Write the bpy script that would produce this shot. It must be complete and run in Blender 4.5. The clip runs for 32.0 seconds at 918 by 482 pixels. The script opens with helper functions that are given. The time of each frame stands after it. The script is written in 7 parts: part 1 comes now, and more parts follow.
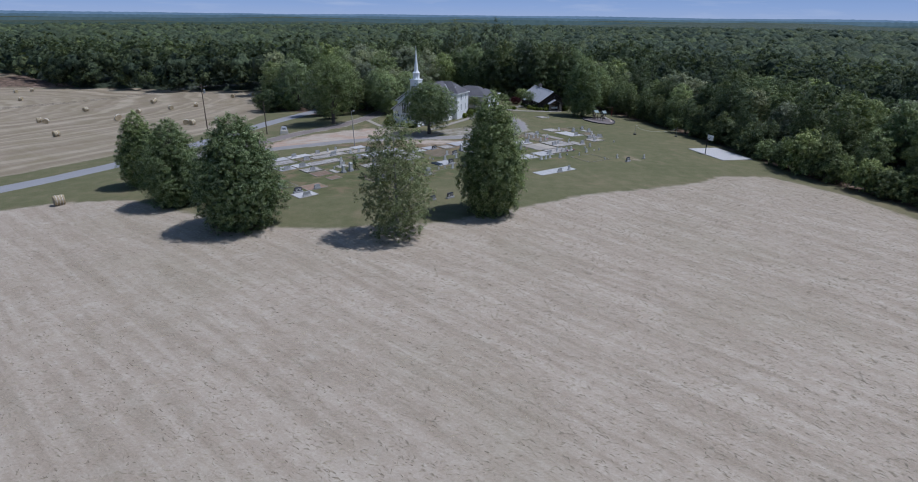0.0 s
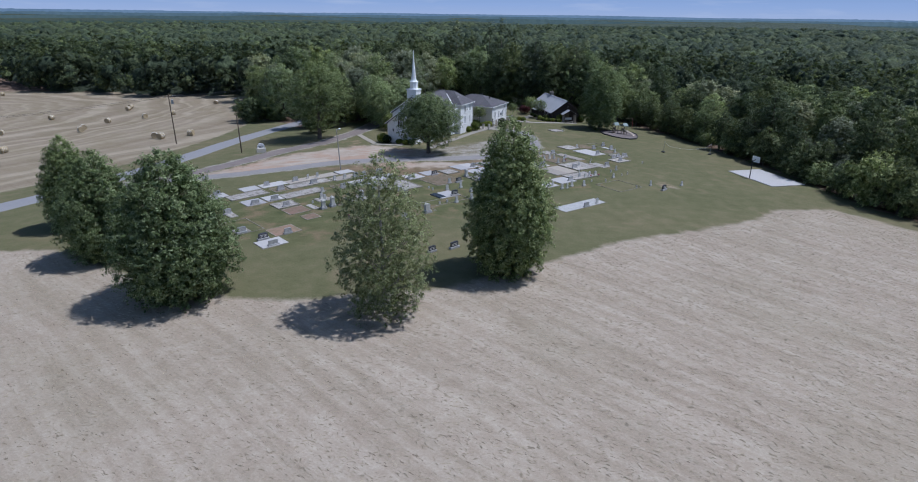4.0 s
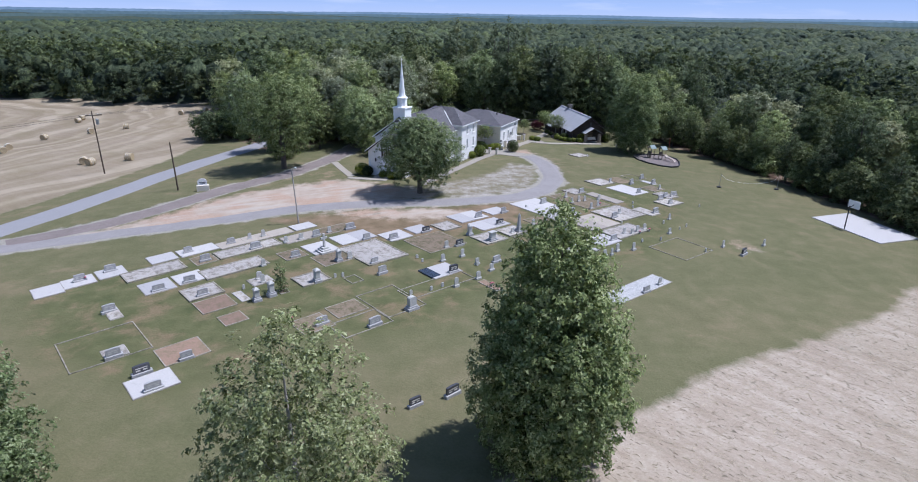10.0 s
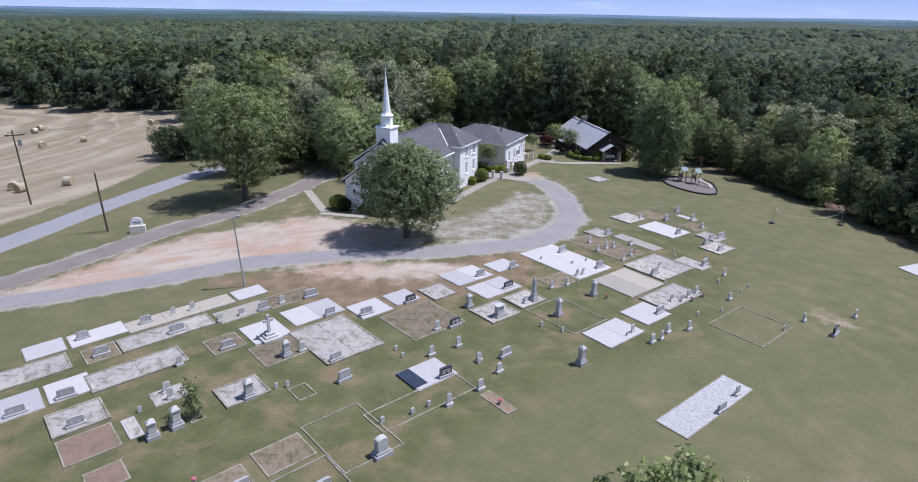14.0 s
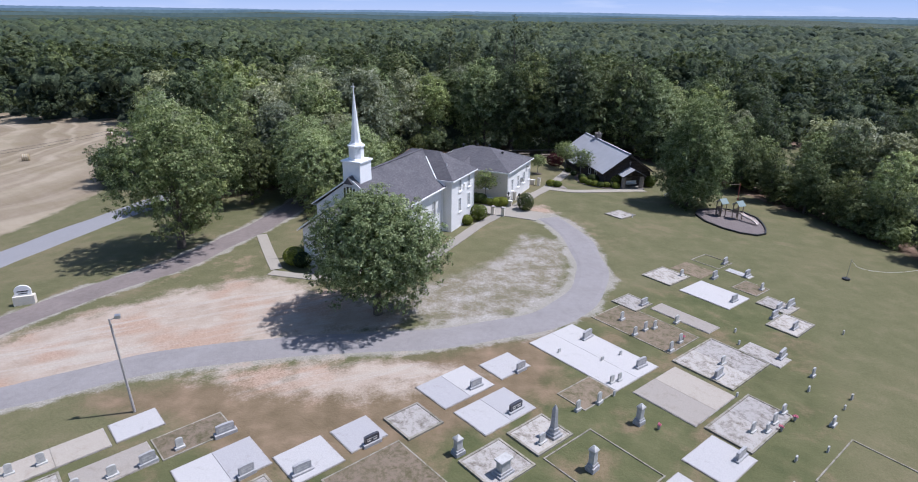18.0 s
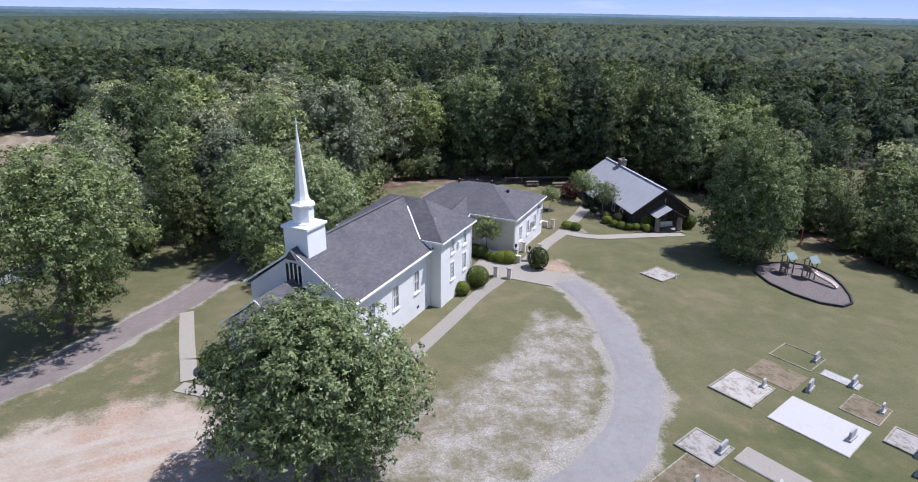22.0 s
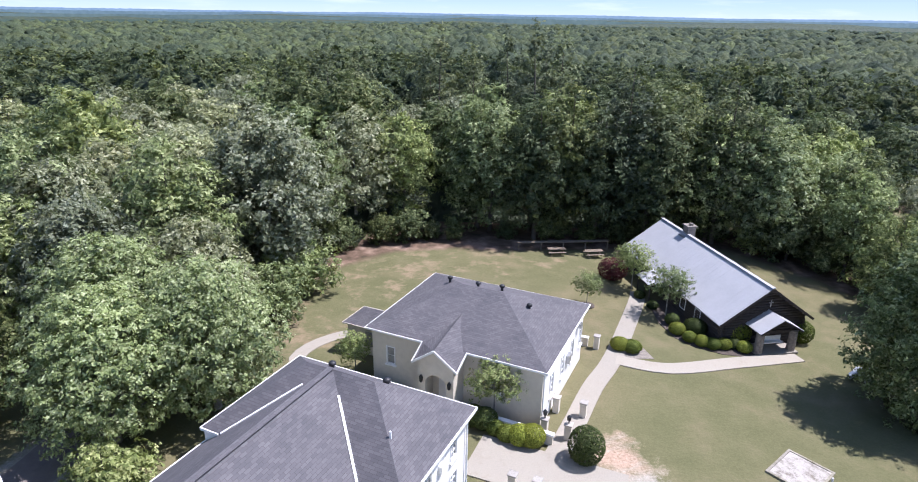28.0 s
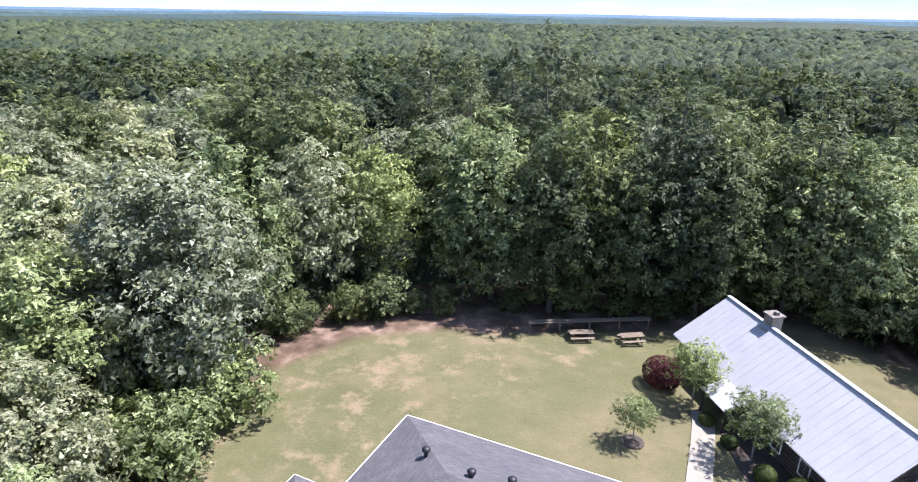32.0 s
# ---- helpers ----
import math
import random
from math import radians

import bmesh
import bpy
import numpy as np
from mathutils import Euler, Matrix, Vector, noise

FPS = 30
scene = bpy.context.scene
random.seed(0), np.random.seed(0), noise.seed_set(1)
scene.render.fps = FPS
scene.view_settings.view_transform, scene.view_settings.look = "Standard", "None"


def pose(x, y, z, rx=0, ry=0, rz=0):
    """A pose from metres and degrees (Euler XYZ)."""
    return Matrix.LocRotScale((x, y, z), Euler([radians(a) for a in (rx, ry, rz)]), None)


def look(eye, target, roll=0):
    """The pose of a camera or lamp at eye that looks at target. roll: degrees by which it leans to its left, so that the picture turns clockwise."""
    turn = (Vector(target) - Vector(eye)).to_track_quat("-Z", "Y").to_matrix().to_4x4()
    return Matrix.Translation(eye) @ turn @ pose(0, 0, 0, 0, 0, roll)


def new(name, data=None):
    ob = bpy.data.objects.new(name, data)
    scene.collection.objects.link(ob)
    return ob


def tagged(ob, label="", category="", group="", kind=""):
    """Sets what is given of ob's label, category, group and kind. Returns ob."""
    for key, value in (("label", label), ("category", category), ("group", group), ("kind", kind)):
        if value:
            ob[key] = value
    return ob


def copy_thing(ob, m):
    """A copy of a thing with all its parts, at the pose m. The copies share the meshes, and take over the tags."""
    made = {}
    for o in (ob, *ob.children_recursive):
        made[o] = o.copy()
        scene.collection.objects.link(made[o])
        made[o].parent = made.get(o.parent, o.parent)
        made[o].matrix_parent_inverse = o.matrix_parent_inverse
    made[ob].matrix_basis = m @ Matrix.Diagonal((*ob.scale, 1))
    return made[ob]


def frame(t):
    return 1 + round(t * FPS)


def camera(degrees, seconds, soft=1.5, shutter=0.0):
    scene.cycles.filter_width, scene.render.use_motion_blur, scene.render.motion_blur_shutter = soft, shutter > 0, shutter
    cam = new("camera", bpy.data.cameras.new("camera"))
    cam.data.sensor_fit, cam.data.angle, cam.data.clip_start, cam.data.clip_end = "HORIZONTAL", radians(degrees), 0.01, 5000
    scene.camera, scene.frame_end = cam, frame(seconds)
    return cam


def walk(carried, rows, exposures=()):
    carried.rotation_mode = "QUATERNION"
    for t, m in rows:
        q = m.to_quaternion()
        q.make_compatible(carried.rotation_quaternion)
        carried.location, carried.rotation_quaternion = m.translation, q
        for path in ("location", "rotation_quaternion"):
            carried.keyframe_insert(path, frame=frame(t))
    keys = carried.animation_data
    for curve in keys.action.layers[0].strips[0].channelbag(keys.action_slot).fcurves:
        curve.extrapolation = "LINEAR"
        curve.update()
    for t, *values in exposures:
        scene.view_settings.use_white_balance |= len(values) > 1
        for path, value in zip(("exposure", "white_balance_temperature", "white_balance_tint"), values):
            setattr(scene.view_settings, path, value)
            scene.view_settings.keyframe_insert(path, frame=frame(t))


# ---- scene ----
cam = camera(73.7, 32.0, soft=1.0)
METRES, EYE, TILT, LEAN, TURN = 158.0, 24.0, -20.65, -0.75, 0.0
EXPOSURES = [(0.0, -0.25, 5440, 13), (6.0, 0.04, 5430, 14), (9.0, 0.35, 5490, 16), (13.0, 0.4, 5650, 18), (20.0, 0.4, 5740, 17), (25.0, 0.8, 5790, 19), (28.0, 1.05, 5870, 20), (32.0, 1.46, 5980, 20)]

ROWS = [
    (0.0, 0.0000, 0.0000, 0.0000, 0.00, 0.37, 0.25),
    (0.5, -0.0004, 0.0142, 0.0055, 0.01, 0.38, 0.24),
    (1.0, -0.0013, 0.0285, 0.0111, -0.00, 0.38, 0.22),
    (1.5, -0.0021, 0.0427, 0.0166, -0.02, 0.36, 0.19),
    (2.0, -0.0029, 0.0569, 0.0222, -0.02, 0.35, 0.16),
    (2.5, -0.0037, 0.0712, 0.0278, -0.03, 0.36, 0.17),
    (4.5, -0.0046, 0.1272, 0.0501, -0.01, 0.26, 0.10),
    (5.0, -0.0047, 0.1413, 0.0553, -0.01, 0.26, 0.07),
    (5.5, -0.0048, 0.1555, 0.0605, -0.02, 0.27, 0.08),
    (6.0, -0.0051, 0.1700, 0.0657, -0.01, 0.26, 0.05),
    (6.5, -0.0050, 0.1845, 0.0710, -0.00, 0.25, 0.07),
    (7.0, -0.0049, 0.1990, 0.0764, 0.00, 0.22, 0.04),
    (7.5, -0.0049, 0.2122, 0.0813, -0.03, 0.20, 0.02),
    (8.0, -0.0048, 0.2264, 0.0863, -0.03, 0.20, 0.01),
    (8.5, -0.0047, 0.2406, 0.0914, -0.03, 0.22, -0.02),
    (9.0, -0.0047, 0.2545, 0.0963, -0.02, 0.21, 0.00),
    (9.5, -0.0048, 0.2689, 0.1014, -0.03, 0.23, 0.04),
    (10.0, -0.0050, 0.2830, 0.1064, -0.02, 0.22, 0.00),
    (10.5, -0.0050, 0.2973, 0.1114, -0.01, 0.20, -0.02),
    (11.0, -0.0050, 0.3111, 0.1164, -0.01, 0.19, -0.01),
    (11.5, -0.0046, 0.3250, 0.1216, -0.00, 0.18, -0.02),
    (12.0, -0.0044, 0.3389, 0.1268, -0.01, 0.17, -0.01),
    (12.5, -0.0041, 0.3528, 0.1320, -0.01, 0.16, -0.02),
    (13.0, -0.0037, 0.3665, 0.1373, 0.01, 0.18, -0.04),
    (13.5, -0.0032, 0.3802, 0.1425, 0.01, 0.16, -0.02),
    (14.0, -0.0024, 0.3939, 0.1476, 0.01, 0.16, -0.03),
    (14.5, -0.0009, 0.4075, 0.1530, 0.01, 0.15, -0.01),
    (16.5, 0.0017, 0.4616, 0.1744, -0.05, 0.07, 0.15),
    (17.0, 0.0021, 0.4757, 0.1796, -0.04, 0.07, 0.13),
    (17.5, 0.0026, 0.4900, 0.1850, -0.06, 0.07, 0.13),
    (18.0, 0.0033, 0.5041, 0.1904, -0.06, 0.04, 0.12),
    (18.5, 0.0039, 0.5189, 0.1961, -0.06, 0.04, 0.09),
    (19.0, 0.0045, 0.5331, 0.2013, -0.06, 0.07, 0.11),
    (19.5, 0.0054, 0.5472, 0.2067, -0.02, 0.06, 0.12),
    (20.0, 0.0063, 0.5608, 0.2117, -0.00, 0.08, 0.11),
    (20.5, 0.0071, 0.5749, 0.2172, 0.02, 0.08, 0.12),
    (21.0, 0.0077, 0.5896, 0.2228, 0.05, 0.09, 0.10),
    (21.5, 0.0082, 0.6045, 0.2284, 0.05, 0.11, 0.10),
    (22.0, 0.0085, 0.6192, 0.2342, 0.04, 0.11, 0.08),
    (22.5, 0.0090, 0.6338, 0.2396, 0.06, 0.13, 0.12),
    (23.0, 0.0094, 0.6485, 0.2451, 0.07, 0.14, 0.07),
    (23.5, 0.0100, 0.6633, 0.2505, 0.07, 0.18, 0.07),
    (24.0, 0.0107, 0.6779, 0.2561, 0.10, 0.17, 0.07),
    (24.5, 0.0116, 0.6915, 0.2612, 0.13, 0.17, 0.06),
    (25.0, 0.0120, 0.7062, 0.2665, 0.12, 0.17, 0.05),
    (25.5, 0.0121, 0.7208, 0.2718, 0.13, 0.17, 0.06),
    (27.5, 0.0134, 0.7786, 0.2928, 0.22, 0.20, -0.11),
    (28.0, 0.0138, 0.7930, 0.2980, 0.24, 0.24, -0.13),
    (28.5, 0.0145, 0.8071, 0.3033, 0.26, 0.24, -0.15),
    (29.0, 0.0152, 0.8211, 0.3087, 0.28, 0.25, -0.17),
    (29.5, 0.0157, 0.8355, 0.3142, 0.28, 0.23, -0.15),
    (30.0, 0.0163, 0.8498, 0.3196, 0.29, 0.24, -0.16),
    (30.5, 0.0166, 0.8643, 0.3251, 0.29, 0.23, -0.16),
    (31.0, 0.0173, 0.8784, 0.3306, 0.32, 0.21, -0.14),
    (31.5, 0.0181, 0.8926, 0.3363, 0.33, 0.17, -0.15),
    (32.0, 0.0189, 0.9064, 0.3416, 0.35, 0.17, -0.11),
]
walk(cam, [(t, pose(0, 0, EYE, TILT, LEAN, TURN) @ pose(METRES * x, METRES * y, METRES * z, 90 + pitch, roll, yaw)) for t, x, y, z, yaw, pitch, roll in ROWS],
     EXPOSURES)

# ---- world, sun ----
SUN_DIR = Vector((0.98, 0.17, 1.88)).normalized()
world = bpy.data.worlds.new("sky")
scene.world = world
world.use_nodes = True
wn = world.node_tree.nodes
sky = wn.new("ShaderNodeTexSky")
sky.sky_type, sky.sun_disc = "NISHITA", False
sky.sun_elevation, sky.sun_rotation = math.asin(SUN_DIR.z), math.atan2(SUN_DIR.x, SUN_DIR.y)
sky.air_density, sky.dust_density, sky.ozone_density = 1.0, 0.4, 1.2
wn["Background"].inputs["Strength"].default_value = 0.088
world.node_tree.links.new(sky.outputs["Color"], wn["Background"].inputs["Color"])
sun = new("sun", bpy.data.lights.new("sun", "SUN"))
sun.data.energy, sun.data.angle, sun.data.color = 4.0, radians(0.6), (1.0, 0.965, 0.91)
sun.matrix_world = look(SUN_DIR * 100, (0, 0, 0))


# ---- materials ----
def mat(name, rough=0.8, spec=0.3, metal=0.0):
    m = bpy.data.materials.new(name)
    m.use_nodes = True
    b = m.node_tree.nodes["Principled BSDF"]
    b.inputs["Roughness"].default_value, b.inputs["Metallic"].default_value = rough, metal
    b.inputs["Specular IOR Level"].default_value = spec
    return m, m.node_tree.nodes, m.node_tree.links, b


def noise_node(n, l, scale, detail=4.0, rough=0.55, src="Object", stretch=None, dist=0.0):
    co = n.new("ShaderNodeTexCoord")
    tex = n.new("ShaderNodeTexNoise")
    tex.inputs["Scale"].default_value, tex.inputs["Detail"].default_value = scale, detail
    tex.inputs["Roughness"].default_value, tex.inputs["Distortion"].default_value = rough, dist
    if stretch:
        mp = n.new("ShaderNodeMapping")
        mp.vector_type = "TEXTURE"
        mp.inputs["Scale"].default_value, mp.inputs["Rotation"].default_value = stretch[:3], (0, 0, radians(stretch[3]))
        l.new(co.outputs[src], mp.inputs["Vector"])
        l.new(mp.outputs["Vector"], tex.inputs["Vector"])
    else:
        l.new(co.outputs[src], tex.inputs["Vector"])
    return tex.outputs["Fac"]


def ramp(n, l, fac, stops):
    r = n.new("ShaderNodeValToRGB")
    while len(r.color_ramp.elements) < len(stops):
        r.color_ramp.elements.new(0.5)
    for e, (p, c) in zip(r.color_ramp.elements, stops):
        e.position, e.color = p, (*c, 1) if len(c) == 3 else c
    l.new(fac, r.inputs["Fac"])
    return r.outputs["Color"]


def mixc(n, l, fac, a, b, mode="MIX"):
    m = n.new("ShaderNodeMix")
    m.data_type, m.blend_type = "RGBA", mode
    for sock, v in ((m.inputs[0], fac), (m.inputs[6], a), (m.inputs[7], b)):
        if isinstance(v, (int, float)):
            sock.default_value = v
        elif isinstance(v, tuple):
            sock.default_value = (*v, 1)
        else:
            l.new(v, sock)
    return m.outputs[2]


def maths(n, l, op, a, b=0.5, clamp=False):
    m = n.new("ShaderNodeMath")
    m.operation, m.use_clamp = op, clamp
    for sock, v in zip(m.inputs, (a, b)):
        if isinstance(v, (int, float)):
            sock.default_value = v
        else:
            l.new(v, sock)
    return m.outputs[0]


def bump(n, l, b, h, strength=0.4, dist=0.05):
    bp = n.new("ShaderNodeBump")
    bp.inputs["Strength"].default_value, bp.inputs["Distance"].default_value = strength, dist
    l.new(h, bp.inputs["Height"])
    l.new(bp.outputs["Normal"], b.inputs["Normal"])


def plain(name, c, rough=0.7, spec=0.3, metal=0.0, var=0.18, scale=3.0, relief=0.15):
    """A surface of one colour with stains at two scales and a fine relief."""
    m, n, l, b = mat(name, rough, spec, metal)
    f1, f2 = noise_node(n, l, scale), noise_node(n, l, scale * 9, 6.0)
    f = maths(n, l, "ADD", maths(n, l, "MULTIPLY", f1, 0.6), maths(n, l, "MULTIPLY", f2, 0.4))
    lo, hi = tuple(v * (1 - var) for v in c), tuple(min(1, v * (1 + var)) for v in c)
    l.new(ramp(n, l, f, [(0.3, lo), (0.7, hi)]), b.inputs["Base Color"])
    bump(n, l, b, f2, relief)
    return m


CAST = [(0.0, (0.5, 0.6, 0.6)), (0.25, (0.76, 0.84, 0.78)), (0.5, (1.0, 1.02, 0.86)), (0.7, (1.24, 1.2, 0.82)), (0.85, (1.1, 1.18, 1.05)), (1.0, (1.6, 1.6, 1.1))]


def foliage(name, dark, light, tip, tint=False, gloss=0.14, spread=1.0, cut=7.0, open_=0.43):
    """Leaves: sprays with gaps between the blades, each its own shade, each tree its own cast, some light through."""
    m, n, l, b = mat(name, 0.6, gloss)
    geo = n.new("ShaderNodeNewGeometry")
    c = ramp(n, l, geo.outputs["Random Per Island"], [(0.0, dark), (0.55, light), (1.0, tip)])
    if tint:
        at = n.new("ShaderNodeAttribute")
        at.attribute_name = "tint"
        r = at.outputs["Fac"]
    else:
        r = n.new("ShaderNodeObjectInfo").outputs["Random"]
    cast = ramp(n, l, r, CAST)
    col = mixc(n, l, 1.0, c, mixc(n, l, spread, (1.0, 1.0, 1.0), cast), "MULTIPLY")
    l.new(col, b.inputs["Base Color"])
    tr = n.new("ShaderNodeBsdfTranslucent")
    l.new(mixc(n, l, 1.0, col, (1.35, 1.38, 1.0), "MULTIPLY"), tr.inputs["Color"])
    mx = n.new("ShaderNodeMixShader")
    mx.inputs[0].default_value = 0.27
    l.new(b.outputs[0], mx.inputs[1])
    l.new(tr.outputs[0], mx.inputs[2])
    gap = n.new("ShaderNodeBsdfTransparent")
    holes = n.new("ShaderNodeMixShader")
    l.new(ramp(n, l, noise_node(n, l, cut, 1.0, 0.5), [(open_ - 0.02, (1, 1, 1)), (open_ + 0.02, (0, 0, 0))]), holes.inputs[0])
    l.new(mx.outputs[0], holes.inputs[1])
    l.new(gap.outputs[0], holes.inputs[2])
    l.new(holes.outputs[0], n["Material Output"].inputs["Surface"])
    return m


def canopy_material():
    """A mass of leaves too far off to tell apart, the shade among them put into a darker colour."""
    m, n, l, b = mat("canopy_leaves", 0.7, 0.2)
    f1, f2, f3 = noise_node(n, l, 0.02, 4), noise_node(n, l, 0.16, 6, 0.65), noise_node(n, l, 1.3, 6, 0.7)
    col = mixc(n, l, 0.5, ramp(n, l, f2, [(0.3, (0.022, 0.032, 0.022)), (0.5, (0.045, 0.06, 0.038)), (0.7, (0.085, 0.1, 0.065))]), ramp(n, l, f3, [(0.3, (0.02, 0.03, 0.018)), (0.7, (0.09, 0.11, 0.065))]))
    col = mixc(n, l, 1.0, col, ramp(n, l, f1, [(0.3, (0.8, 0.85, 0.85)), (0.7, (1.25, 1.18, 1.0))]), "MULTIPLY")
    l.new(col, b.inputs["Base Color"])
    bump(n, l, b, maths(n, l, "ADD", maths(n, l, "MULTIPLY", f2, 3.0), f3), 1.0, 1.2)
    return m


def crowns_material():
    """Whole tree crowns at a distance: leafy clumps, each tree its own cast."""
    m, n, l, b = mat("distant_crowns", 0.7, 0.1)
    f2, f3 = noise_node(n, l, 0.55, 5, 0.65), noise_node(n, l, 2.2, 5, 0.7)
    f = maths(n, l, "ADD", maths(n, l, "MULTIPLY", f2, 0.5), maths(n, l, "MULTIPLY", f3, 0.5))
    c = ramp(n, l, f, [(0.36, (0.02, 0.028, 0.018)), (0.5, (0.052, 0.066, 0.041)), (0.64, (0.108, 0.124, 0.08))])
    at = n.new("ShaderNodeAttribute")
    at.attribute_name = "tint"
    cast = ramp(n, l, at.outputs["Fac"], CAST)
    l.new(mixc(n, l, 1.0, c, cast, "MULTIPLY"), b.inputs["Base Color"])
    bump(n, l, b, f, 0.8, 0.9)
    return m


def ground_material():
    """Lawn, hay stubble, bare clay, gravel and leaf litter, shared out by the plan's zones with ragged edges."""
    m, n, l, b = mat("ground", 0.95, 0.1)
    big, mid, fine = noise_node(n, l, 0.045, 5), noise_node(n, l, 0.5, 6), noise_node(n, l, 6.0, 8, 0.7)
    edge = maths(n, l, "SUBTRACT", maths(n, l, "ADD", maths(n, l, "MULTIPLY", mid, 0.7), maths(n, l, "MULTIPLY", fine, 0.3)), 0.5)

    def zone(name, rag, soft):
        at = n.new("ShaderNodeAttribute")
        at.attribute_name = name
        v = maths(n, l, "ADD", at.outputs["Fac"], maths(n, l, "MULTIPLY", edge, rag))
        return maths(n, l, "ADD", maths(n, l, "MULTIPLY", v, soft), 0.5, True)

    blot = noise_node(n, l, 0.13, 6, 0.6, dist=0.4)
    lawn = ramp(n, l, big, [(0.3, (0.088, 0.096, 0.044)), (0.5, (0.13, 0.124, 0.064)), (0.7, (0.225, 0.172, 0.108))])
    lawn = mixc(n, l, 0.55, lawn, ramp(n, l, mid, [(0.25, (0.082, 0.09, 0.041)), (0.5, (0.128, 0.124, 0.063)), (0.72, (0.195, 0.162, 0.098))]))
    lawn = mixc(n, l, 0.2, lawn, ramp(n, l, fine, [(0.3, (0.08, 0.085, 0.035)), (0.7, (0.28, 0.245, 0.13))]))
    dry = ramp(n, l, blot, [(0.56, (0, 0, 0)), (0.72, (1, 1, 1))])
    lawn = mixc(n, l, maths(n, l, "MULTIPLY", dry, maths(n, l, "MULTIPLY", mid, 0.95)), lawn, (0.25, 0.187, 0.12))
    worn = zone("worn", 1.6, 1.6)
    patch = ramp(n, l, noise_node(n, l, 0.45, 6, 0.65), [(0.52, (0, 0, 0)), (0.66, (0.8, 0.8, 0.8))])
    lawn = mixc(n, l, maths(n, l, "MULTIPLY", worn, patch), lawn, ramp(n, l, fine, [(0.3, (0.2, 0.145, 0.09)), (0.7, (0.32, 0.245, 0.165))]))
    bare = ramp(n, l, noise_node(n, l, 0.28, 6, 0.62, dist=0.3), [(0.5, (0, 0, 0)), (0.64, (0.85, 0.85, 0.85))])
    lawn = mixc(n, l, maths(n, l, "MULTIPLY", zone("graves", 1.4, 1.8), 0.55), lawn, ramp(n, l, mid, [(0.3, (0.05, 0.068, 0.022)), (0.6, (0.1, 0.11, 0.045)), (0.75, (0.2, 0.15, 0.085))]))
    lawn = mixc(n, l, maths(n, l, "MULTIPLY", zone("graves", 1.4, 1.8), bare), lawn, ramp(n, l, fine, [(0.3, (0.16, 0.12, 0.07)), (0.7, (0.24, 0.18, 0.11))]))
    lawn = mixc(n, l, maths(n, l, "MULTIPLY", zone("brown", 1.4, 2.0), 0.88), lawn, ramp(n, l, mid, [(0.3, (0.15, 0.11, 0.065)), (0.55, (0.21, 0.15, 0.095)), (0.75, (0.29, 0.2, 0.135))]))
    rows = noise_node(n, l, 1.0, 4, 0.55, stretch=(30, 3.0, 1, -43), dist=0.35)
    straw = noise_node(n, l, 1.0, 8, 0.72, stretch=(0.6, 0.2, 1, -32), dist=0.25)
    lumps = noise_node(n, l, 1.1, 6, 0.65)
    hay = ramp(n, l, rows, [(0.34, (0.29, 0.225, 0.165)), (0.5, (0.365, 0.295, 0.225)), (0.64, (0.47, 0.395, 0.31))])
    hay = mixc(n, l, 0.42, hay, ramp(n, l, straw, [(0.28, (0.13, 0.097, 0.066)), (0.42, (0.33, 0.262, 0.195)), (0.58, (0.39, 0.32, 0.245)), (0.72, (0.62, 0.53, 0.42))]))
    hay = mixc(n, l, 0.36, hay, ramp(n, l, lumps, [(0.32, (0.22, 0.17, 0.12)), (0.5, (0.37, 0.3, 0.23)), (0.68, (0.6, 0.53, 0.43))]))
    spot = ramp(n, l, noise_node(n, l, 1.0, 4, 0.6, stretch=(0.7, 0.25, 1, -35)), [(0.3, (1, 1, 1)), (0.36, (0, 0, 0))])
    hay = mixc(n, l, 0.3, hay, ramp(n, l, noise_node(n, l, 5.0, 6, 0.8), [(0.33, (0.12, 0.09, 0.06)), (0.5, (0.36, 0.29, 0.218)), (0.66, (0.64, 0.55, 0.44))]))
    drift = noise_node(n, l, 0.32, 5, 0.6, dist=0.6)
    hay = mixc(n, l, 0.18, hay, ramp(n, l, drift, [(0.34, (0.27, 0.205, 0.15)), (0.5, (0.36, 0.295, 0.225)), (0.66, (0.5, 0.45, 0.37))]))
    swaths = noise_node(n, l, 1.0, 5, 0.65, stretch=(16, 1.3, 1, -43), dist=0.5)
    hay = mixc(n, l, 0.3, hay, ramp(n, l, swaths, [(0.36, (0.2, 0.17, 0.115)), (0.48, (0.34, 0.285, 0.215)), (0.62, (0.48, 0.42, 0.335))]))
    hay = mixc(n, l, maths(n, l, "MULTIPLY", spot, 0.75), hay, (0.11, 0.085, 0.055))
    hay = mixc(n, l, maths(n, l, "MULTIPLY", ramp(n, l, big, [(0.48, (0, 0, 0)), (0.75, (1, 1, 1))]), 0.3), hay, (0.21, 0.19, 0.11))
    ring = n.new("ShaderNodeVectorMath")
    ring.operation = "DISTANCE"
    ring.inputs[1].default_value = (-185, 205, 0)
    l.new(n.new("ShaderNodeTexCoord").outputs["Object"], ring.inputs[0])
    arc = n.new("ShaderNodeTexNoise")
    arc.noise_dimensions = "1D"
    arc.inputs["Scale"].default_value, arc.inputs["Detail"].default_value = 0.17, 2.0
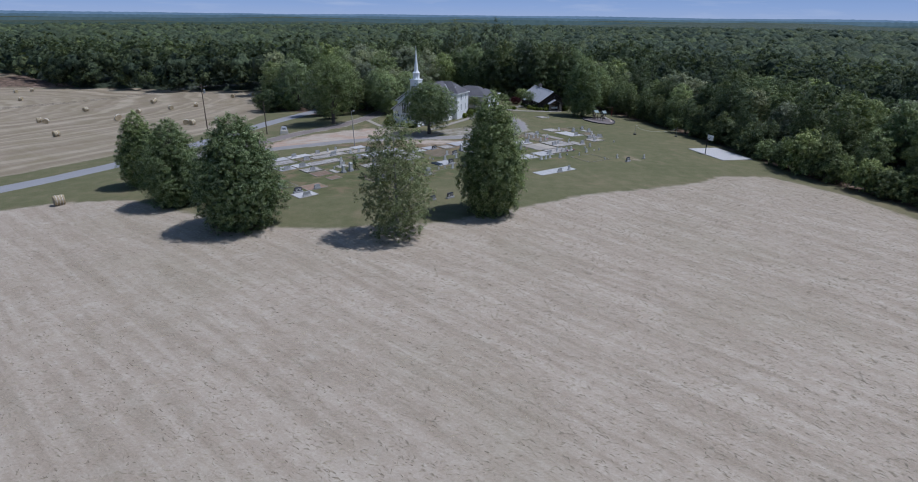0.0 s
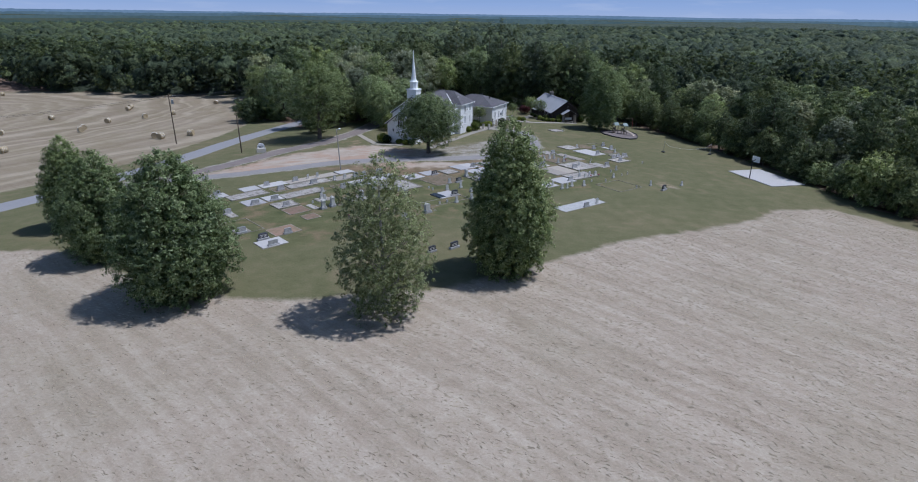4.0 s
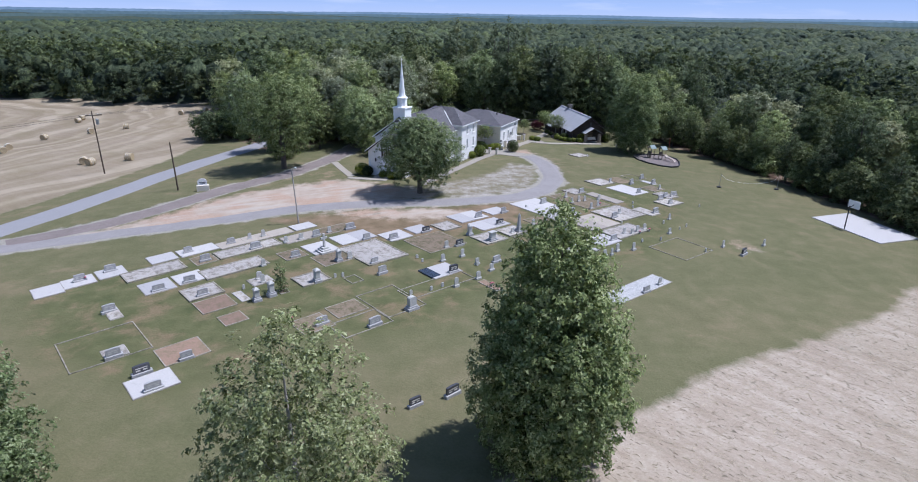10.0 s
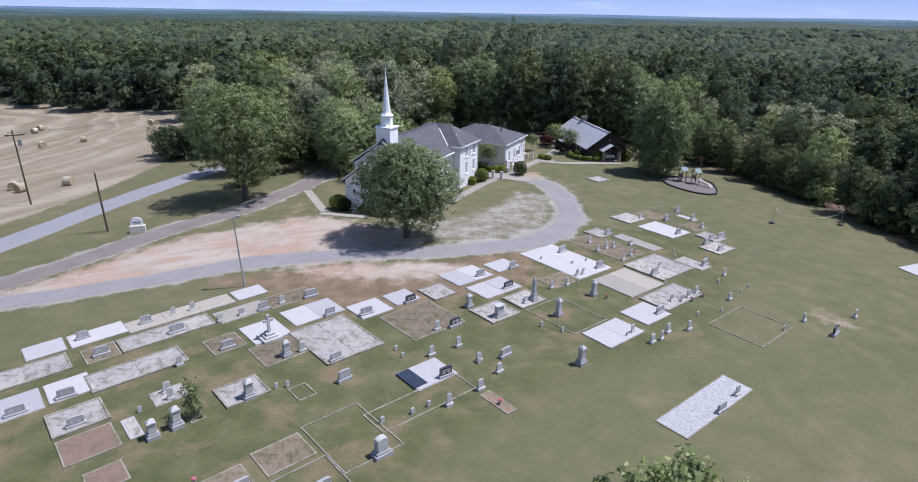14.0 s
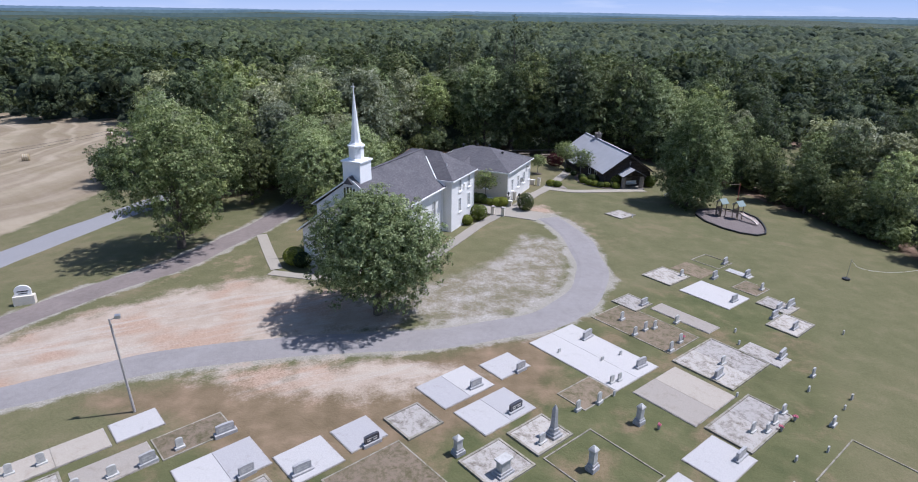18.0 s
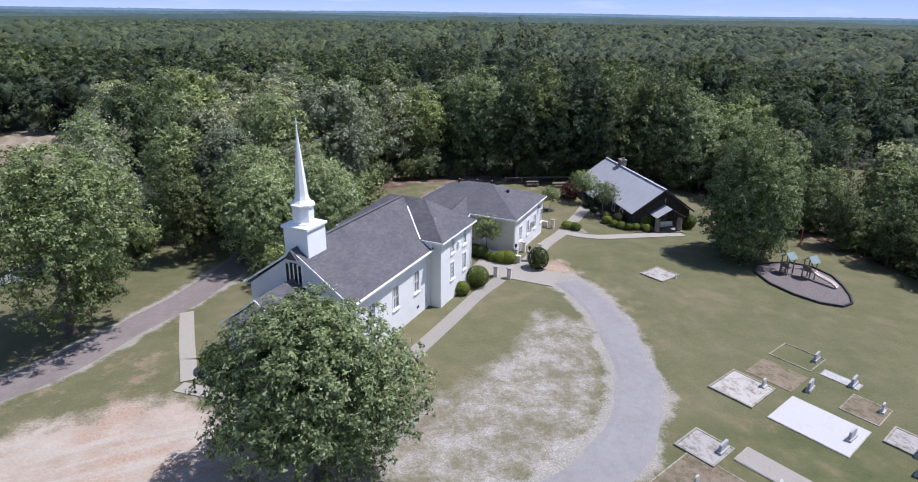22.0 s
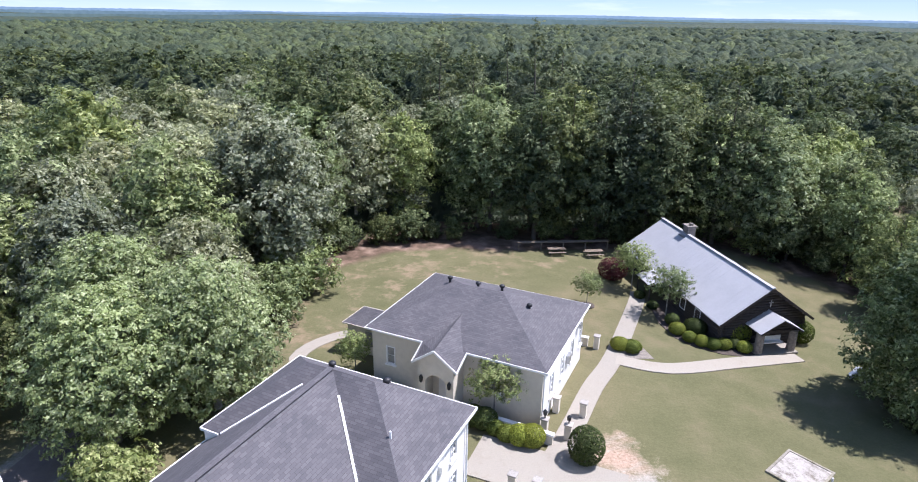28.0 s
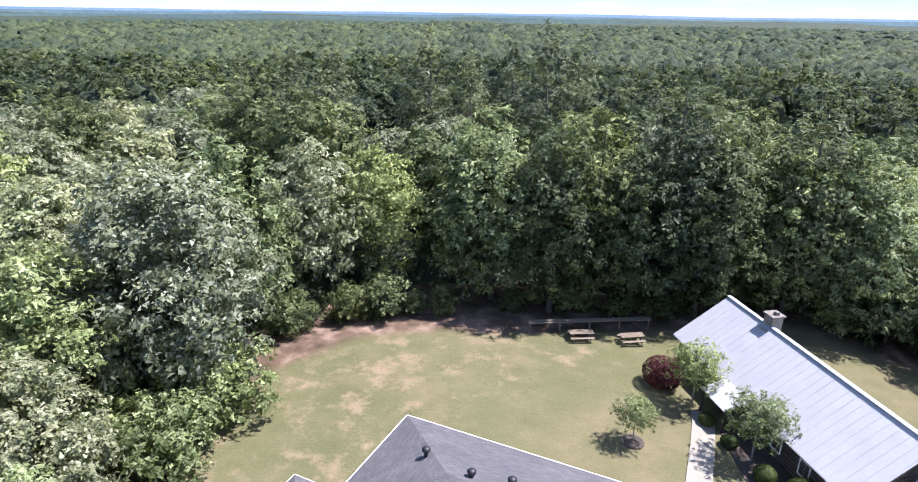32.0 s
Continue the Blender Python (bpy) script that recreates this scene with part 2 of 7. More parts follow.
    l.new(maths(n, l, "ADD", ring.outputs["Value"], maths(n, l, "MULTIPLY", noise_node(n, l, 0.03, 2), 22.0)), arc.inputs["W"])
    swath = ramp(n, l, arc.outputs["Fac"], [(0.32, (0.19, 0.148, 0.095)), (0.5, (0.25, 0.2, 0.135)), (0.64, (0.36, 0.3, 0.215))])
    far_hay = mixc(n, l, 0.3, swath, hay)
    far_hay = mixc(n, l, maths(n, l, "MULTIPLY", ramp(n, l, blot, [(0.4, (0, 0, 0)), (0.7, (1, 1, 1))]), 0.5), far_hay, (0.2, 0.165, 0.09))
    hay = mixc(n, l, zone("far_field", 0.1, 5.0), hay, far_hay)
    clay = ramp(n, l, mid, [(0.25, (0.3, 0.225, 0.165)), (0.5, (0.4, 0.32, 0.25)), (0.75, (0.48, 0.41, 0.335))])
    clay = mixc(n, l, ramp(n, l, noise_node(n, l, 0.16, 4), [(0.46, (0, 0, 0)), (0.58, (0.85, 0.85, 0.85))]), clay, ramp(n, l, fine, [(0.3, (0.29, 0.165, 0.105)), (0.7, (0.49, 0.33, 0.235))]))
    clay = mixc(n, l, ramp(n, l, noise_node(n, l, 1.0, 5, 0.6, stretch=(9, 1.1, 1, 24)), [(0.5, (0, 0, 0)), (0.64, (0.8, 0.8, 0.8))]), clay, (0.45, 0.4, 0.34))
    clay = mixc(n, l, 0.3, clay, ramp(n, l, fine, [(0.3, (0.26, 0.205, 0.15)), (0.7, (0.5, 0.43, 0.35))]))
    stones = ramp(n, l, noise_node(n, l, 9.0, 5, 0.75), [(0.33, (0.25, 0.225, 0.19)), (0.52, (0.37, 0.34, 0.3)), (0.7, (0.56, 0.535, 0.495))])
    thin = mixc(n, l, 0.5, lawn, ramp(n, l, fine, [(0.35, (0.17, 0.135, 0.09)), (0.65, (0.27, 0.225, 0.165))]))
    gravel = mixc(n, l, ramp(n, l, noise_node(n, l, 0.5, 12, 0.82), [(0.43, (0.04, 0.04, 0.04)), (0.61, (0.95, 0.95, 0.95))]), thin, stones)
    litter = ramp(n, l, mid, [(0.3, (0.06, 0.048, 0.03)), (0.5, (0.14, 0.095, 0.068)), (0.7, (0.3, 0.21, 0.16))])
    col = mixc(n, l, zone("hay", 0.75, 4.0), lawn, hay)
    col = mixc(n, l, zone("gravel", 0.9, 2.2), col, gravel)
    col = mixc(n, l, maths(n, l, "MULTIPLY", zone("fringe", 2.4, 3.0), 0.7), col, stones)
    col = mixc(n, l, zone("clay", 2.8, 1.5), col, clay)
    col = mixc(n, l, zone("litter", 0.7, 3.0), col, litter)
    l.new(col, b.inputs["Base Color"])
    bump(n, l, b, maths(n, l, "ADD", maths(n, l, "ADD", straw, fine), maths(n, l, "MULTIPLY", lumps, 1.4)), 0.45, 0.1)
    return m


def drive_material(name, c, var, edge_colour):
    """Worn paving: patches and wear, with loose gravel creeping in from the edges."""
    m, n, l, b = mat(name, 0.95, 0.2)
    f1, f2, f3 = noise_node(n, l, 0.35, 6, 0.6), noise_node(n, l, 2.2, 6, 0.65), noise_node(n, l, 16.0, 6, 0.7)
    lo, hi = tuple(v * (1 - var) for v in c), tuple(v * (1 + var) for v in c)
    col = mixc(n, l, 0.5, ramp(n, l, f1, [(0.3, lo), (0.7, hi)]), ramp(n, l, f2, [(0.3, lo), (0.7, hi)]))
    col = mixc(n, l, 0.3, col, ramp(n, l, f3, [(0.3, tuple(v * 0.6 for v in c)), (0.7, tuple(v * 1.45 for v in c))]))
    at = n.new("ShaderNodeAttribute")
    at.attribute_name = "edge"
    v = maths(n, l, "ADD", at.outputs["Fac"], maths(n, l, "MULTIPLY", maths(n, l, "SUBTRACT", f2, 0.5), 2.2))
    col = mixc(n, l, maths(n, l, "MULTIPLY", maths(n, l, "SUBTRACT", v, 0.85), 2.2, True), col, mixc(n, l, f3, edge_colour, tuple(x * 1.4 for x in edge_colour)))
    l.new(col, b.inputs["Base Color"])
    bump(n, l, b, f3, 0.5, 0.03)
    return m


def slab_material(name, c, stain, amount):
    m, n, l, b = mat(name, 0.9, 0.1)
    f, g, k = noise_node(n, l, 1.1, 9, 0.78, dist=0.3), noise_node(n, l, 14.0, 6, 0.7), noise_node(n, l, 4.5, 8, 0.8)
    base = ramp(n, l, g, [(0.3, tuple(v * 0.8 for v in c)), (0.7, c)])
    f = maths(n, l, "ADD", maths(n, l, "MULTIPLY", f, 0.62), maths(n, l, "MULTIPLY", k, 0.38))
    col = mixc(n, l, ramp(n, l, f, [(0.62 - amount, (0, 0, 0)), (0.72 - amount * 0.75, (1, 1, 1))]), base, stain)
    info = n.new("ShaderNodeObjectInfo")
    col = mixc(n, l, 1.0, col, ramp(n, l, info.outputs["Random"], [(0.0, (0.82, 0.82, 0.82)), (1.0, (1.05, 1.04, 1.0))]), "MULTIPLY")
    l.new(col, b.inputs["Base Color"])
    bump(n, l, b, g, 0.25, 0.02)
    return m


def shingle_material():
    m, n, l, b = mat("asphalt_shingles", 0.9, 0.25)
    co = n.new("ShaderNodeTexCoord")
    bt = n.new("ShaderNodeTexBrick")
    bt.inputs["Scale"].default_value = 1.0
    for k, v in (("Brick Width", 0.33), ("Row Height", 0.145), ("Mortar Size", 0.008), ("Bias", -0.1)):
        bt.inputs[k].default_value = v
    bt.inputs["Color1"].default_value, bt.inputs["Color2"].default_value = (0.1, 0.097, 0.103, 1), (0.136, 0.13, 0.136, 1)
    bt.inputs["Mortar"].default_value = (0.08, 0.073, 0.075, 1)
    l.new(co.outputs["UV"], bt.inputs["Vector"])
    st = noise_node(n, l, 0.6, 5)
    col = mixc(n, l, 1.0, bt.outputs["Color"], ramp(n, l, st, [(0.3, (0.88, 0.88, 0.9)), (0.7, (1.15, 1.12, 1.12))]), "MULTIPLY")
    l.new(col, b.inputs["Base Color"])
    bump(n, l, b, bt.outputs["Fac"], 0.3, 0.01)
    return m


def brick_paint(name, c):
    m, n, l, b = mat(name, 0.7, 0.3)
    co = n.new("ShaderNodeTexCoord")
    bt = n.new("ShaderNodeTexBrick")
    bt.inputs["Scale"].default_value = 1.0
    for k, v in (("Brick Width", 0.21), ("Row Height", 0.075), ("Mortar Size", 0.01)):
        bt.inputs[k].default_value = v
    l.new(co.outputs["UV"], bt.inputs["Vector"])
    st = noise_node(n, l, 0.7, 6)
    col = ramp(n, l, st, [(0.3, tuple(v * 0.86 for v in c)), (0.65, c)])
    l.new(mixc(n, l, bt.outputs["Fac"], col, tuple(v * 0.84 for v in c)), b.inputs["Base Color"])
    bump(n, l, b, bt.outputs["Fac"], -0.35, 0.01)
    return m


M = {
    "ground": ground_material(),
    "shingle": shingle_material(),
    "white_brick": brick_paint("painted_brick", (0.84, 0.82, 0.785)),
    "cream": plain("cream_stucco", (0.66, 0.6, 0.505), 0.9, 0.2, var=0.08, relief=0.2),
    "trim": plain("white_trim", (0.85, 0.835, 0.81), 0.5, var=0.05),
    "steeple": plain("white_steeple_metal", (0.87, 0.86, 0.84), 0.45, 0.3, var=0.03, relief=0.03),
    "slab": slab_material("concrete_slab", (0.51, 0.49, 0.485), (0.34, 0.32, 0.3), 0.07),
    "worn": slab_material("worn_concrete", (0.47, 0.435, 0.4), (0.17, 0.145, 0.115), 0.14),
    "mossy": slab_material("mossy_concrete", (0.37, 0.34, 0.285), (0.15, 0.14, 0.085), 0.15),
    "tan": slab_material("tan_concrete", (0.42, 0.375, 0.325), (0.3, 0.26, 0.215), 0.1),
    "earth": slab_material("bare_earth_plot", (0.27, 0.21, 0.155), (0.115, 0.105, 0.055), 0.17),
    "clay": slab_material("clay_plot", (0.31, 0.21, 0.16), (0.19, 0.155, 0.1), 0.16),
    "walk": slab_material("sidewalk_concrete", (0.38, 0.345, 0.295), (0.3, 0.26, 0.215), 0.1),
    "gravelbed": plain("white_gravel", (0.44, 0.43, 0.415), 0.95, var=0.4, scale=6, relief=0.9),
    "granite": plain("grey_granite", (0.36, 0.35, 0.345), 0.45, 0.4, var=0.25, scale=6),
    "marble": plain("weathered_marble", (0.46, 0.445, 0.415), 0.7, var=0.25, scale=3),
    "darkstone": plain("dark_granite", (0.07, 0.07, 0.08), 0.2, 0.5, var=0.3, scale=8),
    "asphalt": drive_material("worn_asphalt", (0.262, 0.242, 0.232), 0.2, (0.27, 0.24, 0.2)),
    "road": drive_material("road_asphalt", (0.265, 0.258, 0.262), 0.1, (0.24, 0.22, 0.18)),
    "dirtroad": drive_material("packed_dirt", (0.21, 0.175, 0.158), 0.3, (0.27, 0.2, 0.14)),
    "metalroof": plain("galvanised_roof_metal", (0.41, 0.41, 0.425), 0.7, 0.25, 0.0, var=0.08, scale=0.8),
    "log": plain("dark_stained_logs", (0.055, 0.045, 0.04), 0.8, var=0.35, scale=4),
    "stone": plain("field_stone", (0.24, 0.21, 0.18), 0.9, var=0.5, scale=5, relief=0.8),
    "wood": plain("weathered_wood", (0.2, 0.16, 0.12), 0.85, var=0.3, scale=5),
    "bark": plain("bark", (0.115, 0.095, 0.078), 0.95, var=0.4, scale=5, relief=0.9),
    "greybark": plain("pale_bark", (0.27, 0.25, 0.22), 0.9, var=0.35, scale=4, relief=0.6),
    "pole": plain("creosote_pole", (0.1, 0.075, 0.055), 0.9, var=0.3, scale=4),
    "greywood": plain("weathered_grey_pole", (0.38, 0.35, 0.32), 0.9, var=0.25, scale=4),
    "black": plain("black_metal", (0.02, 0.02, 0.022), 0.5, 0.5),
    "steel": plain("galvanised_steel", (0.4, 0.41, 0.42), 0.4, 0.5, 0.8),
    "haybale": plain("hay_bale", (0.4, 0.32, 0.2), 0.95, var=0.35, scale=9, relief=1.0),
    "mulch": plain("mulch", (0.11, 0.088, 0.075), 0.95, var=0.4, scale=9, relief=1.0),
    "playmulch": plain("grey_play_mulch", (0.185, 0.155, 0.145), 0.95, var=0.3, scale=9, relief=0.9),
    "greenplastic": plain("green_play_roof", (0.2, 0.255, 0.245), 0.6, 0.3),
    "beigeplastic": plain("beige_slide", (0.7, 0.6, 0.5), 0.4, 0.5),
    "red": plain("red_barn_metal", (0.4, 0.1, 0.08), 0.6, 0.4),
    "flower": plain("faded_flowers", (0.5, 0.16, 0.2), 0.8, var=0.5, scale=30),
    "pool": plain("dark_blue_tile", (0.035, 0.045, 0.065), 0.25, 0.5),
    "leaf": foliage("leaves", (0.085, 0.115, 0.042), (0.19, 0.235, 0.092), (0.42, 0.455, 0.25), spread=0.35),
    "leafpale": foliage("pale_leaves", (0.12, 0.136, 0.07), (0.27, 0.282, 0.175), (0.46, 0.458, 0.34), gloss=0.2, spread=0.5),
    "leafbirch": foliage("thin_birch_leaves", (0.1, 0.12, 0.045), (0.24, 0.268, 0.12), (0.44, 0.45, 0.27), spread=0.3),
    "leafdeep": foliage("deep_leaves", (0.05, 0.068, 0.032), (0.115, 0.14, 0.066), (0.25, 0.27, 0.15), spread=0.7),
    "leafoak": foliage("oak_leaves", (0.1, 0.13, 0.05), (0.23, 0.272, 0.116), (0.46, 0.49, 0.275), spread=0.5),
    "leafbright": foliage("bright_leaves", (0.16, 0.2, 0.08), (0.32, 0.37, 0.17), (0.52, 0.55, 0.34), spread=0.4),
    "leafpine": foliage("pine_needles", (0.05, 0.064, 0.04), (0.11, 0.128, 0.078), (0.22, 0.24, 0.155), spread=0.7),
    "bush": foliage("clipped_leaves", (0.085, 0.1, 0.015), (0.19, 0.215, 0.035), (0.33, 0.34, 0.09), cut=26.0, open_=0.38),
    "bushdark": foliage("dark_clipped_leaves", (0.03, 0.042, 0.015), (0.065, 0.085, 0.028), (0.13, 0.15, 0.055), cut=26.0, open_=0.38),
    "bushred": foliage("red_leaves", (0.06, 0.016, 0.022), (0.13, 0.035, 0.047), (0.2, 0.065, 0.078), cut=26.0, open_=0.38),
    "wood_far": foliage("woodland_leaves", (0.033, 0.045, 0.026), (0.08, 0.098, 0.055), (0.17, 0.187, 0.113), tint=True, gloss=0.08, cut=2.6, open_=0.37),
    "canopy": canopy_material(),
    "crowns": crowns_material(),
    "straw": plain("loose_straw", (0.42, 0.35, 0.25), 0.9, var=0.35, scale=0.6),
}
gm, gn, gl, gb = mat("window_glass", 0.06, 0.5)
gb.inputs["Base Color"].default_value = (0.012, 0.013, 0.015, 1)
M["glass"] = gm
gm2, gn2, gl2, gb2 = mat("curtained_glass", 0.15, 0.5)
gl2.new(ramp(gn2, gl2, noise_node(gn2, gl2, 2.0), [(0.3, (0.19, 0.19, 0.19)), (0.7, (0.3, 0.3, 0.3))]), gb2.inputs["Base Color"])
M["glasspale"] = gm2


# ---- mesh helpers ----
def link(name, me, material, parent=None, label=""):
    me.materials.append(material)
    ob = new(name, me)
    if parent is not None:
        ob.parent = parent
    if label:
        ob["label"] = label
    return ob


def uv_box(me, scale=1.0):
    """Flat texture coordinates in metres: along each face's level direction and up its slope."""
    uv = me.uv_layers.new(name="uv").data
    for p in me.polygons:
        nrm = p.normal
        a = Vector((-nrm.y, nrm.x, 0))
        a = a.normalized() if a.length > 1e-3 else Vector((1, 0, 0))
        b = nrm.cross(a)
        for li in p.loop_indices:
            co = me.vertices[me.loops[li].vertex_index].co
            uv[li].uv = (co.dot(a) * scale, co.dot(b) * scale)


def part(name, bm, material, parent=None, label="", smooth=False):
    me = bpy.data.meshes.new(name)
    bmesh.ops.recalc_face_normals(bm, faces=bm.faces)
    bm.to_mesh(me)
    bm.free()
    if smooth:
        for p in me.polygons:
            p.use_smooth = True
    uv_box(me)
    return link(name, me, material, parent, label)


def empty(name, x, y, z, turn=0.0, **tags):
    e = new(name)
    e.matrix_world = pose(x, y, z, 0, 0, turn)
    return tagged(e, **tags)


def box(bm, x0, x1, y0, y1, z0, z1, bevel=0.0):
    v = [bm.verts.new((x, y, z)) for z in (z0, z1) for x, y in ((x0, y0), (x1, y0), (x1, y1), (x0, y1))]
    f = [bm.faces.new([v[i] for i in q]) for q in ((3, 2, 1, 0), (4, 5, 6, 7), (0, 1, 5, 4), (1, 2, 6, 5), (2, 3, 7, 6), (3, 0, 4, 7))]
    if bevel:
        bmesh.ops.bevel(bm, geom=list({e for q in f for e in q.edges}), offset=bevel, segments=1, affect="EDGES")
    return bm


def boxes(*args, bevel=0.0):
    bm = bmesh.new()
    for a in args:
        box(bm, *a, bevel=bevel)
    return bm


def tube(bm, p, q, r0, r1, sides=8, cap=True):
    p, q = Vector(p), Vector(q)
    w = (q - p).to_track_quat("Z", "Y").to_matrix()
    rings = []
    for c, r in ((p, r0), (q, r1)):
        rings.append([bm.verts.new(c + w @ Vector((r * math.cos(2 * math.pi * i / sides), r * math.sin(2 * math.pi * i / sides), 0))) for i in range(sides)])
    for i in range(sides):
        j = (i + 1) % sides
        bm.faces.new((rings[0][i], rings[0][j], rings[1][j], rings[1][i]))
    if cap:
        bm.faces.new(rings[0][::-1])
        bm.faces.new(rings[1])
    return bm


def lathe(bm, prof, sides=8, turn=0.0, cx=0.0, cy=0.0):
    """A turned solid from (radius, height) pairs, bottom to top."""
    rings = [[bm.verts.new((cx + r * math.cos(turn + 2 * math.pi * i / sides), cy + r * math.sin(turn + 2 * math.pi * i / sides), z)) for i in range(sides)] for r, z in prof]
    for a, b in zip(rings, rings[1:]):
        for i in range(sides):
            j = (i + 1) % sides
            bm.faces.new((a[i], a[j], b[j], b[i]))
    bm.faces.new(rings[0][::-1])
    bm.faces.new(rings[-1])
    return bm


def poly_prism(bm, pts, off):
    """A flat polygon given thickness along the vector off."""
    a = [bm.verts.new(p) for p in pts]
    b = [bm.verts.new(Vector(p) + Vector(off)) for p in pts]
    bm.faces.new(a)
    bm.faces.new(b[::-1])
    for i in range(len(pts)):
        j = (i + 1) % len(pts)
        bm.faces.new((a[j], a[i], b[i], b[j]))
    return bm


def wall_boxes(bm, axis, at, thick, s0, s1, z0, z1, holes=()):
    """A wall along x ('x') or y ('y') at the other coordinate, pierced by holes (s0, s1, z0, z1)."""
    ss = sorted({s0, s1, *[h[0] for h in holes], *[h[1] for h in holes]})
    zs = sorted({z0, z1, *[h[2] for h in holes], *[h[3] for h in holes]})
    for a, b in zip(ss, ss[1:]):
        for c, d in zip(zs, zs[1:]):
            if any(h[0] <= a and b <= h[1] and h[2] <= c and d <= h[3] for h in holes):
                continue
            if axis == "x":
                box(bm, a, b, at, at + thick, c, d)
            else:
                box(bm, at, at + thick, a, b, c, d)
    bmesh.ops.remove_doubles(bm, verts=bm.verts, dist=1e-4)
    seen = {}
    for f in bm.faces:
        seen.setdefault(tuple(round(v, 3) for v in f.calc_center_median()), []).append(f)
    bmesh.ops.delete(bm, geom=[f for fs in seen.values() if len(fs) > 1 for f in fs], context="FACES_ONLY")
    return bm


GC = (-0.0946, -0.6647, -0.4526, -2.5832, 0.5659, -0.6073)


def G(x, y):
    """Height of the ground: a low hilltop that falls away on all sides."""
    X, Y = 1.6 * np.tanh(np.asarray(x) / 80.0), 1.6 * np.tanh((np.asarray(y) - 130.0) / 80.0)
    return GC[0] + GC[1] * X + GC[2] * Y + GC[3] * X * X + GC[4] * X * Y + GC[5] * Y * Y


def gz(x, y):
    return float(G(x, y))


# ---- ground ----
OPEN = [(130, -400), (98, 20), (84, 70), (73, 96), (64, 112), (59, 138), (55, 152), (50, 172), (46, 186), (42, 195), (35, 204), (25, 202), (8, 200), (0, 200), (-5, 199),
        (-11, 194), (-14.5, 188), (-14, 181), (-19, 178), (-25, 176), (-31, 172), (-34, 163), (-38, 164), (-44, 174), (-52, 183), (-58, 190), (-70, 225), (-80, 258), (-100, 262),
        (-123, 267), (-150, 278), (-175, 283), (-210, 310), (-247, 350), (-330, 380), (-390, 100), (-330, -400)]
HAY_NEAR = [(105, -400), (90, 20), (78, 66), (66, 100), (57, 109), (47, 106.5), (42, 101), (31, 94), (19, 87.6), (8.4, 78.9), (-2.5, 71.8), (-15.4, 69.3), (-21, 69.5), (-33, 75),
            (-46, 83), (-57, 83), (-70, 76), (-120, 20), (-200, -400)]
HAY_FAR = [(-63, 123), (-60, 132), (-57.5, 143), (-55, 158), (-55, 177), (-60, 190), (-71, 225), (-81, 257), (-100, 261), (-123, 266), (-150, 277), (-175, 282), (-210, 308),
           (-247, 348), (-330, 378), (-385, 100), (-120, 60), (-76, 103)]
CLAY = [(-44, 116), (-38, 123), (-33, 131), (-27, 134.5), (-20.4, 138.8), (-17, 139.6), (-13, 137), (-8, 134.5), (-4, 131), (-4, 129), (-12, 127.5), (-20, 124.5), (-28, 120.5), (-36, 117)]
CLAY_STRIP = [(-18, 122.2), (-10, 123.6), (-3, 124.0), (2, 122.5), (-2.5, 120.3), (-7, 119.4), (-13, 120.4)]
GRAVEL = [(-6, 133), (0, 129.5), (6, 132), (10.5, 137), (12.2, 145), (12.6, 151), (9, 153), (6, 146), (2, 141), (-3, 137)]
CLAY_SPOT = [(11.2, 162.6), (12.7, 162.4), (13.6, 164.0), (12.3, 165.2), (11.1, 164.3)]
GRAVE_SPOT = [(32.2, 115.2), (33.0, 114.7), (34.1, 115.4), (33.6, 116.3), (32.5, 116.2)]
FIELD_CLEARING = [(64, 205), (78, 202), (96, 215), (92, 232), (70, 226)]


BROWN = [(-25, 119.5), (-14, 122), (-4, 124), (6, 128), (10, 129), (8, 125), (7.5, 121.5), (2, 116.5), (-4, 113.5), (-10, 112), (-14, 114.5), (-17, 117.2), (-21, 117.5)]
GRAVES = [(-40, 98), (-24, 113), (-8, 117), (0, 124), (16, 137), (26, 140), (31, 132), (27, 120), (21, 110), (8, 104), (-4, 92), (-20, 82), (-32, 88)]
WORN_REAR = [(-13, 186), (-14, 177), (-10, 172), (-4, 176), (-2, 183), (4, 189), (18, 196), (8, 200), (-5, 198)]
WORN_SIDE = [(11.5, 163), (15.5, 161), (18, 155), (17, 150), (14, 157)]
WORN_FRONT = [(-36, 140), (-28, 137), (-18, 141), (-20, 150), (-24, 160), (-30, 150)]
LOOP = [(-58, 109), (-49, 112), (-40, 115.6), (-30, 119.5), (-21.8, 123.6), (-12.4, 126), (-2.3, 127.2), (6, 130), (10.9, 134), (14.2, 141), (14.8, 149), (14.0, 155.6), (12.4, 160)]
BACK = [(-52, 113), (-44, 119.5), (-39.5, 126), (-34.3, 135.6), (-28.5, 142.8), (-25.2, 150.5), (-22.5, 158.5), (-21, 166), (-20, 176)]


def far_from(px, py, line):
    """Distance to an open line."""
    d = np.full(np.shape(px), 1e9)
    for (x0, y0), (x1, y1) in zip(line, line[1:]):
        ex, ey = x1 - x0, y1 - y0
        k = np.clip(((px - x0) * ex + (py - y0) * ey) / (ex * ex + ey * ey), 0, 1)
        d = np.minimum(d, np.hypot(px - x0 - k * ex, py - y0 - k * ey))
    return d


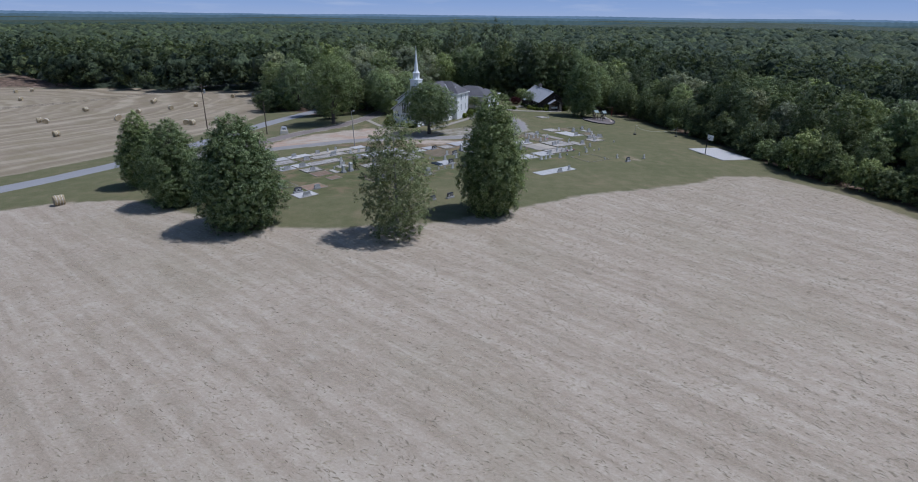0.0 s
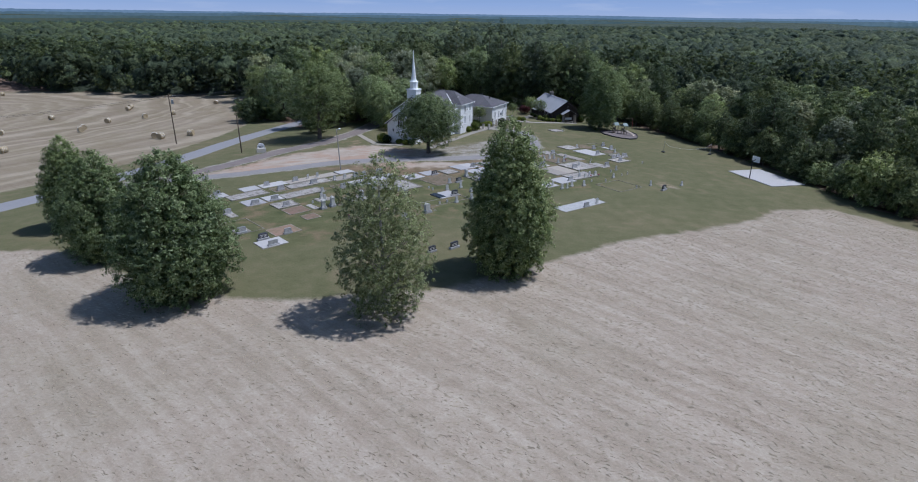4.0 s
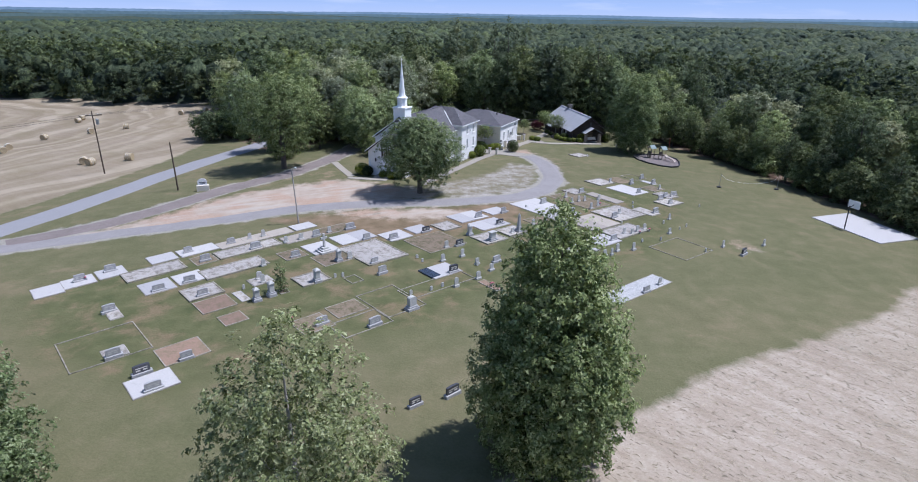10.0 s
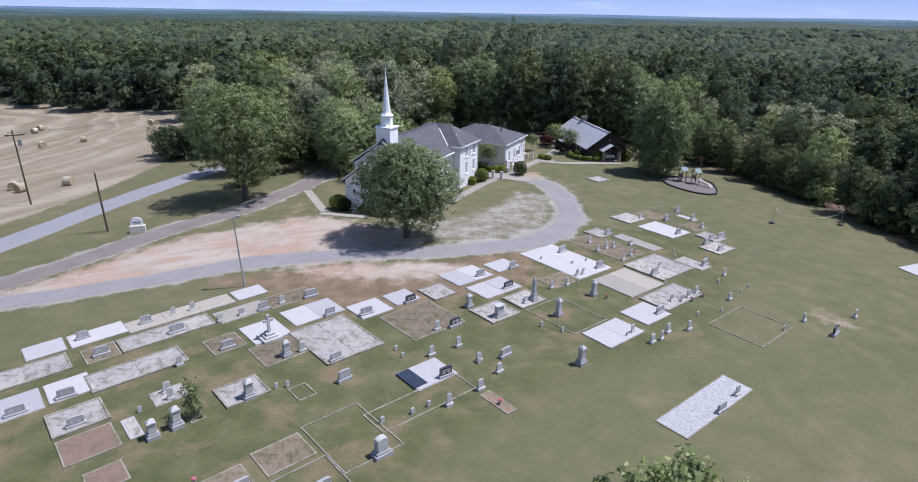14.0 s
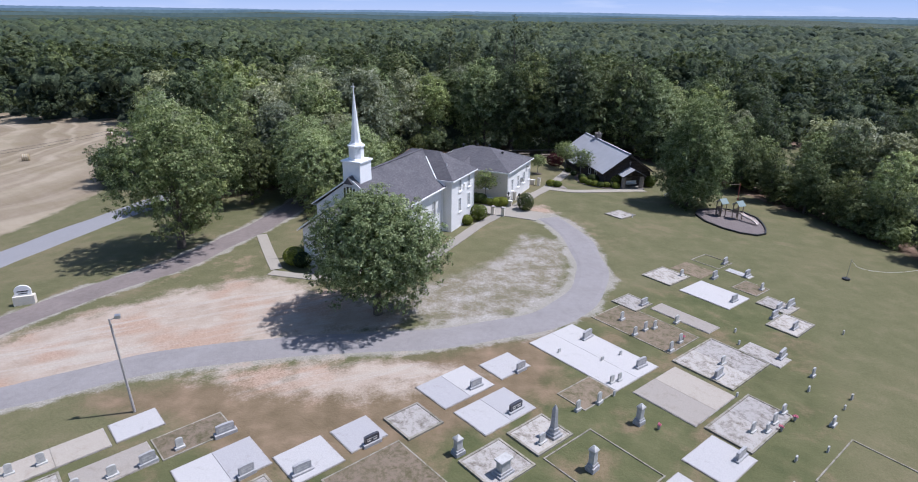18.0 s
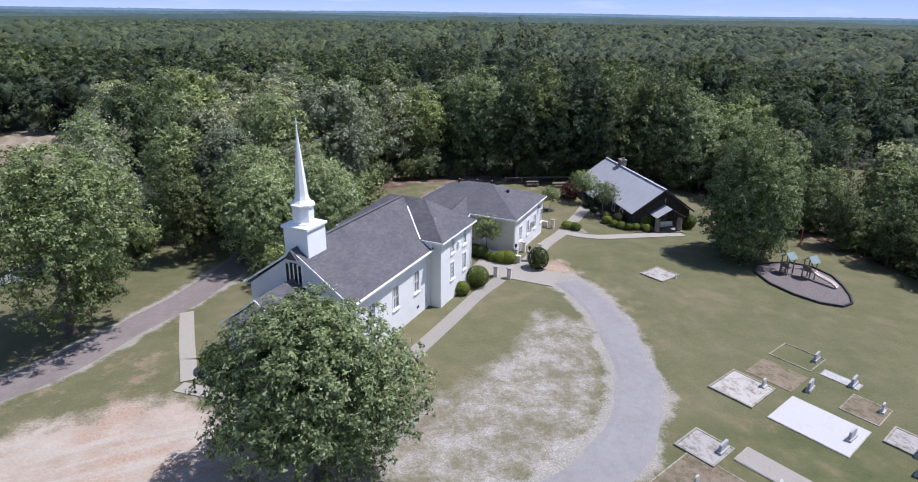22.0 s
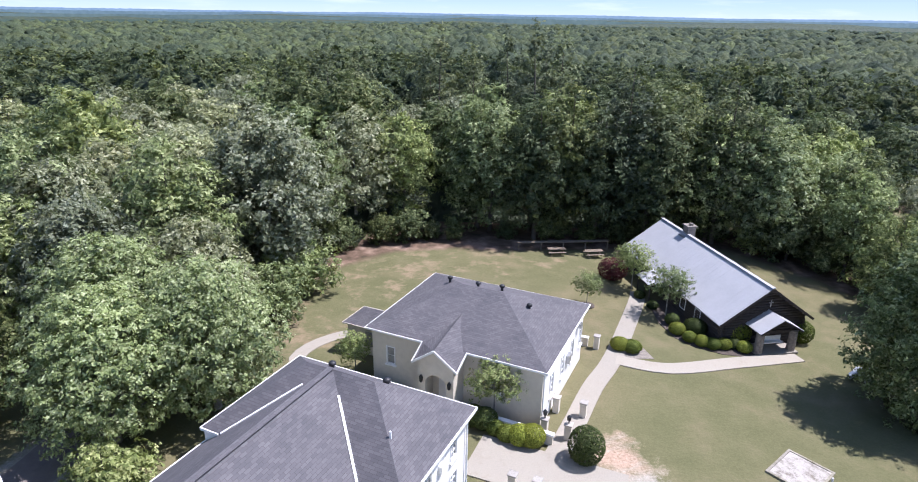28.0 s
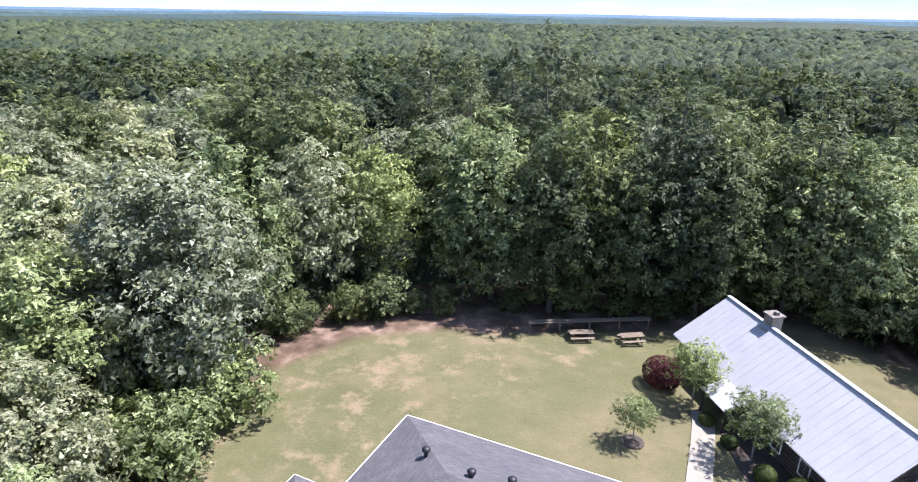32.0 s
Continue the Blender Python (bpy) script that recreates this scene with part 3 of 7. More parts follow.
def inside(px, py, poly):
    r = np.zeros(np.shape(px), bool)
    for (x0, y0), (x1, y1) in zip(poly, poly[1:] + poly[:1]):
        if y0 != y1:
            r ^= ((y0 > py) != (y1 > py)) & (px < (x1 - x0) * (py - y0) / (y1 - y0) + x0)
    return r


def signed(px, py, poly):
    """Distance to a polygon's edge, positive inside."""
    d = np.full(np.shape(px), 1e9)
    for (x0, y0), (x1, y1) in zip(poly, poly[1:] + poly[:1]):
        ex, ey = x1 - x0, y1 - y0
        k = np.clip(((px - x0) * ex + (py - y0) * ey) / (ex * ex + ey * ey), 0, 1)
        d = np.minimum(d, np.hypot(px - x0 - k * ex, py - y0 - k * ey))
    return np.where(inside(px, py, poly), d, -d)


def fall(px, py):
    """How far the wooded land drops below the hilltop, rising again towards the far hills."""
    out = np.minimum(-signed(px, py, OPEN), -signed(px, py, FIELD_CLEARING))
    k = np.clip((out - 12) / 330.0, 0, 1)
    back = np.clip((out - 900) / 2600.0, 0, 1)
    return -21.0 * k * k * (3 - 2 * k) * (1 - 0.8 * back)


def spaced(a, b, step, far):
    mid = np.arange(a, b, step)
    out = [far * k for k in (0.012, 0.03, 0.06, 0.11, 0.2, 0.36, 0.62, 1.0)]
    return np.concatenate([[a - v for v in out[::-1]], mid, [b + v for v in out]])


def mesh_np(name, v, f):
    me = bpy.data.meshes.new(name)
    me.vertices.add(len(v))
    me.vertices.foreach_set("co", np.asarray(v, np.float32).ravel())
    k = f.shape[1]
    me.loops.add(f.size)
    me.loops.foreach_set("vertex_index", f.astype(np.int32).ravel())
    me.polygons.add(len(f))
    me.polygons.foreach_set("loop_start", np.arange(0, f.size, k, dtype=np.int32))
    me.update(calc_edges=True)
    me.validate()
    return me


def add_float(me, name, values):
    me.attributes.new(name, "FLOAT", "POINT").data.foreach_set("value", np.asarray(values, np.float32))


def grid_faces(nx, ny):
    i = np.arange((nx - 1) * (ny - 1))
    a = (i // (nx - 1)) * nx + i % (nx - 1)
    return np.stack([a, a + 1, a + nx + 1, a + nx], 1)


def build_ground():
    xs, ys = spaced(-150, 100, 1.25, 4600), spaced(-10, 260, 1.25, 4600)
    X, Y = [a.ravel() for a in np.meshgrid(xs, ys)]
    me = mesh_np("ground", np.stack([X, Y, G(X, Y) + fall(X, Y)], 1), grid_faces(len(xs), len(ys)))
    unit = lambda d, w: np.clip(d / w, -1, 1)
    add_float(me, "hay", unit(np.maximum(signed(X, Y, HAY_NEAR), signed(X, Y, HAY_FAR)), 4.0))
    add_float(me, "clay", unit(np.max([signed(X, Y, p) for p in (CLAY, CLAY_STRIP, CLAY_SPOT, GRAVE_SPOT)], axis=0), 3.0))
    add_float(me, "gravel", unit(signed(X, Y, GRAVEL), 4.0))
    add_float(me, "far_field", unit(signed(X, Y, HAY_FAR), 4.0))
    add_float(me, "worn", unit(np.maximum(signed(X, Y, WORN_REAR), np.maximum(signed(X, Y, WORN_FRONT), signed(X, Y, WORN_SIDE))), 4.0))
    add_float(me, "brown", unit(signed(X, Y, BROWN), 4.0))
    add_float(me, "graves", unit(signed(X, Y, GRAVES), 5.0))
    add_float(me, "fringe", unit(2.2 - np.minimum(far_from(X, Y, LOOP), far_from(X, Y, BACK)), 1.6))
    add_float(me, "litter", unit(np.minimum(-signed(X, Y, OPEN), -signed(X, Y, FIELD_CLEARING)) + np.where((Y > 170) & (X > -40) & (X < 60), 0.9, -1.0), 4.0))
    for p in me.polygons:
        p.use_smooth = True
    tagged(link("ground", me, M["ground"]), "mown lawn, tan hay stubble and bare clay on a low hilltop", "ground", kind="structure")


build_ground()


def ribbon(name, pts, width, material, label, lift=0.03, ragged=0.0, seed=1):
    """A paved strip along a smooth line, lying on the ground."""
    rnd = random.Random(seed)
    p = [Vector(q) for q in pts]
    line = []
    for i in range(len(p) - 1):
        a, b, c, d = p[max(i - 1, 0)], p[i], p[i + 1], p[min(i + 2, len(p) - 1)]
        n = max(2, int((c - b).length / 0.8))
        for k in range(n):
            t = k / n
            line.append(0.5 * (2 * b + (c - a) * t + (2 * a - 5 * b + 4 * c - d) * t * t + (3 * b - a - 3 * c + d) * t ** 3))
    line.append(p[-1])
    bm, prev = bmesh.new(), None
    rim = bm.verts.layers.float.new("edge")
    for i, q in enumerate(line):
        t = (line[min(i + 1, len(line) - 1)] - line[max(i - 1, 0)]).normalized()
        s = Vector((-t.y, t.x))
        row = []
        o_k = i
        for e in (-1, -0.62, 0, 0.62, 1):
            o = q + s * (e * width / 2 + (ragged * 2.2 * noise.noise(Vector((o_k * 0.16, e * 7, seed * 3.1))) if abs(e) == 1 else 0))
            row.append(bm.verts.new((o.x, o.y, gz(o.x, o.y) + lift - (0.06 if abs(e) == 1 and ragged else 0))))
            row[-1][rim] = 1.0 if abs(e) == 1 and ragged else 0.0
        low = [bm.verts.new((v.co.x, v.co.y, v.co.z - 0.12)) for v in (row[0], row[-1])]
        row = [low[0], *row, low[1]]
        if prev:
            for a, b, c, d in zip(prev, prev[1:], row[1:], row):
                bm.faces.new((a, b, c, d))
        prev = row
    ob = part(name, bm, material)
    return tagged(ob, label, "road" if "road" in name or "drive" in name else "path", kind="structure")


ribbon("road", [(-120, 40), (-92, 68), (-71, 92.5), (-61.5, 107), (-56, 119), (-53, 128.5), (-51, 137), (-49, 147), (-46, 159), (-42, 172), (-37, 190), (-33, 215)], 5.4, M["road"],
       "grey two-lane asphalt country road", 0.05, 0.12)
ribbon("driveway_loop", LOOP,
       3.5, M["asphalt"], "worn grey asphalt loop drive", 0.045, 0.22, 2)
ribbon("back_drive", BACK, 4.2, M["dirtroad"],
       "packed dirt and gravel drive beside the church", 0.035, 0.35, 3)
ribbon("front_walk", [(-22.1, 152.4), (-19.9, 147.2), (-17.3, 141.4)], 1.15, M["walk"], "pale concrete front walk", 0.06)
ribbon("front_walk_turn", [(-17.7, 140.6), (-14, 139.5), (-11.4, 138.9)], 1.15, M["walk"], "pale concrete walk to the church porch", 0.065)
ribbon("side_walk", [(-6.0, 136.2), (-3.4, 141.5), (-2.1, 144.5), (1.15, 151.3), (3.45, 156.2), (5.4, 159.5), (6.4, 161.8)], 1.35, M["walk"], "long concrete walk beside the church", 0.06)
ribbon("apron", [(3.2, 163.6), (7.2, 162), (11.4, 160.3)], 3.8, M["walk"], "wide pinkish concrete apron before the church wing", 0.07)
ribbon("annex_walk", [(8.0, 163.2), (9.8, 166.8), (11.9, 171.2), (14.4, 175.6), (18.8, 185.6), (19.8, 188.5)], 1.45, M["walk"], "concrete walk past the annex to the cabin", 0.075)
ribbon("cabin_walk", [(14.5, 175.2), (18.3, 174.2), (24, 175.6), (29.8, 177.2)], 1.5, M["walk"], "white concrete walk to the cabin porch", 0.08)
ribbon("rear_walk", [(-1.5, 169.6), (-6.0, 171.6), (-9.8, 173.6), (-9.4, 176.2), (-7.2, 178.2), (-5, 178.6)], 1.2, M["walk"], "curved concrete walk behind the annex", 0.06)


# ---- trees ----
def card_set(rng, lobes, n, size, up=0.45, shell=0.72, flat=0.62, clump=0.0, out=0.35, each=26, dome=0.8, loose=0.36, fuzz=0.36):
    """Leaf cards over a crown of lobes (x, y, z, radius, height ratio), gathered into domed sprays: corners (n, 3, 3)."""
    L = np.array(lobes, float)
    w = L[:, 3] ** 2
    clump = clump or size * 3.6
    m = max(12, n // each)
    k = rng.choice(len(L), m, p=w / w.sum())
    d = rng.normal(size=(m, 3))
    d[:, 2] += up
    d /= np.linalg.norm(d, axis=1)[:, None]
    r = L[k, 3] * (shell + (1.08 - shell) * rng.random(m) ** 0.6)
    c = L[k, :3] + d * r[:, None] * np.stack([np.ones(m), np.ones(m), L[k, 4]], 1)
    big = clump * rng.uniform(0.6, 1.35, m)
    i = rng.integers(m, size=n)
    g = rng.normal(size=(n, 3)) + d[i] * 0.5
    g[:, 2] += 0.6
    g /= np.linalg.norm(g, axis=1)[:, None]
    c = c[i] + g * (big[i] * rng.random(n) ** 0.5)[:, None] * np.array([1, 1, 0.8])
    nrm = g * dome + d[i] * out + rng.normal(size=(n, 3)) * loose + np.array([0, 0, 0.5])
    nrm /= np.linalg.norm(nrm, axis=1)[:, None]
    a = np.cross(nrm, rng.normal(size=(n, 3)))
    a /= np.linalg.norm(a, axis=1)[:, None]
    b = np.cross(nrm, a)
    s = (size * (0.5 + 0.9 * rng.random(n)))[:, None]
    hub = np.average(L[:, :3], axis=0, weights=w) - np.array([0, 0, 0.25 * np.ptp(L[:, 2])])
    whole = (c - hub) / (np.abs(L[:, :3] - hub).max(0) + L[:, 3].mean())
    whole /= np.linalg.norm(whole, axis=1)[:, None] + 1e-6
    soft = d[i] * 0.7 + whole * 0.45 + g * 0.18 + rng.normal(size=(n, 3)) * fuzz + np.array([0, 0, 0.12])
    soft /= np.linalg.norm(soft, axis=1)[:, None]
    q = np.stack([c + a * s * 1.15, c - a * s * 0.6 + b * s * flat, c - a * s * 0.6 - b * s * flat], 1)
    return q, np.repeat(soft[:, None, :], 3, 1)


def ball(level):
    bm = bmesh.new()
    bmesh.ops.create_icosphere(bm, subdivisions=level, radius=1.0)
    v = np.array([q.co[:] for q in bm.verts])
    f = np.array([[q.index for q in p.verts] for p in bm.faces])
    bm.free()
    return v[f]


BALLS = {1: ball(1), 2: ball(2)}


def cores(rng, lobes, level, k=0.8):
    """Dense lumpy foliage inside each lobe: triangles (n, 3, 3) and their outward directions."""
    out, away = [], []
    for x, y, z, r, q in lobes:
        t = BALLS[level].copy()
        ph = rng.uniform(0, 6.28, 3)
        bumps = 1 + 0.16 * np.sin(t[..., 0] * 4 + ph[0]) * np.sin(t[..., 1] * 5 + ph[1]) + 0.12 * np.sin(t[..., 2] * 6 + ph[2])
        t = t * bumps[..., None] * r * k * np.array([1, 1, q]) + rng.normal(size=(len(t), 1, 3)) * r * 0.07
        out.append(t + np.array([x, y, z]))
        away.append(BALLS[level])
    return np.concatenate(out), np.concatenate(away)


def cards_mesh(name, q, soft=None):
    """A mass of loose triangles; soft: the directions by which light falls on them, those of the spray they belong to."""
    n = len(q)
    me = mesh_np(name, q.reshape(-1, 3), np.arange(3 * n).reshape(n, 3))
    if soft is not None:
        me.polygons.foreach_set("use_smooth", np.ones(n, bool))
        me.attributes.new("custom_normal", "FLOAT_VECTOR", "POINT").data.foreach_set("vector", np.asarray(soft, np.float32).ravel())
    return me


def crown_mesh(name, cards, core):
    """Leaf cards round dense inner leafage."""
    return cards_mesh(name, *(cards if core is None else [np.concatenate(p) for p in zip(cards, core)]))


def lobes_round(rng, h, r, base, n, squash=0.8, top=1.0):
    """Lobes that fill an egg from height base to h with radius r."""
    out = []
    for i in range(n):
        t = (i + 0.5) / n
        z = base + (h - base) * (0.12 + 0.8 * t)
        wide = r * (math.sin(math.pi * min(1, 0.18 + 0.82 * t) ** top) ** 0.6)
        a = i * 2.4 + rng.uniform(-0.4, 0.4)
        rad = wide * rng.uniform(0.44, 0.62)
        out.append((math.cos(a) * (wide - rad), math.sin(a) * (wide - rad), z, rad, squash * rng.uniform(0.8, 1.15)))
    return out


def lobes_cone(rng, h, r, base, n, blunt=0.62):
    """Lobes under the skin of a smooth tall cone with a rounded foot."""
    out = []
    for i in range(n):
        t = (i + 0.5) / n
        z = base + (h - base) * t ** 1.12 * 0.97
        wide = r * (0.58 + 0.42 * math.sin(min(1, t / 0.38) * math.pi / 2)) * (1 - (max(0, t - 0.34) / 0.66) ** 1.5) ** blunt + 0.15
        a = i * 2.4 + rng.uniform(-0.5, 0.5)
        rad = max(0.45, wide * rng.uniform(0.3, 0.48))
        out.append((math.cos(a) * max(0, wide - rad), math.sin(a) * max(0, wide - rad), z, rad, rng.uniform(0.8, 1.1)))
    return out


def trunk_mesh(rng, h, r, lobes, limbs=9):
    bm = bmesh.new()
    pts = [Vector((rng.uniform(-0.02, 0.02) * h * t, rng.uniform(-0.02, 0.02) * h * t, h * t)) for t in (0, 0.12, 0.35, 0.6, 0.85)]
    pts[0].z = -0.4
    rad = [r * 1.35, r, r * 0.75, r * 0.45, r * 0.12]
    for a, b, ra, rb in zip(pts, pts[1:], rad, rad[1:]):
        tube(bm, a, b, ra, rb, 7, False)
    order = sorted(range(len(lobes)), key=lambda i: -lobes[i][3])[:limbs]
    for i in order:
        x, y, z, rr, _ = lobes[i]
        z0 = max(h * 0.16, min(h * 0.7, z - math.hypot(x, y) * 0.7 - 0.4 * rr))
        k = z0 / h
        start = Vector((0, 0, z0))
        mid = Vector((x * 0.55, y * 0.55, z0 + (z - z0) * 0.5))
        tube(bm, start, mid, r * 0.4 * (1 - k * 0.6), r * 0.24 * (1 - k * 0.5), 5, False)
        tube(bm, mid, (x, y, z), r * 0.24 * (1 - k * 0.5), r * 0.05, 5, False)
        for s in (-1, 1):
            tube(bm, mid, (x + s * rr * 0.5, y - s * rr * 0.5, z + rr * 0.35), r * 0.13, r * 0.03, 4, False)
    return bm


TREES = {}


def tree_kind(key, name, label, material, bark, seed, h, r, base, nlobe, ncard, size, trunk, cone=0.0, up=0.4, shell=0.72, core=0.0, out=0.45):
    """Builds one tree as a thing with trunk and crown; the first is set down by plant() and the rest are copies."""
    rng = np.random.default_rng(seed)
    rnd = random.Random(seed)
    lobes = lobes_cone(rnd, h, r, base, nlobe, cone) if cone else lobes_round(rnd, h, r, base, nlobe)
    e = empty(name, 0, 0, -500, label=label, category="tree")
    part("trunk", trunk_mesh(rnd, h, trunk, lobes), bark, e, smooth=True)
    cards = card_set(rng, lobes, ncard, size, up, shell, out=out)
    link("crown", crown_mesh("crown", cards, cores(rng, lobes, 2, core) if core else None), material, e)
    TREES[key] = [e, False, (lobes, size)]


def plant(key, x, y, turn=0.0, scale=1.0, label="", group="", tall=1.0, drop=0.0):
    e, used, _ = TREES[key]
    m = pose(x, y, gz(x, y) - 0.05 + drop, 0, 0, turn)
    if not used:
        e.matrix_world = m
        TREES[key][1] = True
        ob = e
    else:
        ob = copy_thing(e, m)
    ob.scale = (scale, scale, scale * tall)
    return tagged(ob, label, group=group)


tree_kind("cone", "maple_tree", "dense dark-green conical maple casting a round shadow", M["leaf"], M["bark"], 11, 15.4, 4.6, 0.3, 150, 84000, 0.11, 0.2, 0.62, shell=0.72, core=0.42)
tree_kind("egg", "maple_tree", "broad dense dark-green maple beside the hay field", M["leaf"], M["bark"], 12, 14.8, 5.6, 0.2, 150, 84000, 0.115, 0.24, 0.6, shell=0.72, core=0.42)
tree_kind("sparse", "river_birch_tree", "thin pale-leaved tree with bare grey twigs showing", M["leafbirch"], M["greybark"], 13, 14.0, 4.5, 0.3, 110, 60000, 0.09, 0.2, 0.5, shell=0.5)
tree_kind("oak", "oak_tree", "round-crowned green oak in the gravel lot", M["leafoak"], M["bark"], 14, 11.3, 6.0, 1.6, 28, 76000, 0.11, 0.33, shell=0.66, core=0.4)
tree_kind("pecan", "pecan_tree", "large open green pecan tree beside the drive", M["leaf"], M["bark"], 15, 16.4, 7.4, 2.6, 28, 46000, 0.15, 0.4, shell=0.6)
tree_kind("lawn", "willow_oak_tree", "tall green shade tree beside the playground", M["leaf"], M["bark"], 16, 15.8, 5.3, 1.0, 90, 52000, 0.14, 0.33, 0.6, shell=0.55, core=0.3)
tree_kind("wood_a", "woodland_tree", "tall broadleaf tree at the edge of the woods", M["leafoak"], M["bark"], 21, 18.0, 5.6, 0.2, 36, 13000, 0.23, 0.28, shell=0.74)
tree_kind("wood_b", "woodland_tree", "tall dark broadleaf tree at the edge of the woods", M["leafdeep"], M["bark"], 22, 20.0, 5.2, 0.4, 36, 13000, 0.23, 0.3, shell=0.74)
tree_kind("wood_c", "woodland_tree", "grey-green poplar with pale leaf undersides at the edge of the woods", M["leafpale"], M["greybark"], 23, 17.0, 5.2, 0.2, 36, 13000, 0.22, 0.26, shell=0.7)
tree_kind("wood_d", "pine_tree", "tall narrow dark pine at the edge of the woods", M["leafpine"], M["bark"], 24, 22.0, 4.4, 2.0, 46, 12000, 0.22, 0.27, 1.0, shell=0.7)
tree_kind("wood_e", "woodland_tree", "bright yellow-green broadleaf tree at the edge of the woods", M["leafbright"], M["bark"], 26, 17.0, 5.8, 0.2, 36, 13000, 0.23, 0.26, shell=0.74)
tree_kind("shrub", "woodland_shrub", "low bushy tree at the edge of the woods", M["leafoak"], M["bark"], 25, 7.0, 4.2, 0.0, 14, 3200, 0.24, 0.14, shell=0.7, core=0.5)
for key, lab, m_, bk, sd, hh, rr_, cn in (("deep_a", "tall green broadleaf tree within the woods", "leafoak", "bark", 61, 18.5, 6.4, 0.0), ("deep_b", "tall dark-green broadleaf tree within the woods", "leafdeep", "bark", 62, 20.0, 6.2, 0.0),
                                          ("deep_c", "tall dark pine standing over the woods", "leafpine", "bark", 63, 24.0, 4.8, 0.8), ("deep_d", "grey-green broadleaf tree within the woods", "leafpale", "greybark", 64, 17.5, 6.4, 0.0)):
    tree_kind(key, "pine_tree" if cn else "woodland_tree", lab, M[m_], M[bk], sd, hh, rr_, 3.0, 26, 3600, 0.33, 0.26, cn, up=0.8, shell=0.78, core=0.5)
tree_kind("thicket", "understory_tree", "low dark leafy understory at the foot of the woods", M["leafdeep"], M["bark"], 29, 7.0, 4.2, 0.0, 14, 3200, 0.24, 0.14, shell=0.7, core=0.5)
tree_kind("near_poplar", "poplar_tree", "silvery pale-leaved poplar close behind the church", M["leafpale"], M["greybark"], 27, 12.0, 4.6, 0.2, 50, 32000, 0.15, 0.2, shell=0.66)

plant("egg", -25.8, 70.3, 20, tall=0.94)
plant("egg", -38.2, 80.6, 140, 0.8, "medium dark-green maple behind a larger one")
plant("cone", -48.0, 91.5, 80, 0.76, "dark-green maple by the country road")
plant("sparse", -6.8, 67.0, 10, tall=1.04)
plant("cone", 4.5, 76.5, 0, tall=1.05)
plant("oak", -6.0, 131.6, 30)
plant("pecan", -29.8, 148.5, 0)
plant("lawn", 34.2, 169.8, 0, 1.0)

tree_kind("near_green", "tulip_poplar_tree", "broad bright yellow-green tree close behind the church", M["leafbright"], M["greybark"], 28, 11.6, 5.2, 0.2, 60, 48000, 0.125, 0.22, shell=0.62)
for x, y, k, s, t in ((-13.6, 168.0, "near_green", 0.98, 10), (-18.4, 164.5, "near_green", 0.95, 130), (-21.0, 170.5, "near_green", 1.05, 220), (-15.5, 158.6, "shrub", 0.62, 20), (-17.5, 175.5, "near_poplar", 0.98, 10),
                      (-13.6, 181.5, "shrub", 0.8, 80), (-25.5, 175.6, "near_poplar", 1.15, 200), (-27.5, 166.0, "wood_b", 0.6, 120), (-15.8, 189.0, "near_poplar", 1.5, 300), (-25.8, 193.0, "near_poplar", 1.36, 100),
                      (-12.6, 187.0, "shrub", 0.9, 170), (-32.5, 157.0, "thicket", 0.7, 30), (-30.5, 181.5, "near_poplar", 1.3, 150), (-55.0, 182.0, "thicket", 1.0, 60), (-58.5, 187.0, "thicket", 0.8, 90)):
    plant(k, x, y, t, s, group="trees at the edge of the woods")

for x, y, k, s, t in ((33, 206, "wood_a", 0.95, 20), (39, 202, "wood_e", 0.85, 70), (44.5, 196, "wood_a", 0.75, 160), (37, 213, "wood_b", 1.0, 250), (29, 208, "wood_b", 1.02, 310), (47.5, 204, "wood_e", 0.8, 35),
                      (51, 192, "wood_a", 0.66, 95), (22, 205, "wood_d", 1.08, 10), (42, 208, "wood_a", 0.9, 200), (54, 200, "wood_c", 0.7, 140), (15, 205, "wood_b", 1.0, 65), (6, 206, "wood_a", 0.95, 15), (11.2, 203.4, "wood_b", 0.9, 40), (18.4, 203.2, "wood_b", 0.86, 120), (24.6, 203.8, "wood_b", 0.92, 220)):
    plant(k, x, y, t, s, group="trees at the edge of the woods")

for x, y, k, s, t in ((46.2, 180.5, "wood_b", 0.5, 15), (48.6, 175.6, "wood_b", 0.46, 70), (51.4, 170.4, "wood_b", 0.5, 140), (53.2, 164.6, "wood_b", 0.44, 200), (55.4, 158.6, "wood_b", 0.46, 260), (56.8, 152.2, "wood_b", 0.48, 300),
                      (58.6, 146.0, "wood_b", 0.45, 30), (60.4, 139.4, "wood_b", 0.42, 100), (43.0, 187.0, "wood_b", 0.55, 10), (50.4, 183.0, "wood_a", 0.55, 50)):
    plant(k, x, y, t, s, "low bushy tree on the lawn's wooded side", "trees at the edge of the woods")

rw = random.Random(5)
SIDE = ["wood_b", "wood_b", "wood_b", "wood_a", "wood_e", "wood_d"]
DARK, PALE, MIXED = ["wood_b", "wood_a", "wood_a", "wood_d", "wood_e"], ["wood_c", "wood_c", "wood_a", "wood_e"], ["wood_a", "wood_a", "wood_b", "wood_e", "wood_e", "wood_d", "wood_c"]


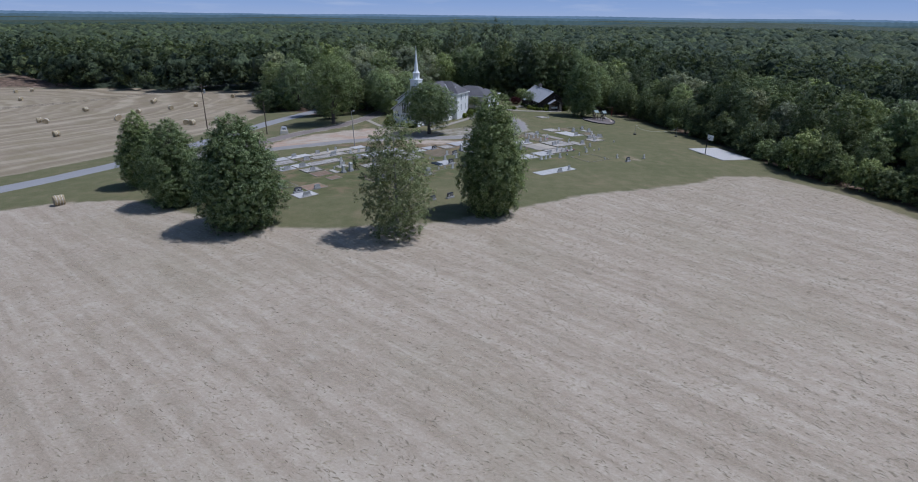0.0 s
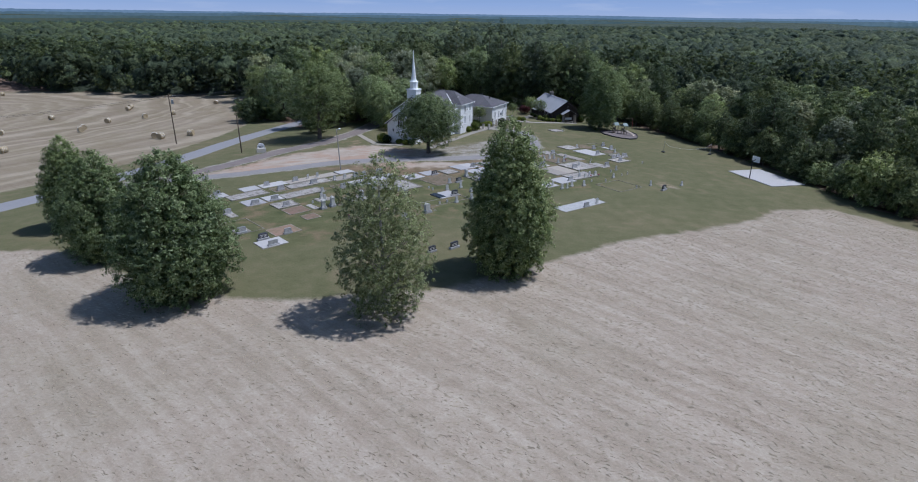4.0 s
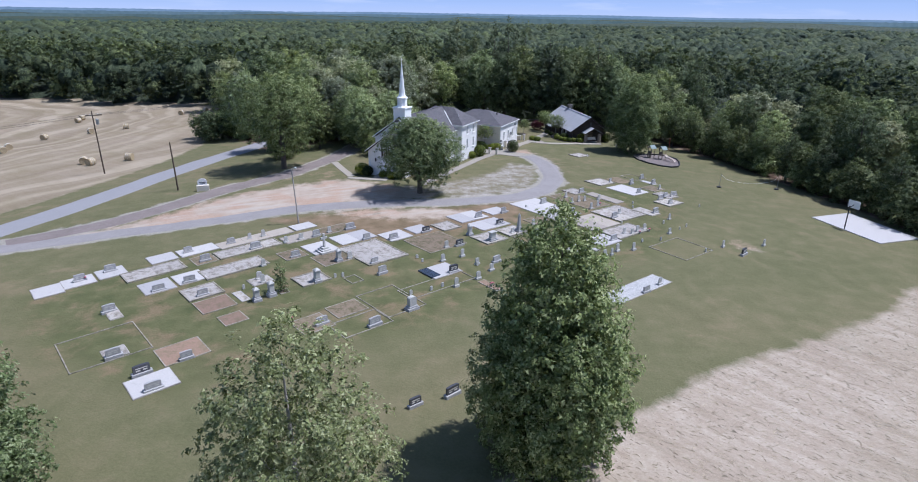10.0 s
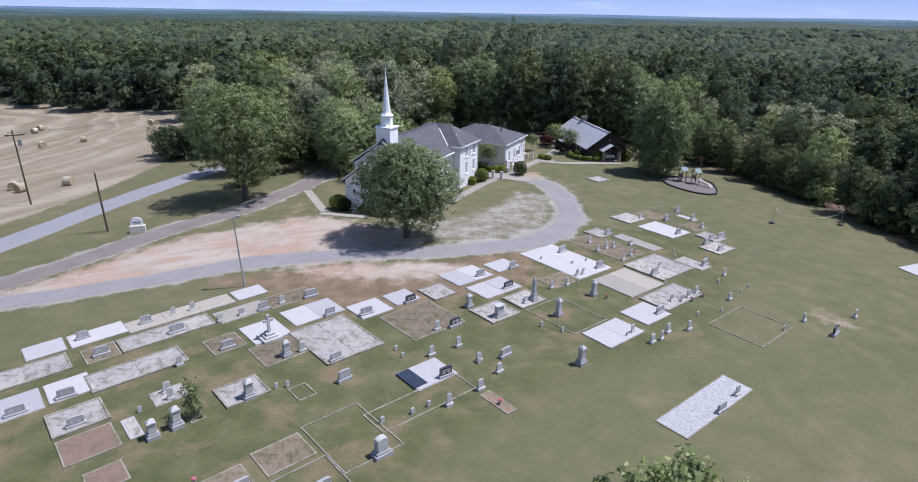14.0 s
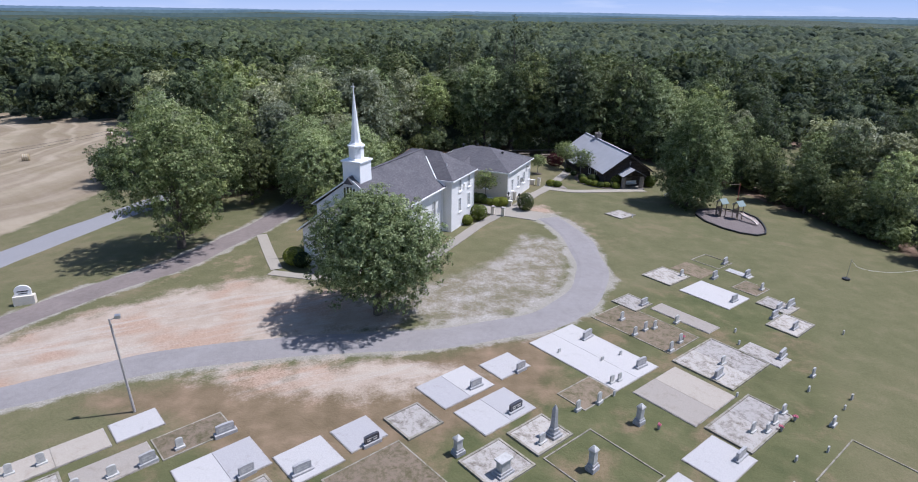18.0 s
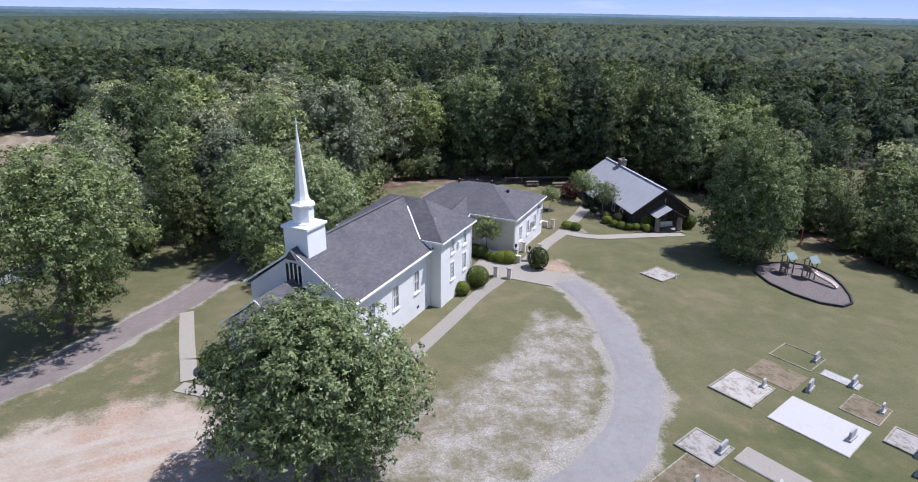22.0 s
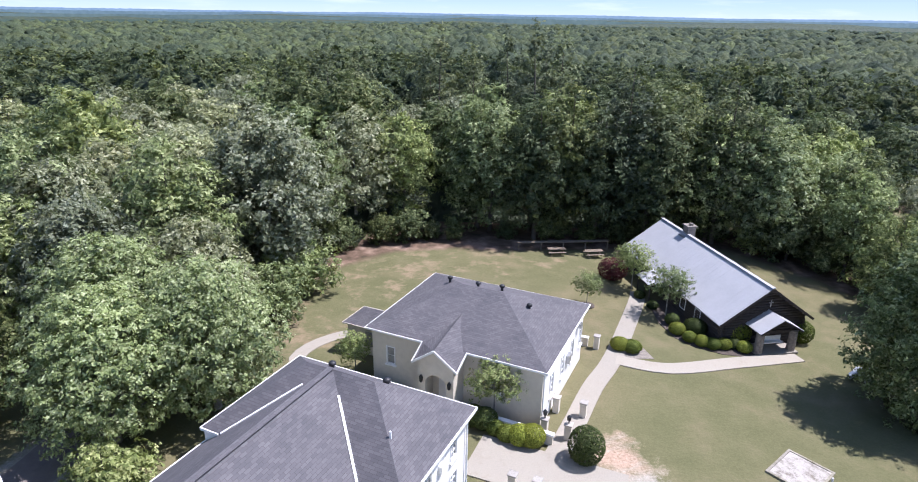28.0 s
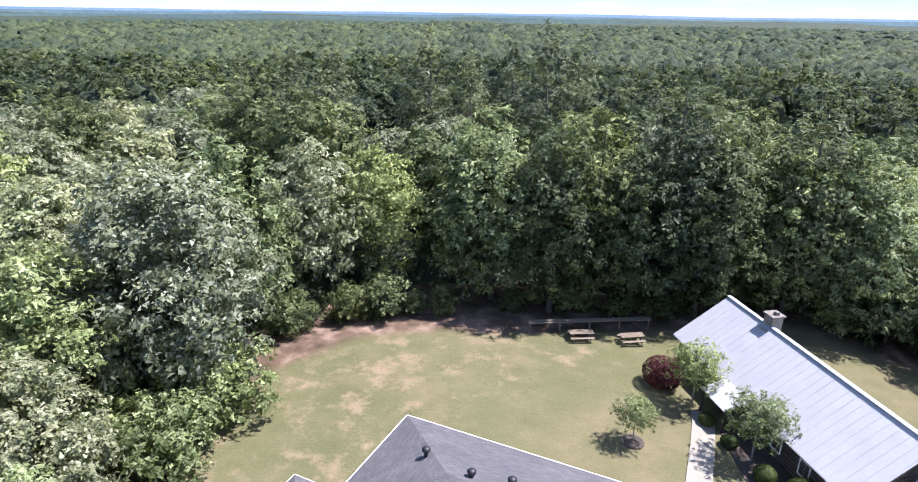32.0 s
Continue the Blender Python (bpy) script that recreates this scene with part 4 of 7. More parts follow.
def dome_mesh(rng, level, r, h, k, up):
    """The upper side of one uneven crown, smoothly rounded: triangles and directions."""
    t = BALLS[level]
    ph = rng.uniform(0, 6.28, (4, 3))
    def bulge(p):
        return 1 + 0.2 * np.sin(p[..., 0] * 3.1 + ph[0, 0]) * np.sin(p[..., 1] * 3.4 + ph[0, 1]) + 0.15 * np.sin(p[..., 0] * 6.3 + p[..., 2] * 3 + ph[1, 0]) * np.sin(p[..., 1] * 5.7 + ph[1, 1]) + 0.08 * np.sin(p[..., 2] * 8 + ph[2, 0])
    def place(p):
        p = p / np.linalg.norm(p, axis=-1)[..., None]
        return p * bulge(p)[..., None] * np.array([r * k, r * k, h * 0.5 * k]) + np.array([0, 0, h * 0.56])
    u = np.cross(t, np.array([0.31, 0.52, 0.79]))
    u /= np.linalg.norm(u, axis=-1)[..., None]
    w = np.cross(t, u)
    e = 0.06
    n = np.cross(place(t + u * e) - place(t - u * e), place(t + w * e) - place(t - w * e))
    n /= np.linalg.norm(n, axis=-1)[..., None]
    n[..., 2] += up
    n /= np.linalg.norm(n, axis=-1)[..., None]
    top = t[..., 2].mean(1) > (-0.25 if level == 2 and k < 1 else 0.05)
    return place(t)[top], n[top]


def woods():
    """Edge trees as things, the woods behind them as one mass of the same crowns, thinning in detail with distance."""
    gx, gy = np.meshgrid(np.arange(-1500, 1500, 8.8), np.arange(40, 2040, 8.8))
    rng = np.random.default_rng(3)
    px = (gx + rng.uniform(-3.2, 3.2, gx.shape)).ravel()
    py = (gy + rng.uniform(-3.2, 3.2, gy.shape)).ravel()
    out = np.minimum(-signed(px, py, OPEN), -signed(px, py, FIELD_CLEARING))
    wedge = (np.abs(px) < 0.8 * (py + 30)) & (out > 1.0)
    px, py, out = px[wedge], py[wedge], out[wedge]
    dist = np.hypot(px, py - 140)
    near = (out < 11) & (py < 222) & (px > -70)
    road_gap = (np.abs(px + 42 - (py - 172) * 0.2) < 4) & (py < 215)
    for x, y, o in zip(px[near & ~road_gap], py[near & ~road_gap], out[near & ~road_gap]):
        if x > 38:
            k, s = rw.choice(SIDE), rw.choice((0.4, 0.48, 0.55, 0.7)) * rw.uniform(0.92, 1.08) if o < 6 else rw.uniform(0.58, 0.8)
        elif x < -10:
            k, s = rw.choice(PALE), rw.uniform(0.8, 1.02)
        else:
            k, s = rw.choice(DARK if x > 2 else MIXED), rw.uniform(0.82, 1.06)
        plant(k, x, y, rw.uniform(0, 360), s, group="trees at the edge of the woods")
    for (x0, y0), (x1, y1) in zip(OPEN, OPEN[1:]):
        if not (-72 < x0 < 90 and y0 > 60 and y0 < 230):
            continue
        ln = math.hypot(x1 - x0, y1 - y0)
        for k in range(int(ln / 2.9) + 1):
            t = (k + rw.random()) * 2.9 / ln
            if t > 1:
                break
            nx, ny = (y1 - y0) / ln, -(x1 - x0) / ln
            o = rw.uniform(1.6, 3.8)
            x, y = x0 + (x1 - x0) * t + nx * o, y0 + (y1 - y0) * t + ny * o
            if abs(x + 42 - (y - 172) * 0.2) < 5 or rw.random() < 0.15:
                continue
            rear = -13 < x < 36 and y > 190
            plant("thicket" if rear or (x > 40 and rw.random() < 0.7) else "shrub", x, y, rw.uniform(0, 360), rw.uniform(0.6, 1.1) if x > 40 else rw.uniform(0.35, 0.7), group="trees at the edge of the woods", tall=rw.uniform(0.8, 1.25))
    far = ~near & ~road_gap
    px, py, dist, out = px[far], py[far], dist[far], out[far]
    low = fall(px, py)
    rng2 = np.random.default_rng(9)
    for x, y, o, dz, d in zip(px, py, out, low, dist):
        if d < 112:
            k = "deep_c" if ((x - 2) / 30) ** 2 + ((y - 240) / 16) ** 2 < 1 else rw.choice(("deep_a", "deep_b", "deep_b", "deep_d") if x > -12 else ("deep_a", "deep_d", "deep_d", "deep_b"))
            plant(k, x, y, rw.uniform(0, 360), rw.uniform(0.78, 1.05) * (0.82 if x > 40 else 1.0), group="trees deeper in the woods", drop=float(dz))
    bands = ((112, 260, 1250, 0.46, 1.0, 12), (260, 520, 240, 0.85, 1.0, 8), (520, 980, 0, 0, 1.0, 1), (980, 1900, 0, 0, 0.42, 1))
    for lo, hi, ncard, size, keep, nl in bands:
        sel = (dist >= lo) & (dist < hi) & (rng2.random(len(px)) < keep)
        kinds = []
        for s in range(7):
            r1, r2 = random.Random(40 + s), np.random.default_rng(50 + s)
            lob = lobes_cone(r1, 22, 4.6, 4, nl + 5, 0.6) if s == 6 else lobes_round(r1, 16 + 0.8 * s, 6.6, 0.8, max(nl, 3))
            cards = card_set(r2, lob, ncard, size, 0.9, 0.8, clump=size * 2.2, out=1.0, each=20, dome=0.6, loose=0.3, fuzz=0.26) if ncard else None
            mass = dome_mesh(r2, 2 if ncard or hi < 1000 else 1, 7.4 if s < 6 else 5.4, 14 + 0.7 * s if s < 6 else 18, 0.5 if ncard else 1.0, 0.2 if ncard else 0.4)
            if cards is not None:
                mid = cards[0][..., 2].mean(1)
                top = mid > 0.45 * mid.max()
                kinds.append((cards, (cards[0][top], cards[1][top]), mass))
            else:
                kinds.append((None, None, mass))
        groups = ([], [], []), ([], [], [])
        spots = list(zip(px[sel], py[sel], out[sel], low[sel], np.ones(sel.sum())))
        spots += [(x + rng2.uniform(-3, 3), y - rng2.uniform(2, 5), o, dz, 0.5) for x, y, o, dz, _ in spots if o < 10 and lo > 100 for _ in range(2)]
        for x, y, o, dz, small in spots:
            pines = ((x - 2) / 26) ** 2 + ((y - 245) / 18) ** 2 < 1 and rng2.random() < 0.7
            kind = kinds[6 if pines else int(rng2.integers(7))]
            a = rng2.uniform(0, 6.28)
            s = (0.66 + 0.5 * rng2.random() ** 1.3 + 0.3 * noise.noise(Vector((x / 55, y / 55, 8.0)))) * (0.78 if x > 40 and o < 50 else 1.0) * (1.0 if keep == 1 else 1.35) * small
            stand = noise.noise(Vector((x / 70, y / 70, 1.7)))
            v = rng2.random() ** 1.2 * 0.85 + 0.08 + 0.35 * stand + (0.14 if x < -20 else 0) - (0.22 if 0 < x - 0.06 * (y - 200) < 38 and y < 300 else 0)
            if pines:
                s, v = 0.92 + 0.2 * rng2.random(), 0.05 + 0.2 * rng2.random()
            turn = np.array([[math.cos(a), math.sin(a), 0], [-math.sin(a), math.cos(a), 0], [0, 0, 1]])
            for (q, w), (vs, ns, tint) in zip([k for k in (kind[1 if o > 14 else 0], kind[2]) if k], groups if kind[0] else groups[1:]):
                vs.append(q @ turn * np.array([s, s, s * (1.0 if keep == 1 else 0.8)]) + np.array([x, y, gz(x, y) + dz]))
                ns.append(w @ turn)
                tint.append(np.full(len(q) * 3, min(1, max(0, v))))
        for (vs, ns, tint), material in zip(groups, (M["wood_far"], M["crowns"])):
            if not vs:
                continue
            me = cards_mesh("woodland", np.concatenate(vs), np.concatenate(ns))
            add_float(me, "tint", np.concatenate(tint))
            tagged(link("woodland", me, material), "dense green mixed woodland stretching away", "woodland", kind="stuff")


woods()


def canopy():
    """The unbroken tree tops: the lower leafage between the near crowns, and far off all that is seen, out to the low hills."""
    ang = np.linspace(-math.pi, math.pi, 361)
    rad = np.concatenate([np.arange(60, 330, 9.0), np.arange(330, 1400, 34.0), np.geomspace(1400, 4700, 60)])
    A, R = [v.ravel() for v in np.meshgrid(ang, rad)]
    X, Y = R * np.sin(A), 90 + R * np.cos(A)
    out = np.minimum(-signed(X, Y, OPEN), -signed(X, Y, FIELD_CLEARING))
    z = np.empty(len(X))
    for i, (x, y, r) in enumerate(zip(X, Y, R)):
        hill = noise.fractal(Vector((x / 900, y / 900, 3.3)), 1.0, 2.0, 3) * min(1, r / 2500) * 16
        z[i] = (6.0 if r < 1400 else 9.0) + hill + noise.noise(Vector((x / 14, y / 14, 0))) * 3.2 + noise.noise(Vector((x / 60, y / 60, 5))) * 2.0
    Z = G(X, Y) + fall(X, Y) + np.where(out > 13, z * np.where(R < 330, 0.6, 1.0), np.where(out > 6, 2.0, -3.0))
    me = mesh_np("far_canopy", np.stack([X, Y, Z], 1), grid_faces(len(ang), len(rad)))
    for p in me.polygons:
        p.use_smooth = True
    tagged(link("far_canopy", me, M["canopy"]), "green tree tops reaching to the horizon", "woodland", kind="stuff")


canopy()


def backdrop():
    """Glowing hills at the edge of sight with haze painted into their blue, and the pale summer sky just over them."""
    ang = np.linspace(-math.pi, math.pi, 400)
    # Each farther ring glows paler and bluer: haze put into its colour.
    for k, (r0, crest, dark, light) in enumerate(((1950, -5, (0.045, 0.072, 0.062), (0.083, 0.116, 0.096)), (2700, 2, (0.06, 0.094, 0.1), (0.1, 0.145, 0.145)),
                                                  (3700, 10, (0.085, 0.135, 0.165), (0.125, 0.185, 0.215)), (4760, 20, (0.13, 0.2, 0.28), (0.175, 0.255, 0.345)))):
        m = bpy.data.materials.new("hazed_hills")
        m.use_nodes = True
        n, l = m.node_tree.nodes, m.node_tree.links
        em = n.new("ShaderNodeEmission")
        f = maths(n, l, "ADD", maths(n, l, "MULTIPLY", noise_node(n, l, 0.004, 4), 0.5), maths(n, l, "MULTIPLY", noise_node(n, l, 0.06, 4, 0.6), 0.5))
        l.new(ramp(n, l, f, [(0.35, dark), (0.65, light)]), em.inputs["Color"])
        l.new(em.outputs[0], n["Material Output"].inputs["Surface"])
        v = []
        fine = np.linspace(-math.pi, math.pi, 1600)
        for a in fine:
            top = crest + (4 + 2 * k) * noise.fractal(Vector((math.cos(a) * 3, math.sin(a) * 3, 7 + 5 * k)), 1.0, 2.0, 4) - 2.2 * (k + 1) * math.sin(a) + 3.4 * noise.noise(Vector((a * 190, 2.0 * k, 0)))
            for r, z in ((r0, -80), (r0 + 20, top)):
                v.append((r * math.sin(a), 90 + r * math.cos(a), z))
        f = np.array([(2 * i, 2 * i + 2, 2 * i + 3, 2 * i + 1) for i in range(len(fine) - 1)])
        tagged(link("backdrop", mesh_np("backdrop", np.array(v), f), m), "wooded hills in the distance, blue with painted haze", "backdrop", kind="structure")
    m = bpy.data.materials.new("horizon_sky")
    m.use_nodes = True
    n, l = m.node_tree.nodes, m.node_tree.links
    em = n.new("ShaderNodeEmission")
    co = n.new("ShaderNodeTexCoord")
    sp = n.new("ShaderNodeSeparateXYZ")
    l.new(co.outputs["Object"], sp.inputs[0])
    cloud = noise_node(n, l, 0.0016, 6, 0.6, stretch=(1, 1, 0.11, 0))
    g = ramp(n, l, maths(n, l, "DIVIDE", sp.outputs[2], 260.0), [(0.0, (0.41, 0.48, 0.62)), (0.35, (0.33, 0.43, 0.62)), (1.0, (0.23, 0.34, 0.57))])
    l.new(mixc(n, l, ramp(n, l, cloud, [(0.52, (0, 0, 0)), (0.75, (0.5, 0.5, 0.5))]), g, (0.55, 0.59, 0.68)), em.inputs["Color"])
    l.new(em.outputs[0], n["Material Output"].inputs["Surface"])
    v = [(4850 * math.sin(a), 90 + 4850 * math.cos(a), z) for a in ang for z in (-60, 320)]
    f = np.array([(2 * i, 2 * i + 2, 2 * i + 3, 2 * i + 1) for i in range(len(ang) - 1)])
    tagged(link("sky_backdrop", mesh_np("sky_backdrop", np.array(v), f), m), "pale blue summer sky low over the horizon", "sky", kind="structure")


backdrop()


# ---- church ----
def beam(bm, p, q, w, h):
    """A straight board from p to q, w wide and h high."""
    p, q = Vector(p), Vector(q)
    d = (q - p).normalized()
    s = d.cross(Vector((0, 0, 1)))
    s = s.normalized() if s.length > 1e-4 else Vector((1, 0, 0))
    u = s.cross(d)
    v = [bm.verts.new(c + s * a * w / 2 + u * b * h / 2) for c in (p, q) for a, b in ((-1, -1), (1, -1), (1, 1), (-1, 1))]
    for f in ((3, 2, 1, 0), (4, 5, 6, 7), (0, 1, 5, 4), (1, 2, 6, 5), (2, 3, 7, 6), (3, 0, 4, 7)):
        bm.faces.new([v[i] for i in f])
    return bm


def beams(pairs, w, h):
    bm = bmesh.new()
    for p, q in pairs:
        beam(bm, p, q, w, h)
    return bm


def roof_plane(name, pts, parent, material, thick=0.14, label=""):
    return part(name, poly_prism(bmesh.new(), pts, (0, 0, -thick)), material, parent, label)


def window(parent, axis, at, s0, s1, z0, z1, out, cols=2, rows=2, glass="glasspale", sill=True):
    """A sash window in a wall along x or y; out is the side it faces (+1 or -1 across the wall)."""
    def bx(a, b, c, d, t0, t1):
        lo, hi = sorted((at + out * t0, at + out * t1))
        return (a, b, lo, hi, c, d) if axis == "x" else (lo, hi, a, b, c, d)
    fr = bmesh.new()
    w = 0.07
    for a, b, c, d in ((s0, s0 + w, z0, z1), (s1 - w, s1, z0, z1), (s0 + w, s1 - w, z0, z0 + w), (s0 + w, s1 - w, z1 - w, z1)):
        box(fr, *bx(a, b, c, d, -0.12, 0.04))
    win = part("window", fr, M["trim"], parent)
    pw, ph = (s1 - s0 - 2 * w) / cols, (z1 - z0 - 2 * w) / rows
    for i in range(cols):
        for j in range(rows):
            a, c = s0 + w + i * pw, z0 + w + j * ph
            part("pane", boxes(bx(a + 0.015, a + pw - 0.015, c + 0.015, c + ph - 0.015, -0.09, -0.06)), M[glass], win)
    mu = bmesh.new()
    for i in range(1, cols):
        box(mu, *bx(s0 + w + i * pw - 0.018, s0 + w + i * pw + 0.018, z0 + w, z1 - w, -0.1, -0.02))
    for j in range(1, rows):
        box(mu, *bx(s0 + w, s1 - w, z0 + w + j * ph - 0.018, z0 + w + j * ph + 0.018, -0.1, -0.021))
    if len(mu.verts):
        part("muntin", mu, M["trim"], win)
    else:
        mu.free()
    if sill:
        part("sill", boxes(bx(s0 - 0.08, s1 + 0.08, z0 - 0.1, z0, -0.1, 0.12)), M["trim"], win)
    return win


def roof_vent(parent, x, y, z):
    bm = tube(bmesh.new(), (x, y, z - 0.3), (x, y, z + 0.18), 0.1, 0.1, 10)
    lathe(bm, [(0.1, z + 0.16), (0.19, z + 0.2), (0.2, z + 0.3), (0.12, z + 0.38), (0.02, z + 0.4)], 12, cx=x, cy=y)
    part("roof_vent", bm, M["black"], parent, "black turbine roof vent", True)


church = empty("church", -5.95, 142.2, 0, 65, label="white painted-brick church with grey shingle roof and tall white steeple", category="church")
W = "white_brick"
side_holes = [(2.88, 3.82, 1.85, 3.85), (6.32, 7.26, 1.85, 3.85), (9.76, 10.7, 1.85, 3.85)]
part("side_wall", wall_boxes(bmesh.new(), "x", 0.4, 0.3, 0.7, 12.5, -0.8, 4.98, side_holes), M[W], church)
part("side_wall", wall_boxes(bmesh.new(), "x", 8.8, 0.3, 0.7, 12.5, -0.8, 4.98, side_holes), M[W], church)
for y, o in ((0.4, -1), (9.1, 1)):
    for s0, s1, z0, z1 in side_holes:
        window(church, "x", y, s0, s1, z0, z1, o, 2, 2)
part("front_gable_wall", poly_prism(bmesh.new(), [(0.4, 0.4, -0.8), (0.4, 9.1, -0.8), (0.4, 9.1, 5.0), (0.4, 4.75, 8.14), (0.4, 0.4, 5.0)], (0.3, 0, 0)), M[W], church)
part("corner_pilaster", boxes((0.33, 0.75, 0.33, 0.66, -0.8, 4.95)), M["trim"], church)
part("nave_roof_slope", poly_prism(bmesh.new(), [(0.25, -0.04, 5.1), (15.6, -0.04, 5.1), (15.6, 4.75, 8.4), (0.25, 4.75, 8.4)], (0, 0, -0.14)), M["shingle"], church, "grey asphalt-shingle nave roof")
part("nave_roof_slope", poly_prism(bmesh.new(), [(0.25, 9.54, 5.1), (15.6, 9.54, 5.1), (15.6, 4.75, 8.4), (0.25, 4.75, 8.4)], (0, 0, -0.14)), M["shingle"], church, "grey asphalt-shingle nave roof")
part("ridge_cap", beams([((0.25, 4.75, 8.41), (15.6, 4.75, 8.41))], 0.3, 0.05), M["shingle"], church)
part("fascia", beams([((0.22, -0.08, 5.04), (12.2, -0.08, 5.04)), ((0.22, 9.58, 5.04), (12.2, 9.58, 5.04)), ((0.2, -0.08, 5.01), (0.2, 4.75, 8.31)), ((0.2, 9.58, 5.01), (0.2, 4.75, 8.31))], 0.06, 0.14), M["trim"], church)
part("gutter", beams([((0.3, -0.16, 5.07), (12.3, -0.16, 5.07))], 0.12, 0.1), M["trim"], church)
part("downspout", tube(bmesh.new(), (12.25, 0.3, -0.2), (12.25, 0.3, 4.9), 0.05, 0.05, 6), M["trim"], church)
part("soffit", boxes((0.3, 12.4, 0.0, 0.4, 4.92, 4.96), (0.3, 12.4, 9.1, 9.5, 4.92, 4.96)), M["trim"], church)
for u in (1.2, 5.4, 10.2):
    part("crawl_vent", boxes((u, u + 0.35, 0.36, 0.41, 0.3, 0.5)), M["black"], church, "dark crawl-space vent")
# transept
th = [(14.4, 15.15, 1.5, 3.2), (17.0, 17.75, 1.5, 3.2), (14.4, 15.15, 4.0, 5.45), (17.0, 17.75, 4.0, 5.45)]
for y, o in ((-0.75, -1), (9.0, 1)):
    part("transept_wall", wall_boxes(bmesh.new(), "x", y, 0.3, 12.5, 18.8, -0.9, 5.78, th), M[W], church)
    for s0, s1, z0, z1 in th:
        window(church, "x", y if o < 0 else y + 0.3, s0, s1, z0, z1, o, 2, 4)
part("transept_wall", boxes((12.5, 12.8, -0.45, 0.7, -0.9, 5.78)), M[W], church)
part("transept_wall", boxes((12.5, 12.8, 8.8, 9.0, -0.9, 5.78)), M[W], church)
part("transept_wall", wall_boxes(bmesh.new(), "y", 18.5, 0.3, -0.45, 9.0, -0.9, 5.78), M[W], church)
e, A, B = 5.85, 8.35, 15.65
roof_plane("transept_roof_slope", [(12.15, -1.1, e), (12.15, 1.05, e), (B, 4.68, A), (B, 2.4, A)], church, M["shingle"])
roof_plane("transept_roof_slope", [(12.15, 9.65, e), (12.15, 8.45, e), (B, 4.82, A), (B, 6.15, A)], church, M["shingle"])
roof_plane("transept_roof_slope", [(12.15, -1.1, e), (19.15, -1.1, e), (B, 2.4, A)], church, M["shingle"])
roof_plane("transept_roof_slope", [(12.15, 9.65, e), (19.15, 9.65, e), (B, 6.15, A)], church, M["shingle"])
roof_plane("transept_roof_slope", [(19.15, -1.1, e), (19.15, 9.65, e), (B, 6.15, A), (B, 2.4, A)], church, M["shingle"])
for a, b, c in ((1.05, 3.75, -0.04), (8.45, 5.75, 9.54)):
    part("valley_flashing", beams([((12.13, a, e + 0.03), (14.75, b, 7.74))], 0.11, 0.09), M["trim"], church, "white metal roof flashing")
    part("roof_cheek", poly_prism(bmesh.new(), [(12.16, c, 5.08), (12.16, a, e - 0.02), (12.16, c, e - 0.02)], (0.03, 0, 0)), M["trim"], church)
part("fascia", beams([((12.1, -1.14, e - 0.08), (19.2, -1.14, e - 0.08)), ((12.1, 9.69, e - 0.08), (19.2, 9.69, e - 0.08)), ((19.19, -1.14, e - 0.08), (19.19, 9.69, e - 0.08)),
                       ((12.11, -1.14, e - 0.08), (12.11, 0.9, e - 0.08)), ((12.11, 8.6, e - 0.08), (12.11, 9.69, e - 0.08))], 0.06, 0.14), M["trim"], church)
part("soffit", boxes((12.15, 19.15, -1.1, -0.75, e - 0.2, e - 0.16), (12.15, 12.5, -1.1, 0.4, e - 0.2, e - 0.161)), M["trim"], church)
part("air_conditioner", boxes((15.75, 16.15, -0.95, -0.74, 4.35, 4.75), bevel=0.02), M["trim"], church, "small white window air conditioner")
part("downspout", tube(bmesh.new(), (18.7, -0.85, -0.3), (18.7, -0.85, 5.7), 0.05, 0.05, 6), M["trim"], church)
part("crawl_vent", boxes((15.6, 15.95, -0.79, -0.74, 0.05, 0.25)), M["black"], church)
roof_vent(church, 17.0, 2.6, 7.3)
roof_vent(church, 17.2, 5.9, 7.2)
part("vent_pipe", tube(bmesh.new(), (14.0, 0.6, 6.6), (14.0, 0.6, 7.4), 0.05, 0.05, 6), M["trim"], church)
# front gable window and porch
for k in range(4):
    y = 4.16 + k * 0.37
    part("gable_louver", boxes((0.33, 0.41, y, y + 0.27, 5.75, 7.05 + 0.3 * (1 if k in (1, 2) else 0.55))), M["glass"], church, "dark tall gable pane")
part("gable_frame", boxes(*[(0.31, 0.4, 4.05 + k * 0.37, 4.05 + k * 0.37 + 0.1, 5.7, 7.3) for k in range(5)], (0.31, 0.4, 4.05, 5.63, 5.62, 5.7)), M["trim"], church)
part("porch_front_wall", poly_prism(bmesh.new(), [(-3.2, 1.75, -0.8), (-3.2, 8.2, -0.8), (-3.2, 8.2, 3.55), (-3.2, 4.97, 5.95), (-3.2, 1.75, 3.55)], (0.3, 0, 0)), M[W], church)
part("porch_side_wall", wall_boxes(bmesh.new(), "x", 1.75, 0.3, -2.9, 0.4, -0.8, 3.6, [(-1.9, -0.9, 1.4, 3.1)]), M[W], church)
part("porch_side_wall", wall_boxes(bmesh.new(), "x", 7.9, 0.3, -2.9, 0.4, -0.8, 3.6, [(-1.9, -0.9, 1.4, 3.1)]), M[W], church)
window(church, "x", 1.75, -1.9, -0.9, 1.4, 3.1, -1, 2, 2)
